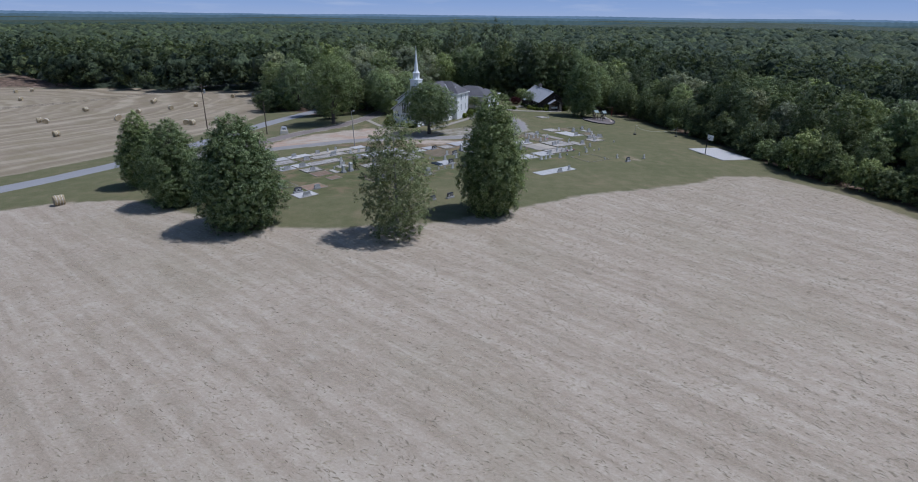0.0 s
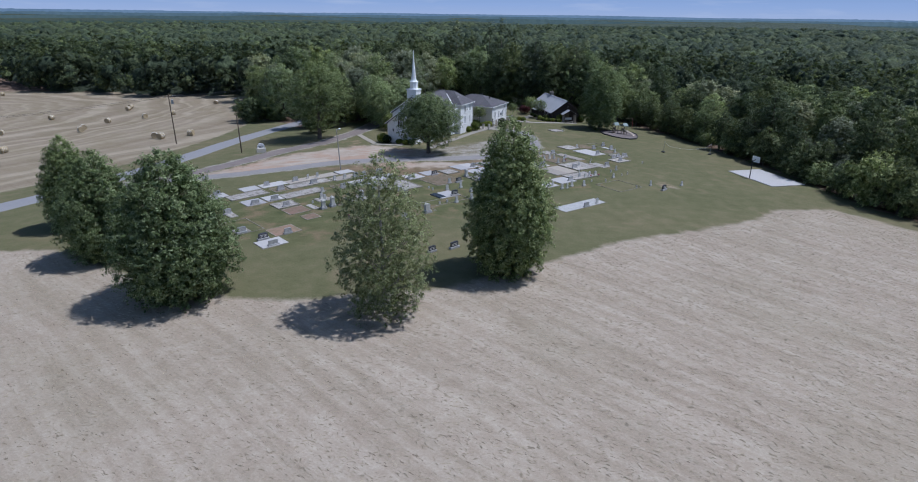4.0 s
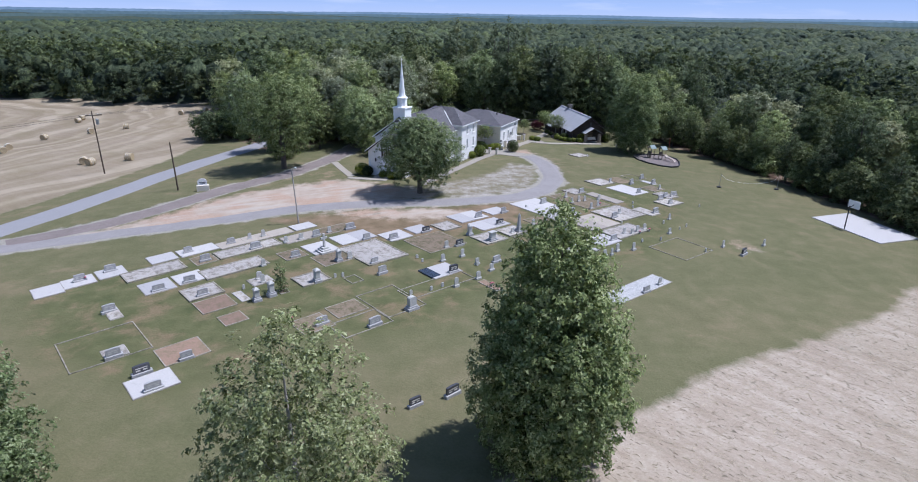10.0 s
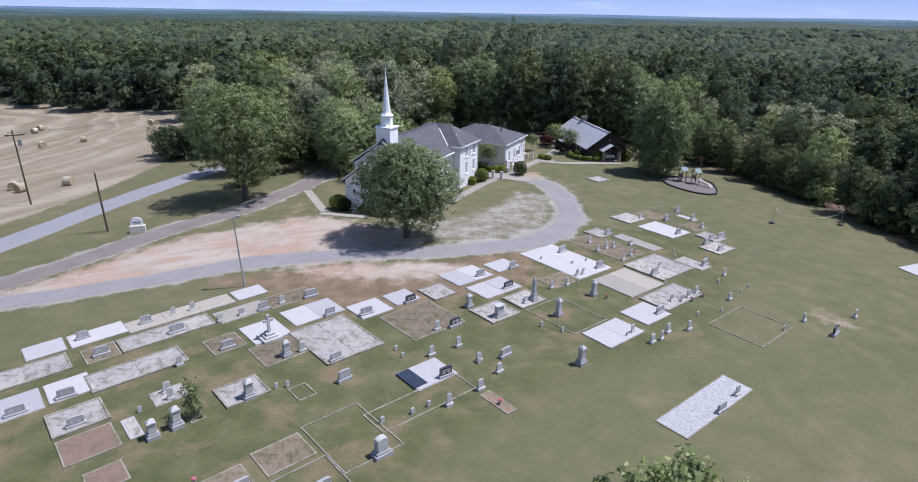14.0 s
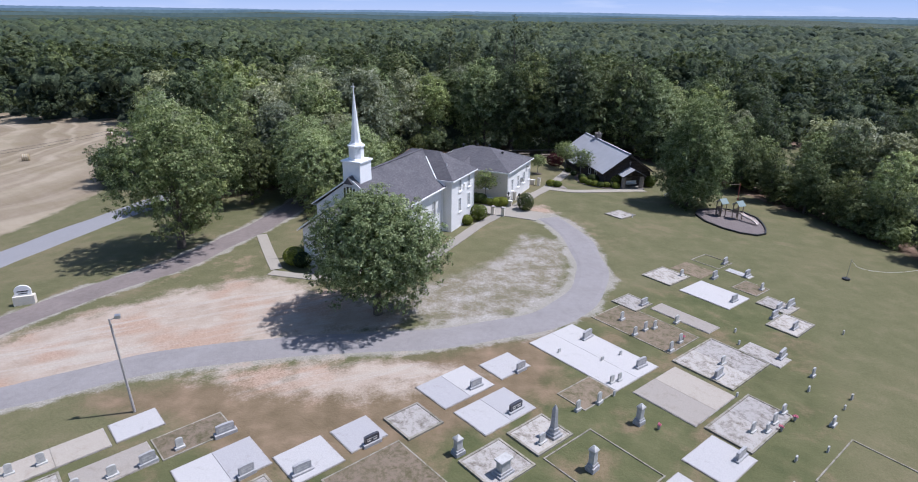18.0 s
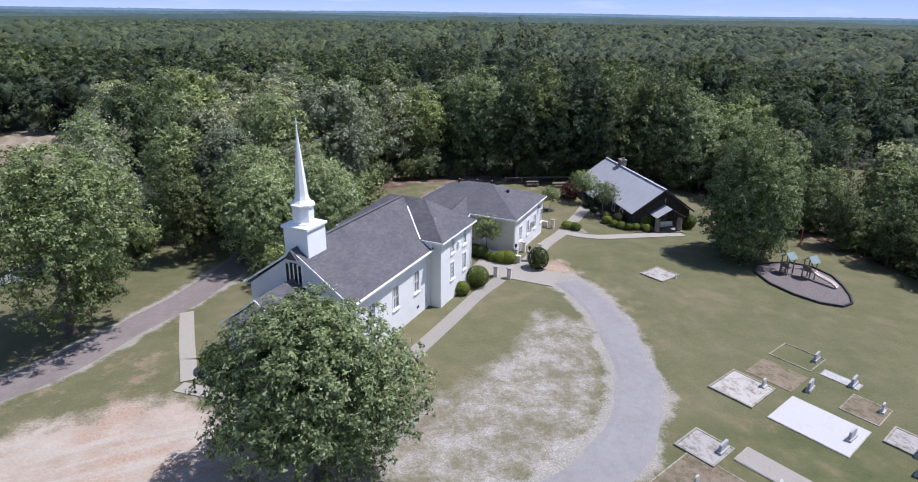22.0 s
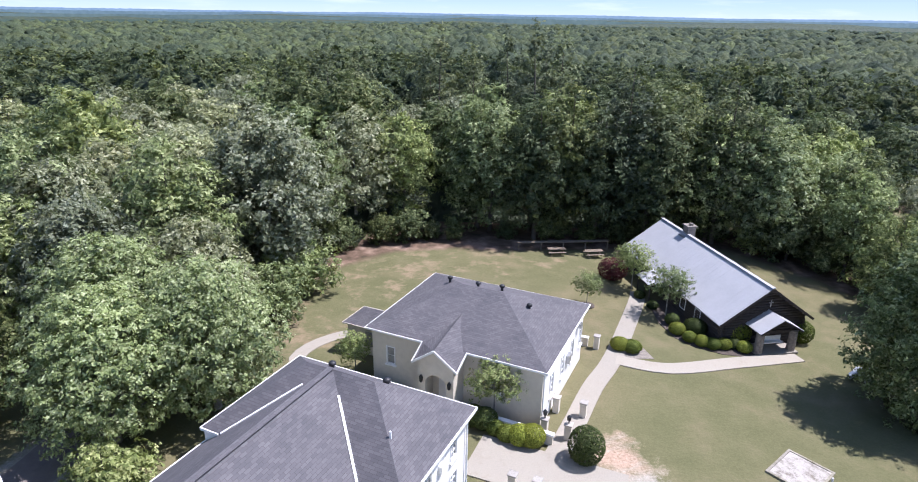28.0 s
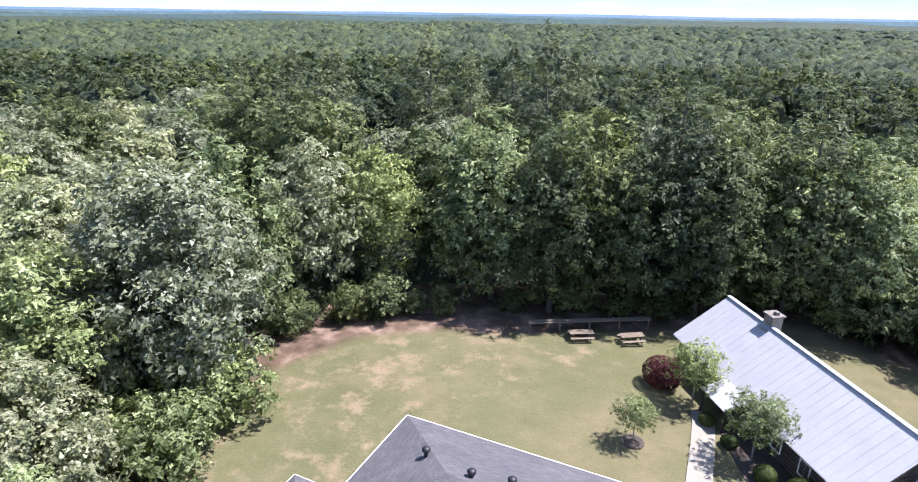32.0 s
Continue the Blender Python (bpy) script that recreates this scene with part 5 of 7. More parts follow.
window(church, "x", 8.2, -1.9, -0.9, 1.4, 3.1, 1, 2, 2)
roof_plane("porch_roof_slope", [(-3.55, 1.4, 3.55), (0.38, 1.4, 3.55), (0.38, 4.97, 6.2), (-3.55, 4.97, 6.2)], church, M["shingle"])
roof_plane("porch_roof_slope", [(-3.55, 8.55, 3.55), (0.38, 8.55, 3.55), (0.38, 4.97, 6.2), (-3.55, 4.97, 6.2)], church, M["shingle"])
part("fascia", beams([((-3.58, 1.36, 3.48), (0.4, 1.36, 3.48)), ((-3.58, 8.59, 3.48), (0.4, 8.59, 3.48)), ((-3.6, 1.36, 3.46), (-3.6, 4.97, 6.12)), ((-3.6, 8.59, 3.46), (-3.6, 4.97, 6.12))], 0.06, 0.13), M["trim"], church)
# Black strips stand in for the gable's shadow on the porch roof.
part("gable_shadow_strip", beams([((0.36, 1.4, 3.6), (0.36, 4.97, 6.26)), ((0.36, 8.55, 3.6), (0.36, 4.97, 6.26))], 0.1, 0.06), M["black"], church)
pw = part("porch_window", boxes(*[(-3.27, -3.2, 4.24 + k * 0.385, 4.32 + k * 0.385, 2.85, 5.15) for k in range(5)], (-3.27, -3.2, 4.24, 5.87, 2.77, 2.85), (-3.27, -3.2, 4.32, 5.78, 4.1, 4.16), (-3.27, -3.2, 4.24, 5.87, 5.1, 5.18)), M["trim"], church)
for k in range(4):
    for z0, z1 in ((2.86, 4.09), (4.17, 5.09)):
        part("pane", boxes((-3.24, -3.21, 4.33 + k * 0.385, 4.61 + k * 0.385, z0, z1)), M["glass"], pw)
dr = part("front_door", boxes((-3.26, -3.2, 4.2, 5.0, 0.1, 2.3), (-3.26, -3.2, 5.03, 5.83, 0.1, 2.3)), M["trim"], church, "white double front door")
part("handle", boxes((-3.3, -3.26, 4.9, 4.94, 1.1, 1.3), (-3.3, -3.26, 5.09, 5.13, 1.1, 1.3)), M["black"], dr)
for y in (3.3, 6.8):
    part("wall_lantern", lathe(bmesh.new(), [(0.02, 1.95), (0.1, 2.05), (0.13, 2.4), (0.03, 2.55)], 6, cx=-3.33, cy=y), M["black"], church)
part("front_step", boxes((-4.6, -3.2, 3.6, 6.4, -0.8, 0.02), (-5.0, -4.6, 3.6, 6.4, -0.8, -0.14)), M["walk"], church, "concrete front steps")
# steeple
st = part("steeple_base", boxes((0.8, 2.85, 3.78, 5.84, 6.4, 9.75)), M["steeple"], church, "square white steeple base")
part("cap", boxes((0.66, 2.99, 3.64, 5.98, 9.75, 9.95), bevel=0.03), M["steeple"], st)
part("belfry", lathe(bmesh.new(), [(0.88, 9.95), (0.88, 10.05), (0.77, 10.12), (0.77, 11.2), (0.82, 11.24)], 8, math.pi / 8, 1.83, 4.81), M["steeple"], st, "octagonal white belfry drum")
part("panel", boxes((1.1, 1.115, 4.6, 5.02, 10.25, 11.0)), M["trim"], st)
part("panel", boxes((1.62, 2.04, 4.1, 4.115, 10.25, 11.0)), M["trim"], st)
part("collar", lathe(bmesh.new(), [(0.82, 11.22), (0.9, 11.27), (0.9, 11.4), (0.74, 11.47)], 8, math.pi / 8, 1.83, 4.81), M["steeple"], st)
sp = part("spire", lathe(bmesh.new(), [(0.72, 11.48), (0.55, 11.7), (0.47, 12.0), (0.03, 16.75)], 8, math.pi / 8, 1.83, 4.81), M["steeple"], st, "tapered white octagonal spire")
part("cross", boxes((1.805, 1.855, 4.785, 4.835, 16.7, 17.35), (1.81, 1.85, 4.55, 5.07, 17.02, 17.08)), M["steeple"], sp)
part("cricket", poly_prism(bmesh.new(), [(0.0, 4.2, 7.75), (0.0, 4.75, 8.45), (0.0, 5.3, 7.75)], (0.82, 0, 0.1)), M["shingle"], st)

# ---- annex ----
annex = empty("annex", 7.64, 165.79, 0, 65, label="cream stucco annex with grey hip roof and arched porch", category="building")
annex.scale = (1.025, 1.015, 1.0)
ah = [(1.9, 2.7, 0.5, 2.2), (4.3, 5.1, 0.5, 2.2), (6.7, 7.5, 0.5, 2.2), (9.0, 9.7, 0.5, 2.2)]
part("side_wall", wall_boxes(bmesh.new(), "x", 0.3, 0.3, 0.6, 9.9, -2.4, 3.5, ah), M[W], annex, "white painted side wall")
for s0, s1, z0, z1 in ah:
    window(annex, "x", 0.3, s0, s1, z0, z1, -1, 2, 4)
fh = [(10.7, 11.4, 0.95, 2.35), (3.0, 3.7, 0.95, 2.35)]
part("front_wall", wall_boxes(bmesh.new(), "y", 0.3, 0.3, 0.3, 12.5, -2.4, 3.5, fh), M["cream"], annex)
for s0, s1, z0, z1 in fh:
    window(annex, "y", 0.3, s0, s1, z0, z1, -1, 1, 2)
part("side_wall", wall_boxes(bmesh.new(), "x", 12.2, 0.3, 0.6, 9.9, -2.4, 3.5), M["cream"], annex)
part("rear_wall", wall_boxes(bmesh.new(), "y", 9.6, 0.3, 0.6, 12.2, -2.4, 3.5), M["cream"], annex)
e, A = 3.6, 5.7
for pts in ([(0, 0, e), (0, 12.8, e), (5.1, 7.9, A), (5.1, 4.9, A)], [(10.2, 0, e), (10.2, 12.8, e), (5.1, 7.9, A), (5.1, 4.9, A)], [(0, 0, e), (10.2, 0, e), (5.1, 4.9, A)], [(0, 12.8, e), (10.2, 12.8, e), (5.1, 7.9, A)]):
    roof_plane("roof_slope", pts, annex, M["shingle"])
part("fascia", beams([((-0.04, -0.04, e - 0.09), (10.24, -0.04, e - 0.09)), ((-0.04, 12.84, e - 0.09), (10.24, 12.84, e - 0.09)), ((-0.04, -0.04, e - 0.09), (-0.04, 5.3, e - 0.09)),
                       ((-0.04, 8.4, e - 0.09), (-0.04, 12.84, e - 0.09)), ((10.24, -0.04, e - 0.09), (10.24, 12.84, e - 0.09))], 0.06, 0.13), M["trim"], annex)
part("soffit", boxes((0, 10.2, 0, 0.3, e - 0.2, e - 0.16), (0, 0.3, 0.3, 12.5, e - 0.2, e - 0.161)), M["trim"], annex)
part("downspout", tube(bmesh.new(), (0.25, 0.2, -1), (0.25, 0.2, 3.5), 0.05, 0.05, 6), M["trim"], annex)
bm = bmesh.new()
arch = [(5.6, -1.4), (5.6, 2.95), (6.85, 3.85), (8.1, 2.95), (8.1, -1.4), (7.6, -1.4), (7.6, 1.35)]
arch += [(6.85 + 0.75 * math.cos(a), 1.35 + 0.75 * math.sin(a)) for a in [math.pi * k / 10 for k in range(1, 10)]] + [(6.1, 1.35), (6.1, -1.4)]
part("porch_arch", poly_prism(bm, [(-1.2, y, z) for y, z in arch], (0.25, 0, 0)), M["cream"], annex, "cream arched porch front")
part("porch_side_wall", boxes((-0.95, 0.3, 5.6, 5.85, -1.4, 2.9), (-0.95, 0.3, 7.85, 8.1, -1.4, 2.9)), M["cream"], annex)
part("porch_floor", boxes((-1.2, 0.3, 5.85, 7.85, -1.6, -0.65)), M["walk"], annex)
part("porch_door", boxes((0.22, 0.29, 6.35, 7.35, -0.65, 1.5)), M["trim"], annex, "white panelled door")
roof_plane("porch_roof_slope", [(-1.45, 5.3, 2.9), (-1.45, 6.85, 4.05), (2.6, 6.85, 4.68), (0.0, 5.3, 3.6)], annex, M["shingle"], 0.1)
roof_plane("porch_roof_slope", [(-1.45, 8.4, 2.9), (-1.45, 6.85, 4.05), (2.6, 6.85, 4.75), (0.0, 8.4, 3.6)], annex, M["shingle"], 0.1)
part("fascia", beams([((-1.48, 5.27, 2.84), (-1.48, 6.85, 4.0)), ((-1.48, 8.43, 2.84), (-1.48, 6.85, 4.0)), ((-1.45, 5.27, 2.84), (0, 5.27, 3.5)), ((-1.45, 8.43, 2.84), (0, 8.43, 3.5))], 0.06, 0.14), M["trim"], annex)
for y in (5.85, 7.85):
    part("porch_lantern", lathe(bmesh.new(), [(0.02, 1.35), (0.1, 1.45), (0.13, 1.8), (0.03, 1.98)], 6, cx=-1.3, cy=y), M["black"], annex)
part("ramp_wall", boxes((-1.0, -0.8, -0.9, 5.5, -2.0, -0.05)), M["cream"], annex)
part("ramp_cap", boxes((-1.06, -0.74, -0.96, 5.55, -0.05, 0.08)), M["trim"], annex, "white capped ramp wall")
part("air_conditioner", boxes((5.6, 6.2, 0.05, 0.3, 1.0, 1.6)), M["steel"], annex)
part("wall_vent", boxes((8.0, 8.5, 0.0, 0.3, 2.6, 2.9)), M["steel"], annex)
for x, y in ((6.4, 9.6), (5.6, 7.0), (5.9, 5.3)):
    roof_vent(annex, x, y, 5.1 if x > 6 else 5.5)
roof_vent(annex, 5.2, 3.0, 4.85)
side = part("side_entry", boxes((3.1, 5.5, 12.5, 16.6, -2.4, 1.6)), M["cream"], annex, "small cream side entry")
for pts in ([(2.85, 12.3, 1.6), (2.85, 16.85, 1.6), (4.3, 15.5, 2.45), (4.3, 12.3, 2.45)], [(5.75, 12.3, 1.6), (5.75, 16.85, 1.6), (4.3, 15.5, 2.45), (4.3, 12.3, 2.45)], [(2.85, 16.85, 1.6), (5.75, 16.85, 1.6), (4.3, 15.5, 2.45)]):
    roof_plane("entry_roof", pts, side, M["shingle"], 0.08)
part("entry_trim", beams([((2.83, 12.5, 1.55), (2.83, 16.87, 1.55)), ((2.83, 16.87, 1.55), (5.77, 16.87, 1.55)), ((5.77, 12.5, 1.55), (5.77, 16.87, 1.55))], 0.05, 0.1), M["cream"], side)
part("entry_window", boxes((3.06, 3.1, 14.3, 15.0, -0.1, 1.1)), M["glasspale"], side)
part("entry_door", boxes((4.0, 4.9, 16.6, 16.65, -1.6, 0.6)), M["trim"], side)

# ---- cabin ----
cabin = empty("log_cabin", 27.52, 178.81, 0, 101, label="dark log cabin with a pale metal roof and stone porch", category="cabin")
for y, o in ((3.75, 1), (-3.75, -1)):
    for k in range(12):
        z = -2.45 + k * 0.245
        if z < 0.55:
            part("log", tube(bmesh.new(), (0.2, y, z), (17.7, y, z), 0.135, 0.135, 8), M["log"], cabin, smooth=True)
for x in (0.4, 17.4):
    for k in range(24):
        z = -2.35 + k * 0.245
        half = 3.9 if z < 0.7 else 3.75 * (3.35 - z) / 2.65
        if half > 0.3:
            part("log", tube(bmesh.new(), (x, -half, z), (x, half, z), 0.13, 0.13, 8), M["log"], cabin, smooth=True)
part("inner_wall", boxes((0.5, 17.3, -3.68, 3.68, -2.4, 0.45)), M["log"], cabin)
for s in (1, -1):
    rs = part("roof_slope", poly_prism(bmesh.new(), [(-0.15, 0, 3.52), (18.05, 0, 3.52), (18.05, 4.3 * s, 0.55), (-0.15, 4.3 * s, 0.55)], (0, 0, -0.07)), M["metalroof"], cabin, "pale standing-seam metal roof")
    for k in range(31):
        x = k * 0.6
        part("roof_seam", beams([((x, 0.02 * s, 3.535), (x, 4.29 * s, 0.575))], 0.014, 0.005), M["metalroof"], rs)
part("ridge_cap", beams([((-0.16, 0, 3.55), (18.06, 0, 3.55))], 0.32, 0.05), M["metalroof"], cabin)
part("barge_board", beams([((-0.17, 0, 3.42), (-0.17, 4.3, 0.45)), ((-0.17, 0, 3.42), (-0.17, -4.3, 0.45))], 0.05, 0.2), M["log"], cabin)
ch = part("chimney", boxes((12.85, 13.75, -0.75, 0.1, 1.0, 4.25), bevel=0.02), M["stone"], cabin, "fieldstone chimney")
part("chimney_cap", boxes((12.75, 13.85, -0.85, 0.2, 4.25, 4.36), (13.0, 13.3, -0.5, -0.2, 4.36, 4.6)), M["stone"], ch)
part("flashing", boxes((12.8, 13.8, 0.1, 0.5, 3.0, 3.32)), M["steel"], ch)
for v in (1.2, -1.8):
    part("stone_pillar", lathe(bmesh.new(), [(0.4, -2.5), (0.36, -1.5), (0.33, 0.1), (0.36, 0.2)], 8, 0.4, -1.15, v), M["stone"], cabin, "rough fieldstone porch pillar")
for s in (1, -1):
    pr = part("porch_roof_slope", poly_prism(bmesh.new(), [(-1.7, -0.3, 1.45), (0.5, -0.3, 1.45), (0.5, -0.3 + 1.95 * s, 0.35), (-1.7, -0.3 + 1.95 * s, 0.35)], (0, 0, -0.06)), M["metalroof"], cabin, "pale metal porch roof")
    part("porch_rafter", beams([((-1.66, -0.3, 1.33), (-1.66, -0.3 + 1.9 * s, 0.25))], 0.08, 0.14), M["log"], cabin)
part("porch_beam", beams([((-1.15, 1.5, 0.22), (-1.15, -2.1, 0.22))], 0.16, 0.18), M["log"], cabin)
part("porch_deck", boxes((-1.6, 0.3, -2.2, 1.6, -2.5, -1.62)), M["walk"], cabin)
part("porch_swing", boxes((-0.9, -0.5, -1.2, 0.6, -1.05, -0.98), (-0.54, -0.48, -1.2, 0.6, -0.98, -0.55)), M["trim"], cabin, "pale wooden porch bench")
part("cabin_door", boxes((0.22, 0.3, -0.8, 0.2, -1.6, 0.4)), M["wood"], cabin)
part("gable_cross", boxes((0.2, 0.25, -0.34, -0.26, 1.7, 2.3), (0.2, 0.25, -0.5, -0.1, 2.06, 2.13)), M["steel"], cabin)
aw = part("side_awning", poly_prism(bmesh.new(), [(8.6, 4.0, 0.75), (11.4, 4.0, 0.75), (11.4, 5.9, 0.25), (8.6, 5.9, 0.25)], (0, 0, -0.06)), M["metalroof"], cabin, "pale metal side awning")
for x in (8.8, 11.2):
    part("awning_post", tube(bmesh.new(), (x, 5.7, -2.3), (x, 5.7, 0.25), 0.07, 0.07, 6), M["log"], aw)
for x in (3.2, 5.6):
    window(cabin, "x", 3.86, x, x + 0.9, -1.0, 0.1, 1, 2, 2, "glass", False)


# ---- cemetery ----
PLOT_TURN = 41.0


def flat_patch(bm, cx, cy, turn, x0, x1, y0, y1, h, below=0.1):
    """A slab that follows the ground, h above it; corners in a frame turned about (cx, cy); coordinates kept relative to (cx, cy)."""
    c, s, zc = math.cos(radians(turn)), math.sin(radians(turn)), gz(cx, cy)
    top, low = [], []
    for x, y in ((x0, y0), (x1, y0), (x1, y1), (x0, y1)):
        z = gz(cx + x * c - y * s, cy + x * s + y * c) - zc
        top.append(bm.verts.new((x, y, z + h)))
        low.append(bm.verts.new((x, y, z - below)))
    bm.faces.new(top)
    bm.faces.new(low[::-1])
    for i in range(4):
        j = (i + 1) % 4
        bm.faces.new((low[i], low[j], top[j], top[i]))
    return bm


PLOT_LABELS = {
    "slab": "clean pale concrete slab over a family grave plot", "worn": "weathered grey mottled concrete grave slab", "tan": "tan concrete strip over a row of graves",
    "earth": "bare brown earth grave plot with pale edging", "clay": "reddish clay grave plot with a low edging", "kerb": "grassy family plot inside low concrete kerbs",
    "earthkerb": "brown sparse-grass plot inside concrete kerbs", "gravel": "white gravel bed over graves", "bare": "patch of pale bare earth and thin grass over a grave", "frame": "small white framed child's grave"}


def plot(kind, x, y, w, d, turn=PLOT_TURN):
    w, d = min(w, 9), min(d, 9)
    e = empty("grave_plot", x, y, gz(x, y), turn, label=PLOT_LABELS[kind], category="grave plot", group="grave plots")
    P = lambda x0, x1, y0, y1, h: flat_patch(bmesh.new(), x, y, turn, x0, x1, y0, y1, h)
    a, b, k = w / 2, d / 2, 0.085
    if kind in ("slab", "worn", "tan"):
        n = max(1, round(w / 2.9))
        for i in range(n):
            part("panel", P(-a + i * w / n + 0.012, -a + (i + 1) * w / n - 0.012, -b + 0.05, b - 0.05, 0.09), M[kind], e)
        part("footing", P(-a - 0.04, a + 0.04, -b, b, 0.06), M["worn"], e)
        if kind == "worn" and w > 2:
            for x0, x1, y0, y1 in ((-a - 0.04, a + 0.04, -b - 0.1, -b + 0.04), (-a - 0.04, a + 0.04, b - 0.04, b + 0.1), (-a - 0.14, -a + 0.0, -b - 0.1, b + 0.1), (a, a + 0.14, -b - 0.1, b + 0.1)):
                part("kerbstone", P(x0, x1, y0, y1, 0.13), M["mossy"], e)
    elif kind == "bare":
        part("infill", P(-a, a, -b, b, 0.035), M["earth"], e)
    else:
        fill = {"earth": "earth", "clay": "clay", "earthkerb": "earth", "gravel": "gravelbed", "frame": "worn"}.get(kind)
        if fill:
            part("infill", P(-a + k, a - k, -b + k, b - k, 0.05), M[fill], e)
        km = "mossy" if kind in ("kerb", "earthkerb", "earth", "clay", "gravel") else "slab"
        h = 0.06 if kind != "gravel" else 0.055
        for x0, x1, y0, y1 in ((-a, a, -b, -b + k), (-a, a, b - k, b), (-a, -a + k, -b + k, b - k), (a - k, a, -b + k, b - k)):
            part("kerbstone", P(x0, x1, y0, y1, h), M[km], e)
    return e


for row in (
    [("slab", -38.4, 99.1, 2.4, 2.8), ("slab", -36.7, 101.1, 2.7, 2.6), ("slab", -34.7, 103.2, 2.5, 2.7), ("worn", -30.5, 103.3, 5.3, 2.6), ("slab", -28.5, 99.6, 2.7, 3.0), ("slab", -26.3, 101.6, 2.6, 2.8)],
    [("worn", -23.8, 98.3, 2.9, 2.7), ("clay", -21.7, 95.8, 3.0, 2.8), ("frame", -19.9, 97.3, 0.8, 2.3), ("clay", -19.2, 93.1, 2.0, 2.0), ("kerb", -27.6, 88.8, 5.6, 5.6), ("clay", -21.2, 87.9, 3.3, 3.0)],
    [("slab", -21.5, 83.7, 3.0, 2.6), ("worn", -29.8, 94.3, 1.0, 2.8), ("worn", -26.2, 87.8, 1.6, 1.7), ("slab", -31.3, 106.8, 2.6, 2.5), ("slab", -28.5, 109.0, 3.9, 2.4), ("earth", -26.7, 106.2, 2.3, 2.5)],
    [("tan", -23.4, 112.6, 8.4, 2.2), ("slab", -19.0, 116.5, 2.7, 2.2), ("worn", -23.1, 109.2, 6.6, 2.2), ("tan", -18.4, 112.7, 4.0, 2.3), ("earth", -15.1, 115.5, 4.2, 2.4), ("worn", -22.8, 103.9, 6.0, 2.5)],
    [("earth", -17.9, 107.4, 2.5, 2.6), ("slab", -15.4, 109.3, 2.9, 3.4), ("slab", -12.4, 112.7, 4.5, 3.1), ("earth", -13.5, 106.4, 3.5, 3.2), ("worn", -9.6, 108.2, 4.6, 6.0), ("slab", -7.7, 113.4, 3.0, 2.9)],
    [("slab", -5.2, 115.7, 2.5, 2.5), ("worn", -2.0, 117.0, 2.4, 2.5), ("slab", 0.6, 120.9, 4.4, 3.2), ("slab", 3.2, 118.3, 4.5, 3.0), ("slab", 4.2, 123.7, 2.9, 2.4), ("earthkerb", -3.1, 111.6, 5.2, 4.9)],
    [("worn", 3.0, 113.3, 3.0, 2.8), ("worn", 5.8, 116.0, 2.9, 2.4), ("slab", -2.3, 103.5, 3.4, 2.7), ("kerb", -6.5, 96.7, 4.0, 5.2), ("kerb", -8.5, 92.4, 4.6, 2.8), ("earth", -12.4, 92.2, 2.8, 2.8)],
    [("earth", -10.1, 95.0, 3.0, 2.4), ("kerb", -2.5, 100.3, 7.6, 2.3), ("worn", -19.2, 100.7, 2.0, 1.8), ("worn", -14.5, 101.1, 2.7, 2.4), ("clay", 2.5, 100.4, 0.9, 2.6), ("gravel", 16.6, 101.2, 9.0, 2.3)],
    [("kerb", 9.1, 113.3, 4.4, 5.3), ("kerb", 25.0, 113.2, 6.0, 4.7), ("slab", 11.0, 125.7, 5.2, 8.2), ("earth", 9.6, 120.6, 3.5, 2.4), ("tan", 16.4, 120.9, 5.4, 4.7), ("worn", 20.8, 125.4, 5.7, 4.6)],
    [("worn", 19.7, 118.1, 5.8, 2.9), ("slab", 16.2, 114.3, 3.6, 2.9), ("slab", 12.5, 110.5, 4.6, 2.9), ("worn", 24.9, 127.0, 2.0, 3.3), ("earthkerb", 16.4, 130.6, 4.5, 7.5), ("worn", 16.6, 135.2, 2.4, 2.4)],
    [("tan", 20.5, 132.7, 1.8, 5.6), ("worn", 21.9, 142.0, 3.6, 3.0), ("slab", 25.3, 138.1, 4.1, 5.0), ("kerb", 28.6, 147.1, 3.1, 3.2), ("bare", 25.5, 144.2, 3.2, 3.4), ("gravel", 30.3, 144.0, 1.2, 2.7), ("kerb", -10.5, 101.1, 1.3, 1.7), ("earthkerb", -16.4, 98.3, 0.9, 0.9), ("earthkerb", 29.8, 140.2, 3.0, 2.5)],
    [("worn", 30.6, 136.4, 2.3, 2.8), ("worn", 29.8, 132.5, 3.6, 2.5), ("worn", 22.5, 163.0, 3.0, 2.5)],
):
    for kind, x, y, w, d in row:
        plot(kind, x, y, w, d)
part("grave_pool", flat_patch(bmesh.new(), -3.35, 102.75, PLOT_TURN, -0.55, 0.55, -1.1, 1.1, 0.14), M["pool"]).matrix_world = pose(-3.35, 102.75, gz(-3.35, 102.75), 0, 0, PLOT_TURN)
tagged(bpy.data.objects["grave_pool"], "dark blue tiled grave ledger on a pale slab", "grave ledger")


def rounded_tablet(w, t, z0, z1, arch=0.0, n=8):
    """An upright stone with a curved top."""
    pts = [(-w / 2, 0, z0), (w / 2, 0, z0)] + [(w / 2 * math.cos(a), 0, z1 + arch * math.sin(a)) for a in [math.pi * k / n for k in range(n + 1)]]
    bm = bmesh.new()
    return poly_prism(bm, [(x, -t / 2, z) for x, _, z in pts], (0, t, 0))


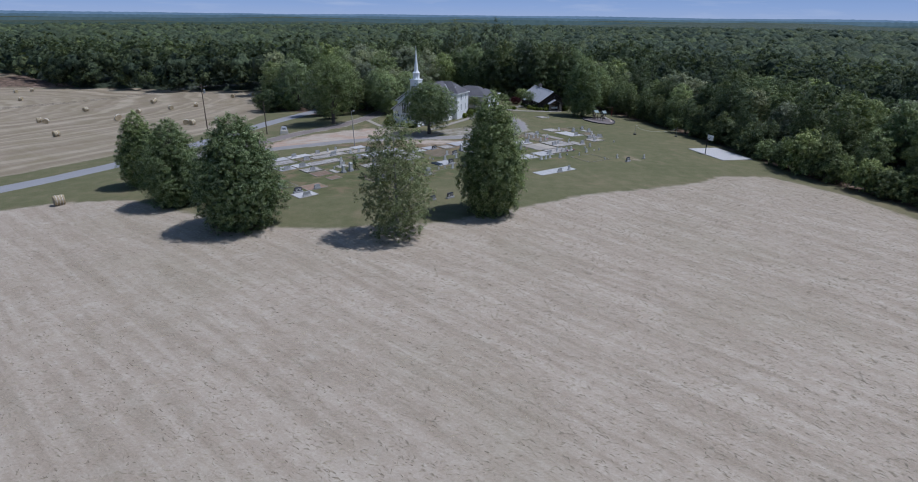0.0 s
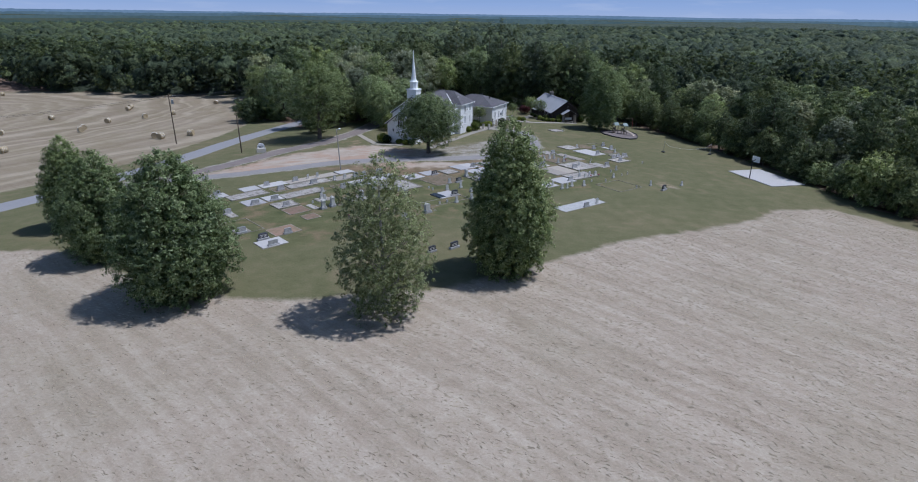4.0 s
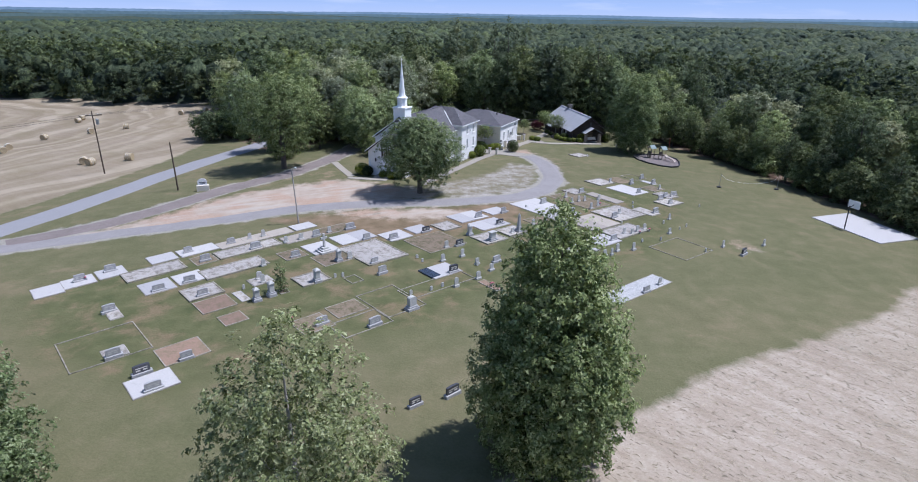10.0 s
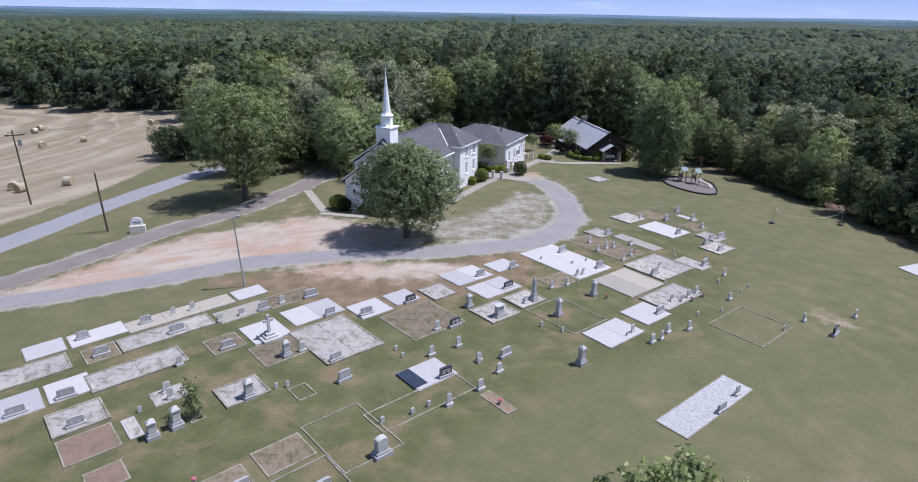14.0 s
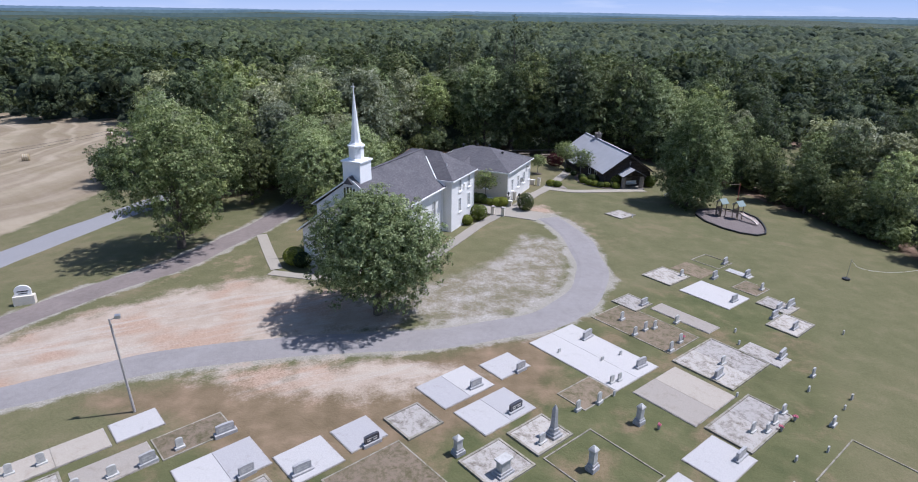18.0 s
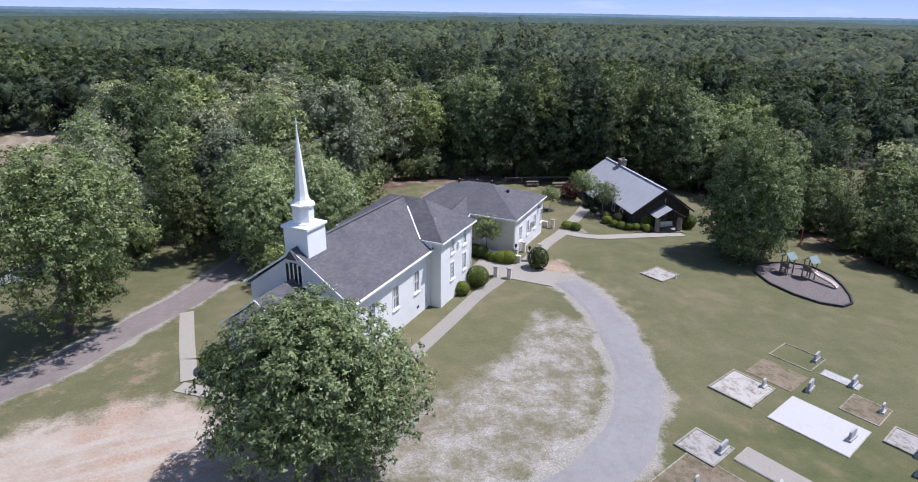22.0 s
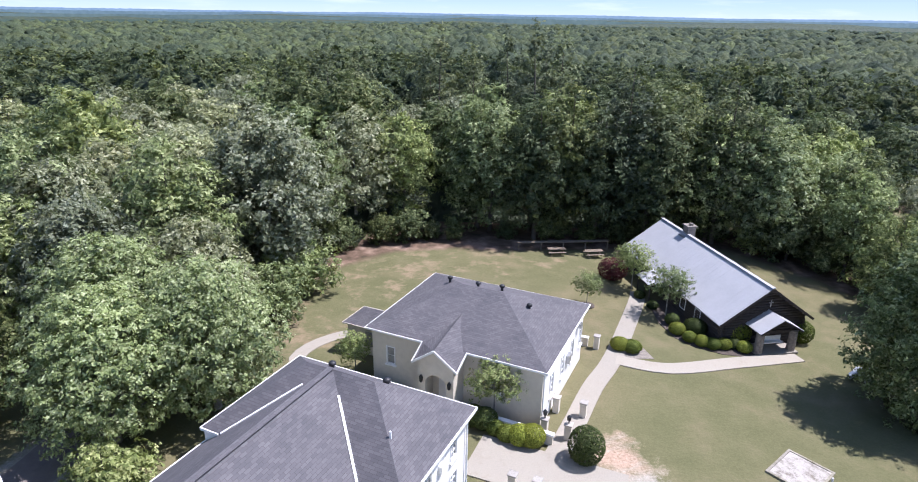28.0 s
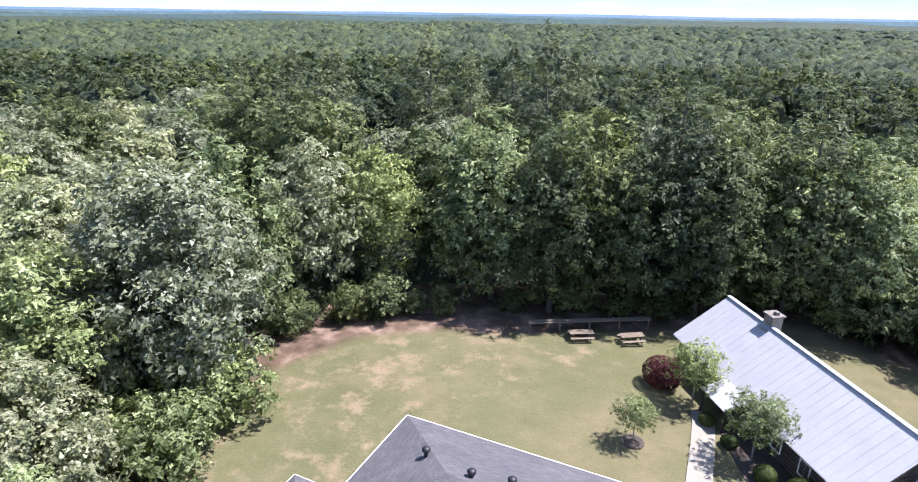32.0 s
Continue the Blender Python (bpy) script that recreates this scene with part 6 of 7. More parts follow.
def stone_kind(name, label, build):
    e = empty(name, 0, 0, -480, label=label, category="gravestone", group="gravestones")
    build(e)
    return [e, False]


def wide(material, w):
    def build(e):
        part("base", boxes((-w / 2 - 0.15, w / 2 + 0.15, -0.22, 0.22, -0.15, 0.16), bevel=0.02), M["granite"], e)
        part("die", rounded_tablet(w, 0.2, 0.16, 0.72, 0.08), M[material], e)
        part("inscription", boxes((-w * 0.36, w * 0.36, -0.106, -0.1, 0.5, 0.58), (-w * 0.34, -w * 0.08, -0.106, -0.1, 0.3, 0.42), (w * 0.08, w * 0.34, -0.106, -0.1, 0.3, 0.42)), M["marble"], e)
    return build


def single(e):
    part("base", boxes((-0.36, 0.36, -0.18, 0.18, -0.12, 0.12), bevel=0.015), M["marble"], e)
    part("tablet", rounded_tablet(0.52, 0.13, 0.12, 0.72, 0.14), M["marble"], e)


def monument(e):
    part("base", boxes((-0.42, 0.42, -0.36, 0.36, -0.15, 0.22), (-0.34, 0.34, -0.28, 0.28, 0.22, 0.4), bevel=0.02), M["granite"], e)
    part("shaft", boxes((-0.26, 0.26, -0.22, 0.22, 0.4, 1.25), bevel=0.02), M["marble"], e)
    part("cap", lathe(bmesh.new(), [(0.4, 1.25), (0.42, 1.34), (0.3, 1.46), (0.06, 1.62)], 4, math.pi / 4), M["marble"], e)


def footstone(e):
    part("marker", rounded_tablet(0.3, 0.12, -0.1, 0.32, 0.06), M["marble"], e)


STONES = {"d": stone_kind("wide_headstone", "wide grey granite double headstone on a base", wide("granite", 1.15)), "D": stone_kind("dark_headstone", "wide polished dark granite headstone", wide("darkstone", 1.2)),
          "s": stone_kind("headstone", "small round-topped weathered marble headstone", single), "m": stone_kind("grave_monument", "square stone grave monument with a pyramid cap", monument),
          "p": stone_kind("footstone", "small weathered marble footstone", footstone)}
rs = random.Random(8)


def stone(k, x, y):
    if k == "d" and rs.random() < 0.14:
        k = "D"
    m = pose(x, y, gz(x, y) + 0.1, rs.uniform(-1.5, 1.5), rs.uniform(-1.5, 1.5), PLOT_TURN + rs.uniform(-4, 4))
    e, used = STONES[k]
    if used:
        ob = copy_thing(e, m)
    else:
        e.matrix_world, STONES[k][1], ob = m, True, e
    f = rs.uniform(0.7, 0.95)
    ob.scale = (f, f, rs.uniform(0.72, 0.98))


for row in (
    [(-29.2, 108.3, "d"), (-26.4, 105.8, "d"), (-25.5, 110.8, "d"), (-23.9, 112.2, "s"), (-22.6, 113.0, "s"), (-22.3, 109.2, "d"), (-19.5, 111.0, "s"), (-18.1, 112.0, "s"), (-16.6, 113.0, "d"), (-15.4, 114.3, "s"), (-13.2, 115.6, "d")],
    [(-17.4, 106.7, "d"), (-10.8, 112.1, "d"), (-7.8, 112.3, "d"), (-4.3, 114.8, "d"), (-12.7, 105.6, "m"), (-11.7, 106.3, "s"), (-9.0, 105.1, "d"), (-7.9, 102.5, "d"), (-4.8, 106.7, "p"), (-4.2, 105.7, "p"), (-2.1, 106.0, "s"), (-1.8, 109.9, "s")],
    [(-0.4, 110.6, "d"), (0.8, 114.1, "m"), (2.0, 120.8, "d"), (4.5, 118.3, "d"), (5.3, 123.1, "d"), (5.8, 115.2, "s"), (8.4, 113.1, "m"), (6.7, 111.1, "p"), (8.3, 110.3, "p"), (8.9, 105.5, "m"), (3.4, 106.2, "d"), (2.8, 104.0, "s"), (1.4, 105.4, "s")],
    [(1.4, 101.8, "s"), (-0.7, 99.9, "s"), (-2.0, 99.8, "p"), (-3.0, 99.0, "p"), (-4.8, 98.0, "p"), (-1.0, 103.2, "d"), (-7.3, 92.1, "d"), (-11.6, 92.1, "d"), (-23.4, 97.5, "d"), (-25.8, 100.5, "d"), (-27.9, 98.7, "d"), (-18.2, 96.4, "m")],
    [(-17.2, 97.4, "m"), (-20.2, 98.9, "p"), (-20.0, 104.3, "s"), (-18.8, 100.2, "s"), (-19.4, 101.0, "s"), (-13.8, 100.4, "m"), (-12.3, 101.5, "p"), (-11.6, 101.7, "p"), (12.3, 117.5, "m"), (8.6, 118.6, "s"), (10.2, 119.5, "s"), (12.2, 122.2, "s")],
    [(13.2, 125.8, "p"), (14.3, 124.2, "d"), (17.6, 134.9, "d"), (17.4, 126.8, "s"), (18.6, 128.2, "s"), (17.2, 130.4, "s"), (19.7, 123.3, "d"), (20.8, 125.2, "s"), (17.5, 114.5, "d"), (19.4, 117.1, "s"), (20.4, 117.2, "s"), (21.3, 118.1, "s")],
    [(22.5, 119.3, "s"), (14.1, 110.7, "s"), (13.5, 110.1, "p"), (15.3, 109.2, "s"), (16.2, 109.8, "s"), (17.1, 111.0, "s"), (19.1, 111.7, "s"), (20.9, 114.6, "p"), (27.2, 124.2, "s"), (25.3, 118.3, "s"), (23.4, 115.6, "p"), (27.7, 112.8, "p")],
    [(30.5, 114.8, "s"), (32.0, 112.6, "d"), (36.1, 116.4, "s"), (17.3, 100.5, "d"), (19.2, 102.5, "s"), (26.6, 136.7, "d"), (29.9, 146.7, "d"), (30.8, 143.3, "d"), (26.1, 126.7, "d"), (30.3, 135.6, "d"), (32.0, 136.7, "d"), (29.8, 131.8, "d")],
    [(-36.6, 101.2, "d"), (-34.9, 103.5, "d"), (-21.0, 82.9, "d"), (-22.7, 84.8, "d"), (-20.4, 86.8, "d"), (-25.9, 87.1, "d"), (-30.2, 94.5, "d"), (-0.9, 82.7, "D"), (-3.3, 81.4, "D"), (-0.1, 107.4, "s"), (1.4, 105.1, "p"), (11.6, 121.9, "s"), (23.9, 162.2, "p")],
    [(14.8, 131.7, "s"), (16.3, 130.0, "s"), (15.2, 129.1, "s"), (19.5, 131.7, "s"), (27.0, 142.3, "d"), (30.8, 140.0, "s"), (23.6, 142.3, "s"), (31.3, 135.9, "s"), (29.0, 133.8, "d"), (11.1, 128.2, "d"), (8.5, 125.8, "p"), (11.4, 120.4, "p")],
    [(20.1, 121.0, "p"), (11.6, 124.9, "p"), (24.1, 130.6, "p"), (23.5, 128.5, "p"), (33.9, 131.5, "p"), (25.8, 122.2, "p"), (28.5, 121.5, "p"), (27.2, 120.2, "p")],
):
    for x, y, k in row:
        stone(k, x, y)


def obelisk(x, y, h, material, label):
    e = empty("obelisk", x, y, gz(x, y) + 0.1, PLOT_TURN, label=label, category="grave monument")
    part("plinth", boxes((-0.4, 0.4, -0.4, 0.4, -0.15, 0.16), (-0.3, 0.3, -0.3, 0.3, 0.16, 0.34), (-0.22, 0.22, -0.22, 0.22, 0.34, 0.6), bevel=0.02), M[material], e)
    part("shaft", lathe(bmesh.new(), [(0.24, 0.6), (0.17, h - 0.3), (0.02, h)], 4, math.pi / 4), M[material], e)


def cross_monument(x, y, label):
    e = empty("cross_monument", x, y, gz(x, y) + 0.1, PLOT_TURN, label=label, category="grave monument")
    for h, r in ((0.14, 0.75), (0.3, 0.52), (0.48, 0.34)):
        part("plinth_step", boxes((-r, r, -r, r, h - 0.2, h), bevel=0.02), M["marble"], e)
    part("cross", boxes((-0.11, 0.11, -0.09, 0.09, 0.48, 1.95), (-0.4, 0.4, -0.085, 0.085, 1.35, 1.58), bevel=0.015), M["marble"], e)


cross_monument(-14.7, 108.2, "white marble cross on a stepped plinth")
obelisk(6.6, 115.9, 2.2, "granite", "slender grey granite obelisk")


def big_monument(x, y, label, roofed):
    e = empty("family_monument", x, y, gz(x, y) + 0.05, PLOT_TURN, label=label, category="grave monument")
    part("base", boxes((-0.8, 0.8, -0.5, 0.5, -0.15, 0.25), (-0.65, 0.65, -0.4, 0.4, 0.25, 0.45), bevel=0.02), M["granite"], e)
    part("body", boxes((-0.5, 0.5, -0.3, 0.3, 0.45, 1.35), bevel=0.03), M["marble"], e)
    part("top", boxes((-0.65, 0.65, -0.42, 0.42, 1.35, 1.5), bevel=0.03) if roofed else rounded_tablet(1.0, 0.6, 1.35, 1.4, 0.25), M["marble"], e)
    e.scale = (0.72, 0.72, 0.72)


big_monument(3.3, 112.5, "pale granite family monument with a flat cap", True)
big_monument(-4.5, 95.1, "tall rounded marble family monument", False)
for x, y in ((-20.6, 87.3), (22.9, 118.6), (21.4, 117.4), (19.0, 128.7), (-14.2, 92.6), (2.6, 100.2), (13.4, 117.0), (-36.2, 101.5)):
    bm = bmesh.new()
    rf = random.Random(int(x * 7))
    for k in range(14):
        a, r = rf.uniform(0, 6.28), rf.uniform(0, 0.16)
        lathe(bm, [(0.02, 0.2), (0.07, 0.26), (0.02, 0.32)], 5, a, r * math.cos(a), r * math.sin(a))
    e = empty("flower_vase", x, y, gz(x, y) + 0.12, 0, label="small vase of faded pink flowers on a grave", category="flowers")
    part("vase", lathe(bmesh.new(), [(0.07, -0.1), (0.1, 0.1), (0.12, 0.2)], 8), M["granite"], e)
    part("blossom", bm, M["flower"], e)


# ---- shrubs and small trees ----
def shrub(name, x, y, r, h, material, label, n=900, size=0.09, box_like=False):
    e = empty(name, x, y, gz(x, y), random.Random(int(x * 31 + y)).uniform(0, 360), label=label, category="shrub")
    rng = np.random.default_rng(int(abs(x) * 100 + y))
    lob = [(0, 0, h * 0.5, r * 0.96, h / (2 * r))]
    cards = card_set(rng, lob, n * 4, size, 0.25, 0.98, clump=size * 0.8, out=1.2, each=4, loose=0.3, fuzz=0.25)
    link("foliage", crown_mesh("foliage", cards, cores(rng, lob, 2, 0.74)), M[material], e)
    stem = bmesh.new()
    for k in range(3):
        tube(stem, (0.06 * k - 0.06, 0, -0.1), (0.2 * k - 0.2, 0.1 * k, h * 0.5), 0.03, 0.015, 5, False)
    part("stem", stem, M["bark"], e)
    return e


for x, y, r, h, m, lab in (
    (3.4, 158.3, 1.05, 2.0, "bush", "large clipped round green bush by the church wall"), (1.9, 156.3, 0.68, 1.2, "bush", "small clipped round bush by the church wall"),
    (9.8, 163.2, 1.05, 2.3, "bushdark", "tall egg-shaped clipped dark bush"), (4.6, 165.6, 0.55, 0.9, "bush", "low clipped yellow-green bush"), (5.3, 165.0, 0.6, 0.95, "bush", "low clipped yellow-green bush"),
    (6.1, 164.7, 0.75, 1.2, "bush", "clipped yellow-green bush at the annex ramp"), (6.8, 164.6, 0.8, 1.3, "bush", "clipped yellow-green bush at the annex ramp"), (4.0, 166.2, 0.8, 1.3, "bushdark", "dark bush below the ramp wall"),
    (3.2, 166.5, 0.8, 1.3, "bushdark", "dark bush below the ramp wall"), (-7.5, 172.0, 0.6, 0.9, "bush", "low yellow-green clipped bush by the annex"), (-6.5, 171.5, 0.6, 0.9, "bush", "low yellow-green clipped bush by the annex"),
    (-5.5, 170.9, 0.6, 0.9, "bush", "low yellow-green clipped bush by the annex"), (-4.1, 170.1, 0.7, 1.0, "bush", "low yellow-green clipped bush by the annex"), (-3.2, 169.6, 0.7, 1.0, "bush", "low yellow-green clipped bush by the annex"), (-2.2, 169.2, 0.75, 1.0, "bush", "low yellow-green clipped bush by the annex"),
    (-15.8, 142.9, 1.15, 1.8, "bush", "large clipped bush at the church front"), (-14.9, 142.2, 0.9, 1.5, "bushdark", "clipped bush at the church front"), (-12.2, 140.6, 0.7, 1.0, "bush", "low bush by the porch"),
    (-10.9, 139.9, 0.7, 1.0, "bush", "low bush by the porch"), (-9.8, 139.6, 0.7, 1.0, "bushdark", "low bush by the porch"), (15.2, 177.0, 0.75, 0.95, "bush", "low round bush in the walk bed"), (16.1, 176.7, 0.75, 0.9, "bush", "low round bush in the walk bed"),
    (20.9, 180.2, 0.7, 0.95, "bush", "low bush before the cabin"), (21.5, 178.9, 0.55, 0.85, "bush", "low clipped bush before the cabin"), (22.3, 178.3, 0.6, 0.85, "bush", "low clipped bush before the cabin"),
    (23.1, 177.9, 0.6, 0.85, "bush", "low clipped bush before the cabin"), (24.0, 178.0, 0.6, 0.85, "bush", "low clipped bush before the cabin"), (24.9, 178.2, 0.55, 0.8, "bushdark", "low clipped bush before the cabin"),
    (25.5, 177.6, 0.6, 0.9, "bush", "low clipped bush before the cabin"), (21.0, 181.9, 0.6, 1.0, "bushdark", "dark bush along the cabin wall"), (22.4, 180.2, 0.95, 1.4, "bushdark", "dark feathery bush at the cabin corner"),
    (25.6, 179.3, 1.05, 2.0, "bush", "large round yellow-green bush by the cabin porch"), (31.4, 180.0, 0.95, 1.9, "bush", "large round bush beyond the cabin porch"), (18.0, 191.8, 1.45, 2.2, "bushred", "large round purple-red bush by the cabin"),
    (19.6, 187.2, 0.5, 0.8, "bushdark", "small bush by the cabin side door"), (20.2, 185.0, 0.5, 0.7, "bushdark", "small bush along the cabin wall"),
):
    shrub("shrub", x, y, r, h, m, lab, int(800 + 900 * r), 0.06)
tree_kind("myrtle", "crape_myrtle_tree", "small multi-stemmed crape myrtle with light green leaves", M["leafoak"], M["greybark"], 31, 4.6, 2.2, 1.9, 30, 12000, 0.065, 0.06, shell=0.3)
plant("myrtle", 19.4, 189.4, 0, 1.05)
plant("myrtle", 21.0, 183.6, 90, 1.05)
plant("myrtle", 14.1, 185.0, 50, 0.72, "thin young crape myrtle in a mulch ring")
plant("myrtle", 4.6, 167.0, 200, 0.98)
plant("myrtle", -5.2, 172.4, 300, 0.7, "thin dark young crape myrtle by the annex")
tree_kind("cedar", "cedar_sapling", "small dark cedar sapling on a grave plot", M["leaf"], M["bark"], 33, 2.7, 0.5, 0.1, 20, 1800, 0.07, 0.04, 0.6, shell=0.5)
plant("cedar", -16.6, 98.4, 0, 1.0, "small dark cedar sapling on a grave plot")


def bed(name, pts, material, label, h=0.05):
    c = Vector((sum(p[0] for p in pts) / len(pts), sum(p[1] for p in pts) / len(pts)))
    bm = bmesh.new()
    hub = bm.verts.new((c.x, c.y, gz(c.x, c.y) + h + 0.03))
    top = [bm.verts.new((x, y, gz(x, y) + h)) for x, y in pts]
    low = [bm.verts.new((x, y, gz(x, y) - 0.1)) for x, y in pts]
    for i in range(len(pts)):
        j = (i + 1) % len(pts)
        bm.faces.new((hub, top[i], top[j]))
        bm.faces.new((top[i], low[i], low[j], top[j]))
    return tagged(part(name, bm, M[material]), label, "flower bed", kind="structure")


bed("mulch_bed", [(20.2, 186.5), (19.9, 182), (20.4, 179.4), (21.6, 177.9), (23.5, 176.9), (26.3, 176.6), (26.4, 178.6), (24.3, 179.6), (22.9, 184), (22.2, 187)], "mulch", "brown mulch bed along the cabin")
bed("mulch_ring", [(14.1 + 0.75 * math.cos(a), 185.0 + 0.75 * math.sin(a)) for a in [k * math.pi / 6 for k in range(12)]], "mulch", "mulch ring round a young tree")
bed("stone_bed", [(14.6, 176.3), (15.4, 178), (17.2, 177.2), (17.6, 175.6), (16, 175.5)], "stone", "pale stone bed beside the walk", 0.03)


# ---- posts, poles, signs ----
def brick_post(x, y, lamp):
    e = empty("brick_post", x, y, gz(x, y), 65, label="square pale brick post" + (" with a black lantern on it" if lamp else " with a flat cap"), category="post", group="brick posts by the walk")
    part("shaft", boxes((-0.2, 0.2, -0.2, 0.2, -0.3, 1.1)), M["cream"], e)
    part("cap", boxes((-0.26, 0.26, -0.26, 0.26, 1.1, 1.2), bevel=0.02), M["worn"], e)
    if lamp:
        part("lantern", lathe(bmesh.new(), [(0.04, 1.2), (0.05, 1.35), (0.12, 1.42), (0.15, 1.68), (0.03, 1.8)], 6), M["black"], e)


for x, y, lamp in ((5.3, 160.6, False), (6.6, 160.2, False), (8.8, 168.1, False), (10.5, 167.6, False), (9.1, 165.2, True), (7.7, 165.7, True), (13.3, 176.9, False)):
    brick_post(x, y, lamp)
e = empty("gate_wall", 12.5, 177.3, gz(12.5, 177.3), 65, label="low cream wall joining a post to the annex", category="wall")
part("wall", boxes((-0.12, 0.12, -0.2, 1.1, -0.3, 0.75)), M["cream"], e)
part("cap", boxes((-0.16, 0.16, -0.24, 1.14, 0.75, 0.82)), M["trim"], e)


def pole(x, y, h, label, lean=(0, 0), arms=False, lamp=False):
    e = empty("utility_pole", x, y, gz(x, y), 25, label=label, category="utility pole")
    part("shaft", tube(bmesh.new(), (0, 0, -0.5), (lean[0], lean[1], h), 0.09 if lamp else 0.13, 0.055 if lamp else 0.085, 8), M["greywood" if lamp else "pole"], e)
    if arms:
        part("crossarm", boxes((-1.2, 1.2, -0.06, 0.06, h - 0.75, h - 0.6)), M["pole"], e)
        for k in (-1.1, -0.6, 0.6, 1.1):
            part("insulator", lathe(bmesh.new(), [(0.03, h - 0.6), (0.06, h - 0.5), (0.03, h - 0.4)], 6, cx=k), M["marble"], e)
        part("transformer", lathe(bmesh.new(), [(0.2, h - 2.2), (0.24, h - 2.15), (0.24, h - 1.35), (0.1, h - 1.25)], 10, cx=0.38), M["steel"], e)
    if lamp:
        part("floodlight", boxes((lean[0] + 0.3, lean[0] + 0.62, -0.14, 0.14, h - 0.05, h + 0.2), bevel=0.03), M["steel"], e)
        part("lamp_arm", tube(bmesh.new(), (lean[0], lean[1], h - 0.1), (lean[0] + 0.5, 0, h + 0.1), 0.03, 0.03, 5), M["steel"], e)
    return e


pole(-61.0, 150.0, 10.6, "tall dark wooden power pole with a crossarm", (-0.2, 0), arms=True)
pole(-42.0, 135.4, 7.2, "plain dark wooden pole beside the road", (-0.2, 0))
pole(-19.8, 117.9, 6.7, "wooden pole with a floodlight by the lot", (-0.35, 0), lamp=True)
zt = gz(-61, 150) + 10.1
for i, (dx, far) in enumerate(((-1.0, (-118, 96)), (1.0, (-118, 96)), (-1.0, (-44, 214)), (1.0, (-44, 214)))):
    bm, prev = bmesh.new(), None
    for k in range(17):
        t = k / 16
        p = Vector((-61 + dx + (far[0] + 61) * t, 150 + (far[1] - 150) * t, zt - 1.6 * 4 * t * (1 - t)))
        if prev is not None:
            tube(bm, prev, p, 0.018, 0.018, 4, False)
        prev = p
    tagged(part("power_line", bm, M["black"]), "thin black overhead power line beside the road", "power line")
e = empty("church_sign", -38.0, 134.7, gz(-38, 134.7), 20, label="white masonry church sign with a curved white top", category="sign")
part("base", boxes((-0.85, 0.85, -0.3, 0.3, -0.3, 0.85), bevel=0.03), M["cream"], e)
part("board", rounded_tablet(1.3, 0.16, 0.85, 1.35, 0.45), M["trim"], e)
part("lettering", boxes((-0.45, 0.45, -0.09, -0.082, 1.2, 1.3), (-0.35, 0.35, -0.09, -0.082, 1.0, 1.08)), M["black"], e)

# ---- basketball court ----
cc = [(49.8, 130.6), (53.4, 120.9), (61.0, 124.3), (57.6, 134.6)]
e = empty("basketball_court", 55.4, 127.6, 0, 0, label="bare white concrete basketball slab in the grass", category="court")
bm = bmesh.new()
vv = [bm.verts.new((x - 55.4, y - 127.6, gz(x, y) + 0.1)) for x, y in cc]
lo = [bm.verts.new((x - 55.4, y - 127.6, gz(x, y) - 0.2)) for x, y in cc]
bm.faces.new(vv)
for i in range(4):
    bm.faces.new((vv[i], lo[i], lo[(i + 1) % 4], vv[(i + 1) % 4]))
part("slab", bm, M["slab"], e)
e = empty("basketball_hoop", 51.8, 126.1, gz(51.8, 126.1), 20, label="basketball hoop on a dark steel pole", category="basketball hoop")
part("pole", tube(bmesh.new(), (0, 0, -0.3), (0, 0, 3.3), 0.08, 0.08, 8), M["black"], e)
part("arm", beams([((0, 0, 3.1), (0.75, 0, 3.4))], 0.08, 0.08), M["black"], e)
part("backboard", boxes((0.75, 0.8, -0.85, 0.85, 2.9, 3.95), bevel=0.01), M["trim"], e)
bm = bmesh.new()
for k in range(12):
    a, b = k * math.pi / 6, (k + 1) * math.pi / 6
    tube(bm, (1.08 + 0.23 * math.cos(a), 0.23 * math.sin(a), 3.05), (1.08 + 0.23 * math.cos(b), 0.23 * math.sin(b), 3.05), 0.015, 0.015, 4, False)
part("rim", bm, M["red"], e)

# ---- net posts ----
for x, y in ((42.0, 144.5), (52.4, 146.2)):
    e = empty("net_post", x, y, gz(x, y), 0, label="thin steel net post standing in an old tyre", category="net post", group="net posts")
    part("post", tube(bmesh.new(), (0, 0, 0), (0.1, 0, 2.3), 0.03, 0.03, 6), M["steel"], e)
    part("tyre", lathe(bmesh.new(), [(0.24, 0.02), (0.36, 0.04), (0.4, 0.12), (0.36, 0.2), (0.24, 0.22)], 14), M["black"], e)
bm = bmesh.new()
prev = None
for k in range(13):
    t = k / 12
    x, y = 42.1 + 10.3 * t, 144.5 + 1.7 * t
    p = Vector((x, y, gz(x, y) + 2.2 - 1.3 * (4 * t * (1 - t)) ** 0.5))
    if prev is not None:
        tube(bm, prev, p, 0.012, 0.012, 4, False)
    prev = p
tagged(part("net_rope", bm, M["trim"]), "slack white rope between two net posts", "rope")
e = empty("bar_post", 43.8, 175.4, gz(43.8, 175.4), 190, label="rusty post with a crossbar at the wood's edge", category="post")
part("post", tube(bmesh.new(), (0, 0, -0.2), (0, 0, 2.6), 0.06, 0.06, 7), M["red"], e)
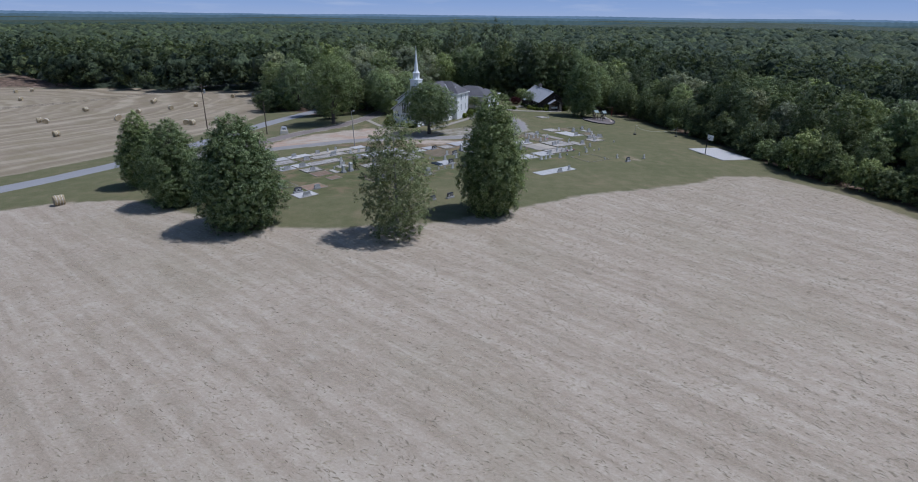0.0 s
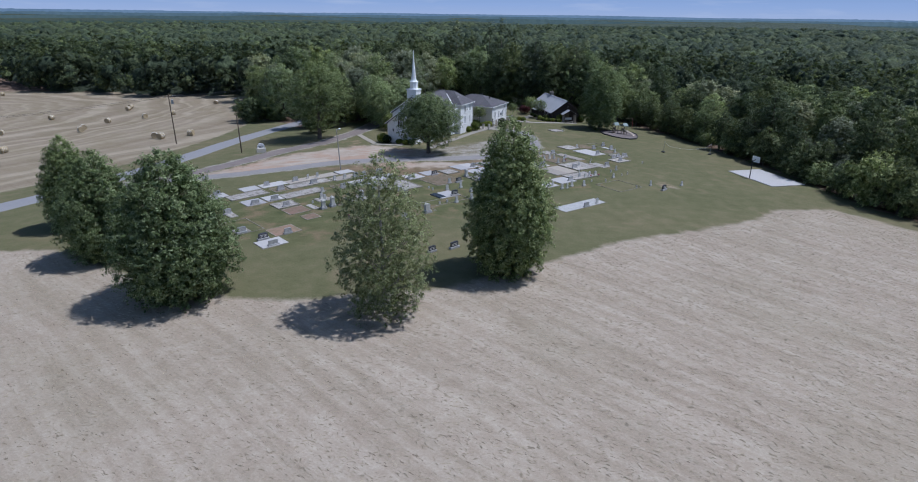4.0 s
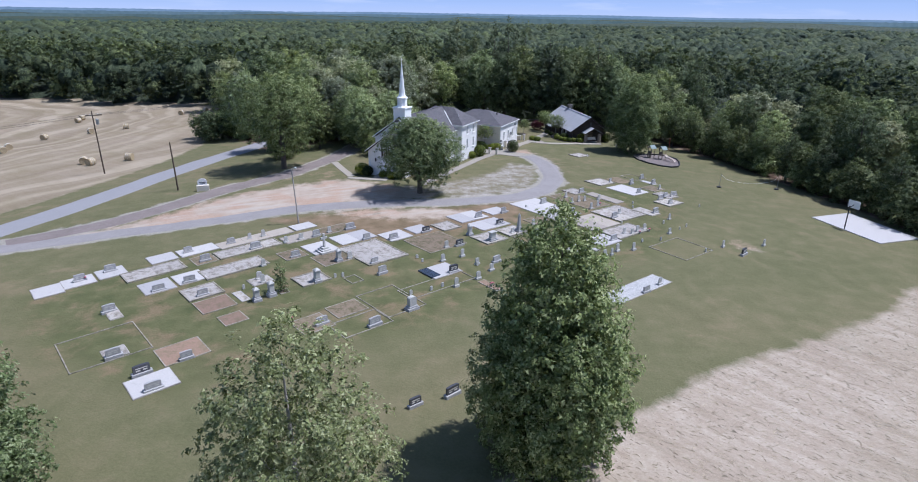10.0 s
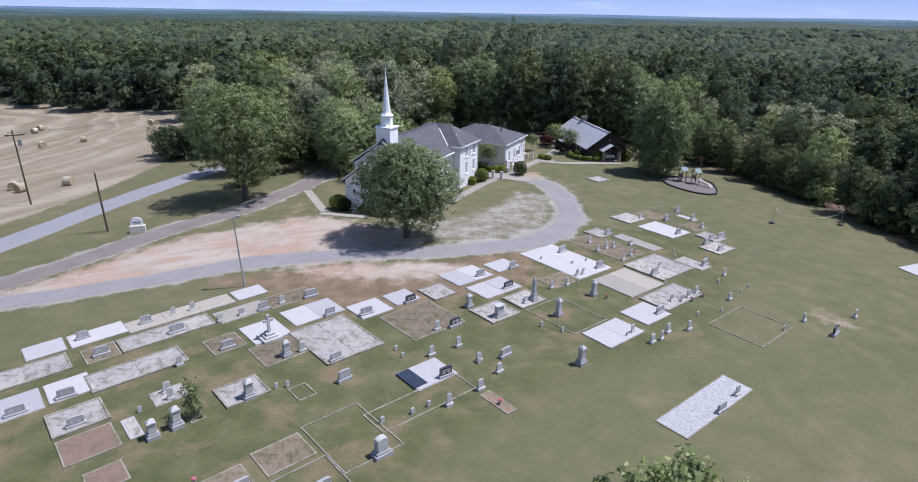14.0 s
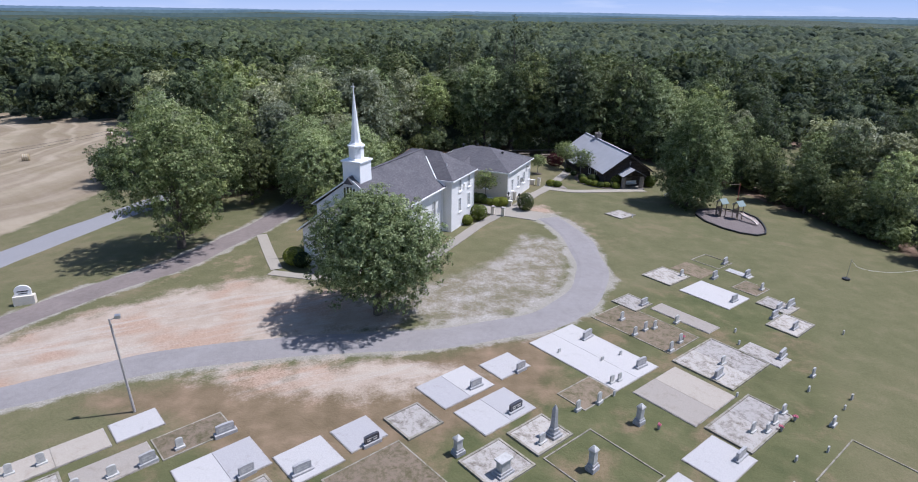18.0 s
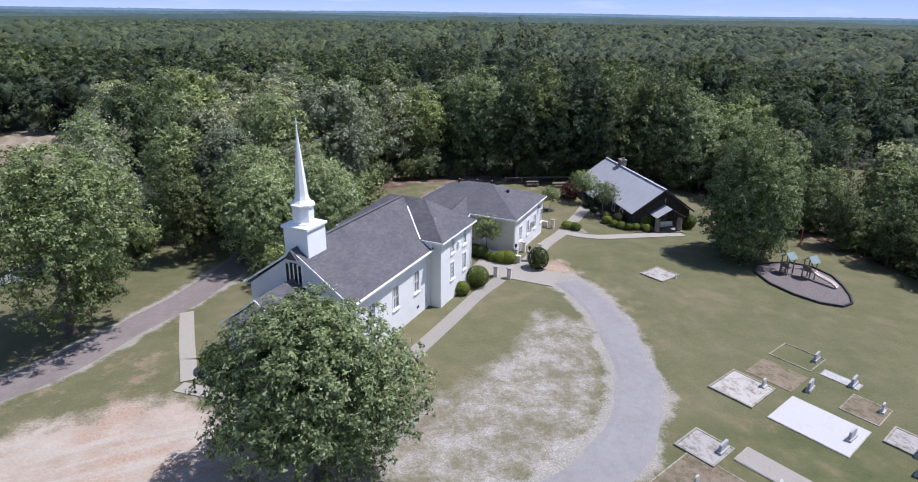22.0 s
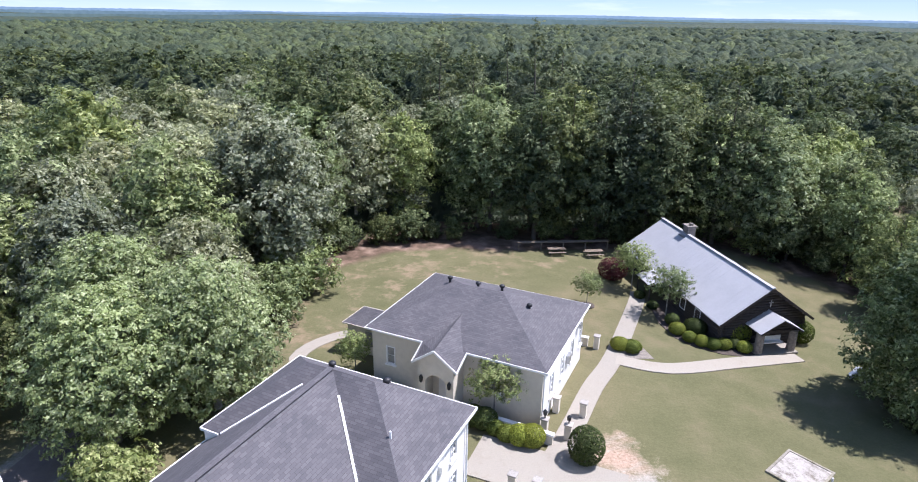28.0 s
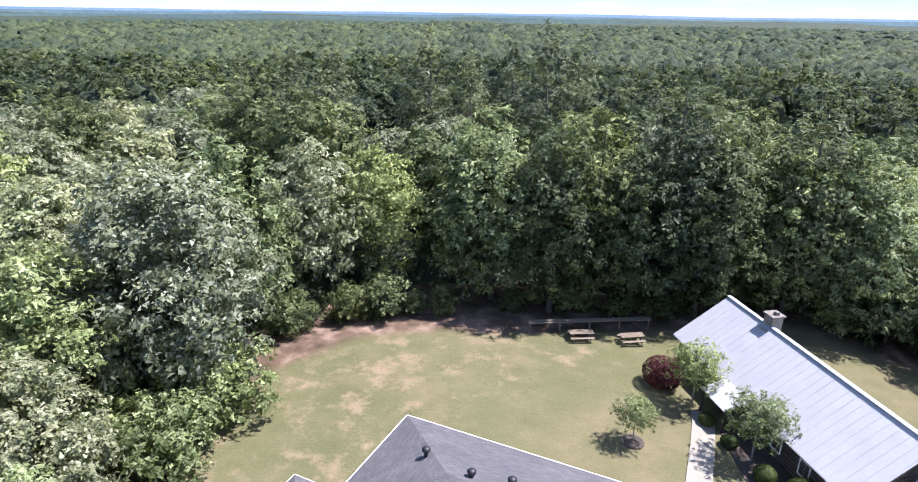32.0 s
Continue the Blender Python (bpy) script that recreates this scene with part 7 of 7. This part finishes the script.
part("bar", tube(bmesh.new(), (-0.1, 0, 2.5), (1.9, 0, 2.5), 0.04, 0.04, 6), M["wood"], e)

# ---- playground ----
ring = [(33.5, 165.3), (33.7, 162.2), (34.9, 159.7), (36.6, 158.0), (38.5, 157.5), (40.0, 158.4), (40.9, 160.2), (41.7, 162.8), (42.2, 165.6), (41.4, 168.0), (39.3, 169.0), (36.8, 168.5), (34.6, 167.4)]
bed("playground_bed", ring, "playmulch", "grey-brown mulch bed under the play set", 0.06)
e = empty("playground_border", 37.8, 163.3, 0, 0, label="black rubber border round the play bed", category="border")
for (x0, y0), (x1, y1) in zip(ring, ring[1:] + ring[:1]):
    part("timber", beams([((x0 - 37.8, y0 - 163.3, gz(x0, y0) + 0.08), (x1 - 37.8, y1 - 163.3, gz(x1, y1) + 0.08))], 0.16, 0.3), M["black"], e)
px, py = 38.1, 164.9
e = empty("play_set", px, py, gz(px, py), 25, label="play set with two grey-green roofed towers and a beige slide", category="playground")
for tx, ty in ((-0.9, 1.3), (0.7, -0.9)):
    for i in (-0.55, 0.55):
        for j in (-0.55, 0.55):
            part("post", boxes((tx + i - 0.06, tx + i + 0.06, ty + j - 0.06, ty + j + 0.06, -0.2, 2.6)), M["wood"], e)
    part("deck", boxes((tx - 0.6, tx + 0.6, ty - 0.6, ty + 0.6, 1.15, 1.23)), M["wood"], e)
    part("rail", boxes((tx - 0.58, tx + 0.58, ty + 0.5, ty + 0.54, 1.3, 1.75), (tx - 0.54, tx - 0.5, ty - 0.5, ty + 0.5, 1.3, 1.75)), M["wood"], e)
    for s in (1, -1):
        part("roof_panel", poly_prism(bmesh.new(), [(tx - 0.8, ty, 3.25), (tx + 0.8, ty, 3.25), (tx + 0.8, ty + 0.85 * s, 2.5), (tx - 0.8, ty + 0.85 * s, 2.5)], (0, 0, -0.05)), M["greenplastic"], e, "pale grey-green plastic tower roof")
part("bridge", poly_prism(bmesh.new(), [(-0.5, 0.75, 1.2), (-0.1, 0.75, 1.2), (0.6, -0.4, 1.2), (0.2, -0.4, 1.2)], (0, 0, -0.08)), M["wood"], e)
sl = bmesh.new()
prev = None
for k in range(9):
    t = k / 8
    row = [sl.verts.new((0.9 + 0.45 * t + w, -1.4 - 3.3 * t, 1.2 - 1.05 * t - 0.1 * math.sin(t * 6.28) + h)) for w, h in ((-0.3, 0.22), (-0.26, 0.02), (0.26, 0.02), (0.3, 0.22), (0.34, 0.22), (0.3, -0.05), (-0.3, -0.05), (-0.34, 0.22))]
    if prev:
        for i in range(8):
            sl.faces.new((prev[i], prev[(i + 1) % 8], row[(i + 1) % 8], row[i]))
    prev = row
part("slide", sl, M["beigeplastic"], e, "wavy beige plastic slide", True)
e.scale = (0.78, 0.78, 0.8)
part("ladder", boxes((-1.75, -1.5, 0.9, 1.0, -0.1, 1.2), (-1.75, -1.5, 1.6, 1.7, -0.1, 1.2), *[(-1.72, -1.55, 1.0, 1.6, 0.2 + 0.25 * k, 0.25 + 0.25 * k) for k in range(4)]), M["wood"], e)


# ---- picnic tables, rail, hay, barn ----
def picnic(x, y, turn, label, mat_="wood"):
    e = empty("picnic_table", x, y, gz(x, y), turn, label=label, category="picnic table")
    part("tabletop", boxes(*[(-1.0, 1.0, -0.38 + 0.155 * k, -0.24 + 0.155 * k, 0.72, 0.76) for k in range(5)]), M[mat_], e)
    for s in (1, -1):
        part("bench", boxes((-1.0, 1.0, 0.6 * s - 0.14, 0.6 * s + 0.14, 0.42, 0.46)), M[mat_], e)
        part("leg_frame", beams([((0.7 * s, -0.6, 0), (0.7 * s, -0.2, 0.72)), ((0.7 * s, 0.6, 0), (0.7 * s, 0.2, 0.72)), ((0.7 * s, -0.7, 0.4), (0.7 * s, 0.7, 0.4))], 0.06, 0.09), M[mat_], e)


picnic(13.2, 198.3, 5, "weathered wooden picnic table at the wood's edge")
picnic(17.4, 198.1, 8, "weathered wooden picnic table at the wood's edge")
picnic(33.2, 174.3, 40, "pale picnic table in the shade of the lawn tree", "steel")
e = empty("wooden_rail", 9.0, 199.5, gz(9, 199.5), 5, label="long weathered wooden table rail along the wood's edge", category="rail")
for k in range(5):
    part("post", boxes((k * 2.6, k * 2.6 + 0.12, -0.06, 0.06, -0.2, 0.85)), M["wood"], e)
part("board", boxes((-0.1, 10.6, -0.3, 0.3, 0.85, 0.92)), M["wood"], e)


def bale(x, y, turn):
    e = BALE[0]
    m = pose(x, y, gz(x, y), 0, 0, turn)
    if BALE[1]:
        return copy_thing(e, m)
    e.matrix_world, BALE[1] = m, True
    return e


b = empty("hay_bale", 0, 0, -450, label="round tan hay bale lying on the stubble", category="hay bale", group="hay bales")
bm = bmesh.new()
rb = random.Random(2)
rings = []
for i in range(8):
    w = -0.65 + 1.3 * i / 7
    rr = 0.72 * (0.93 if i in (0, 7) else 1.0)
    rings.append([bm.verts.new((w + rb.uniform(-0.01, 0.01), (rr + rb.uniform(-0.025, 0.02)) * math.cos(a), 0.68 + (rr + rb.uniform(-0.025, 0.02)) * math.sin(a))) for a in [2 * math.pi * k / 20 for k in range(20)]])
for p, q in zip(rings, rings[1:]):
    for k in range(20):
        bm.faces.new((p[k], p[(k + 1) % 20], q[(k + 1) % 20], q[k]))
for r, s in ((rings[0], 1), (rings[-1], -1)):
    c = bm.verts.new((s * -0.6, 0, 0.68))
    for k in range(20):
        bm.faces.new((r[k], r[(k + 1) % 20], c))
part("roll", bm, M["haybale"], b)
for w in (-0.35, 0.0, 0.35):
    part("twine", lathe(bmesh.new(), [(0.735, -0.015), (0.74, 0.015)], 20), M["trim"], b).matrix_basis = pose(w, 0, 0.68, 0, 90, 0)
BALE = [b, False]
for x, y in ((-55.4, 82.1), (-119.5, 176.5), (-115.6, 173.4), (-96.0, 146.6), (-122.1, 203.9), (-98.9, 180.5), (-166.5, 238.1), (-184.0, 271.4), (-186.6, 264.9), (-111.2, 229.3), (-93.4, 202.5), (-87.8, 208.9), (-84.3, 234.8),
             (-78.5, 238.8), (-70.9, 218.8), (-97.2, 176.4), (-70.5, 160.2), (-68.2, 158.5), (-62.9, 162.1), (-109.4, 224.2), (-99.7, 193.9)):
    bale(x, y, rb.uniform(0, 180))
e = empty("red_barn", 77, 209, gz(77, 209), 30, label="small barn with a faded red metal roof behind trees", category="barn")
part("wall", boxes((-2.6, 2.6, -2, 2, -0.5, 2.4)), M["wood"], e)
for s in (1, -1):
    part("roof_slope", poly_prism(bmesh.new(), [(-3, 0, 3.9), (3, 0, 3.9), (3, 2.5 * s, 2.3), (-3, 2.5 * s, 2.3)], (0, 0, -0.08)), M["red"], e, "faded red metal roof")


# ---- loose straw and grass tufts ----
def tufts(name, label, material, n, poly, box_, size, seed, tall=0.14):
    """Little bent blades in clumps over a zone of the ground, as one mass."""
    rng = np.random.default_rng(seed)
    x, y = rng.uniform(box_[0], box_[1], n), rng.uniform(box_[2], box_[3], n)
    ok = signed(x, y, poly) > 0.4
    x, y = x[ok], y[ok]
    n = len(x)
    a, s = rng.normal(size=n) * 0.45 - 0.55, size * rng.uniform(0.4, 1.5, n)
    h = tall * s * rng.uniform(0.3, 1.5, n)
    z = G(x, y)
    dx, dy = np.cos(a) * s, np.sin(a) * s
    wx, wy = -np.sin(a) * s * 0.16, np.cos(a) * s * 0.16
    q = np.stack([np.stack([x - dx - wx, y - dy - wy, z - 0.02], 1), np.stack([x + dx, y + dy, z - 0.02], 1), np.stack([x + wx, y + wy, z + h], 1)], 1)
    tagged(link(name, cards_mesh(name, q), material), label, "straw", kind="stuff")


tufts("loose_straw", "loose dry straw lying in rows on the stubble", M["straw"], 120000, HAY_NEAR, (-55, 72, 20, 108), 0.21, 5, 0.17)
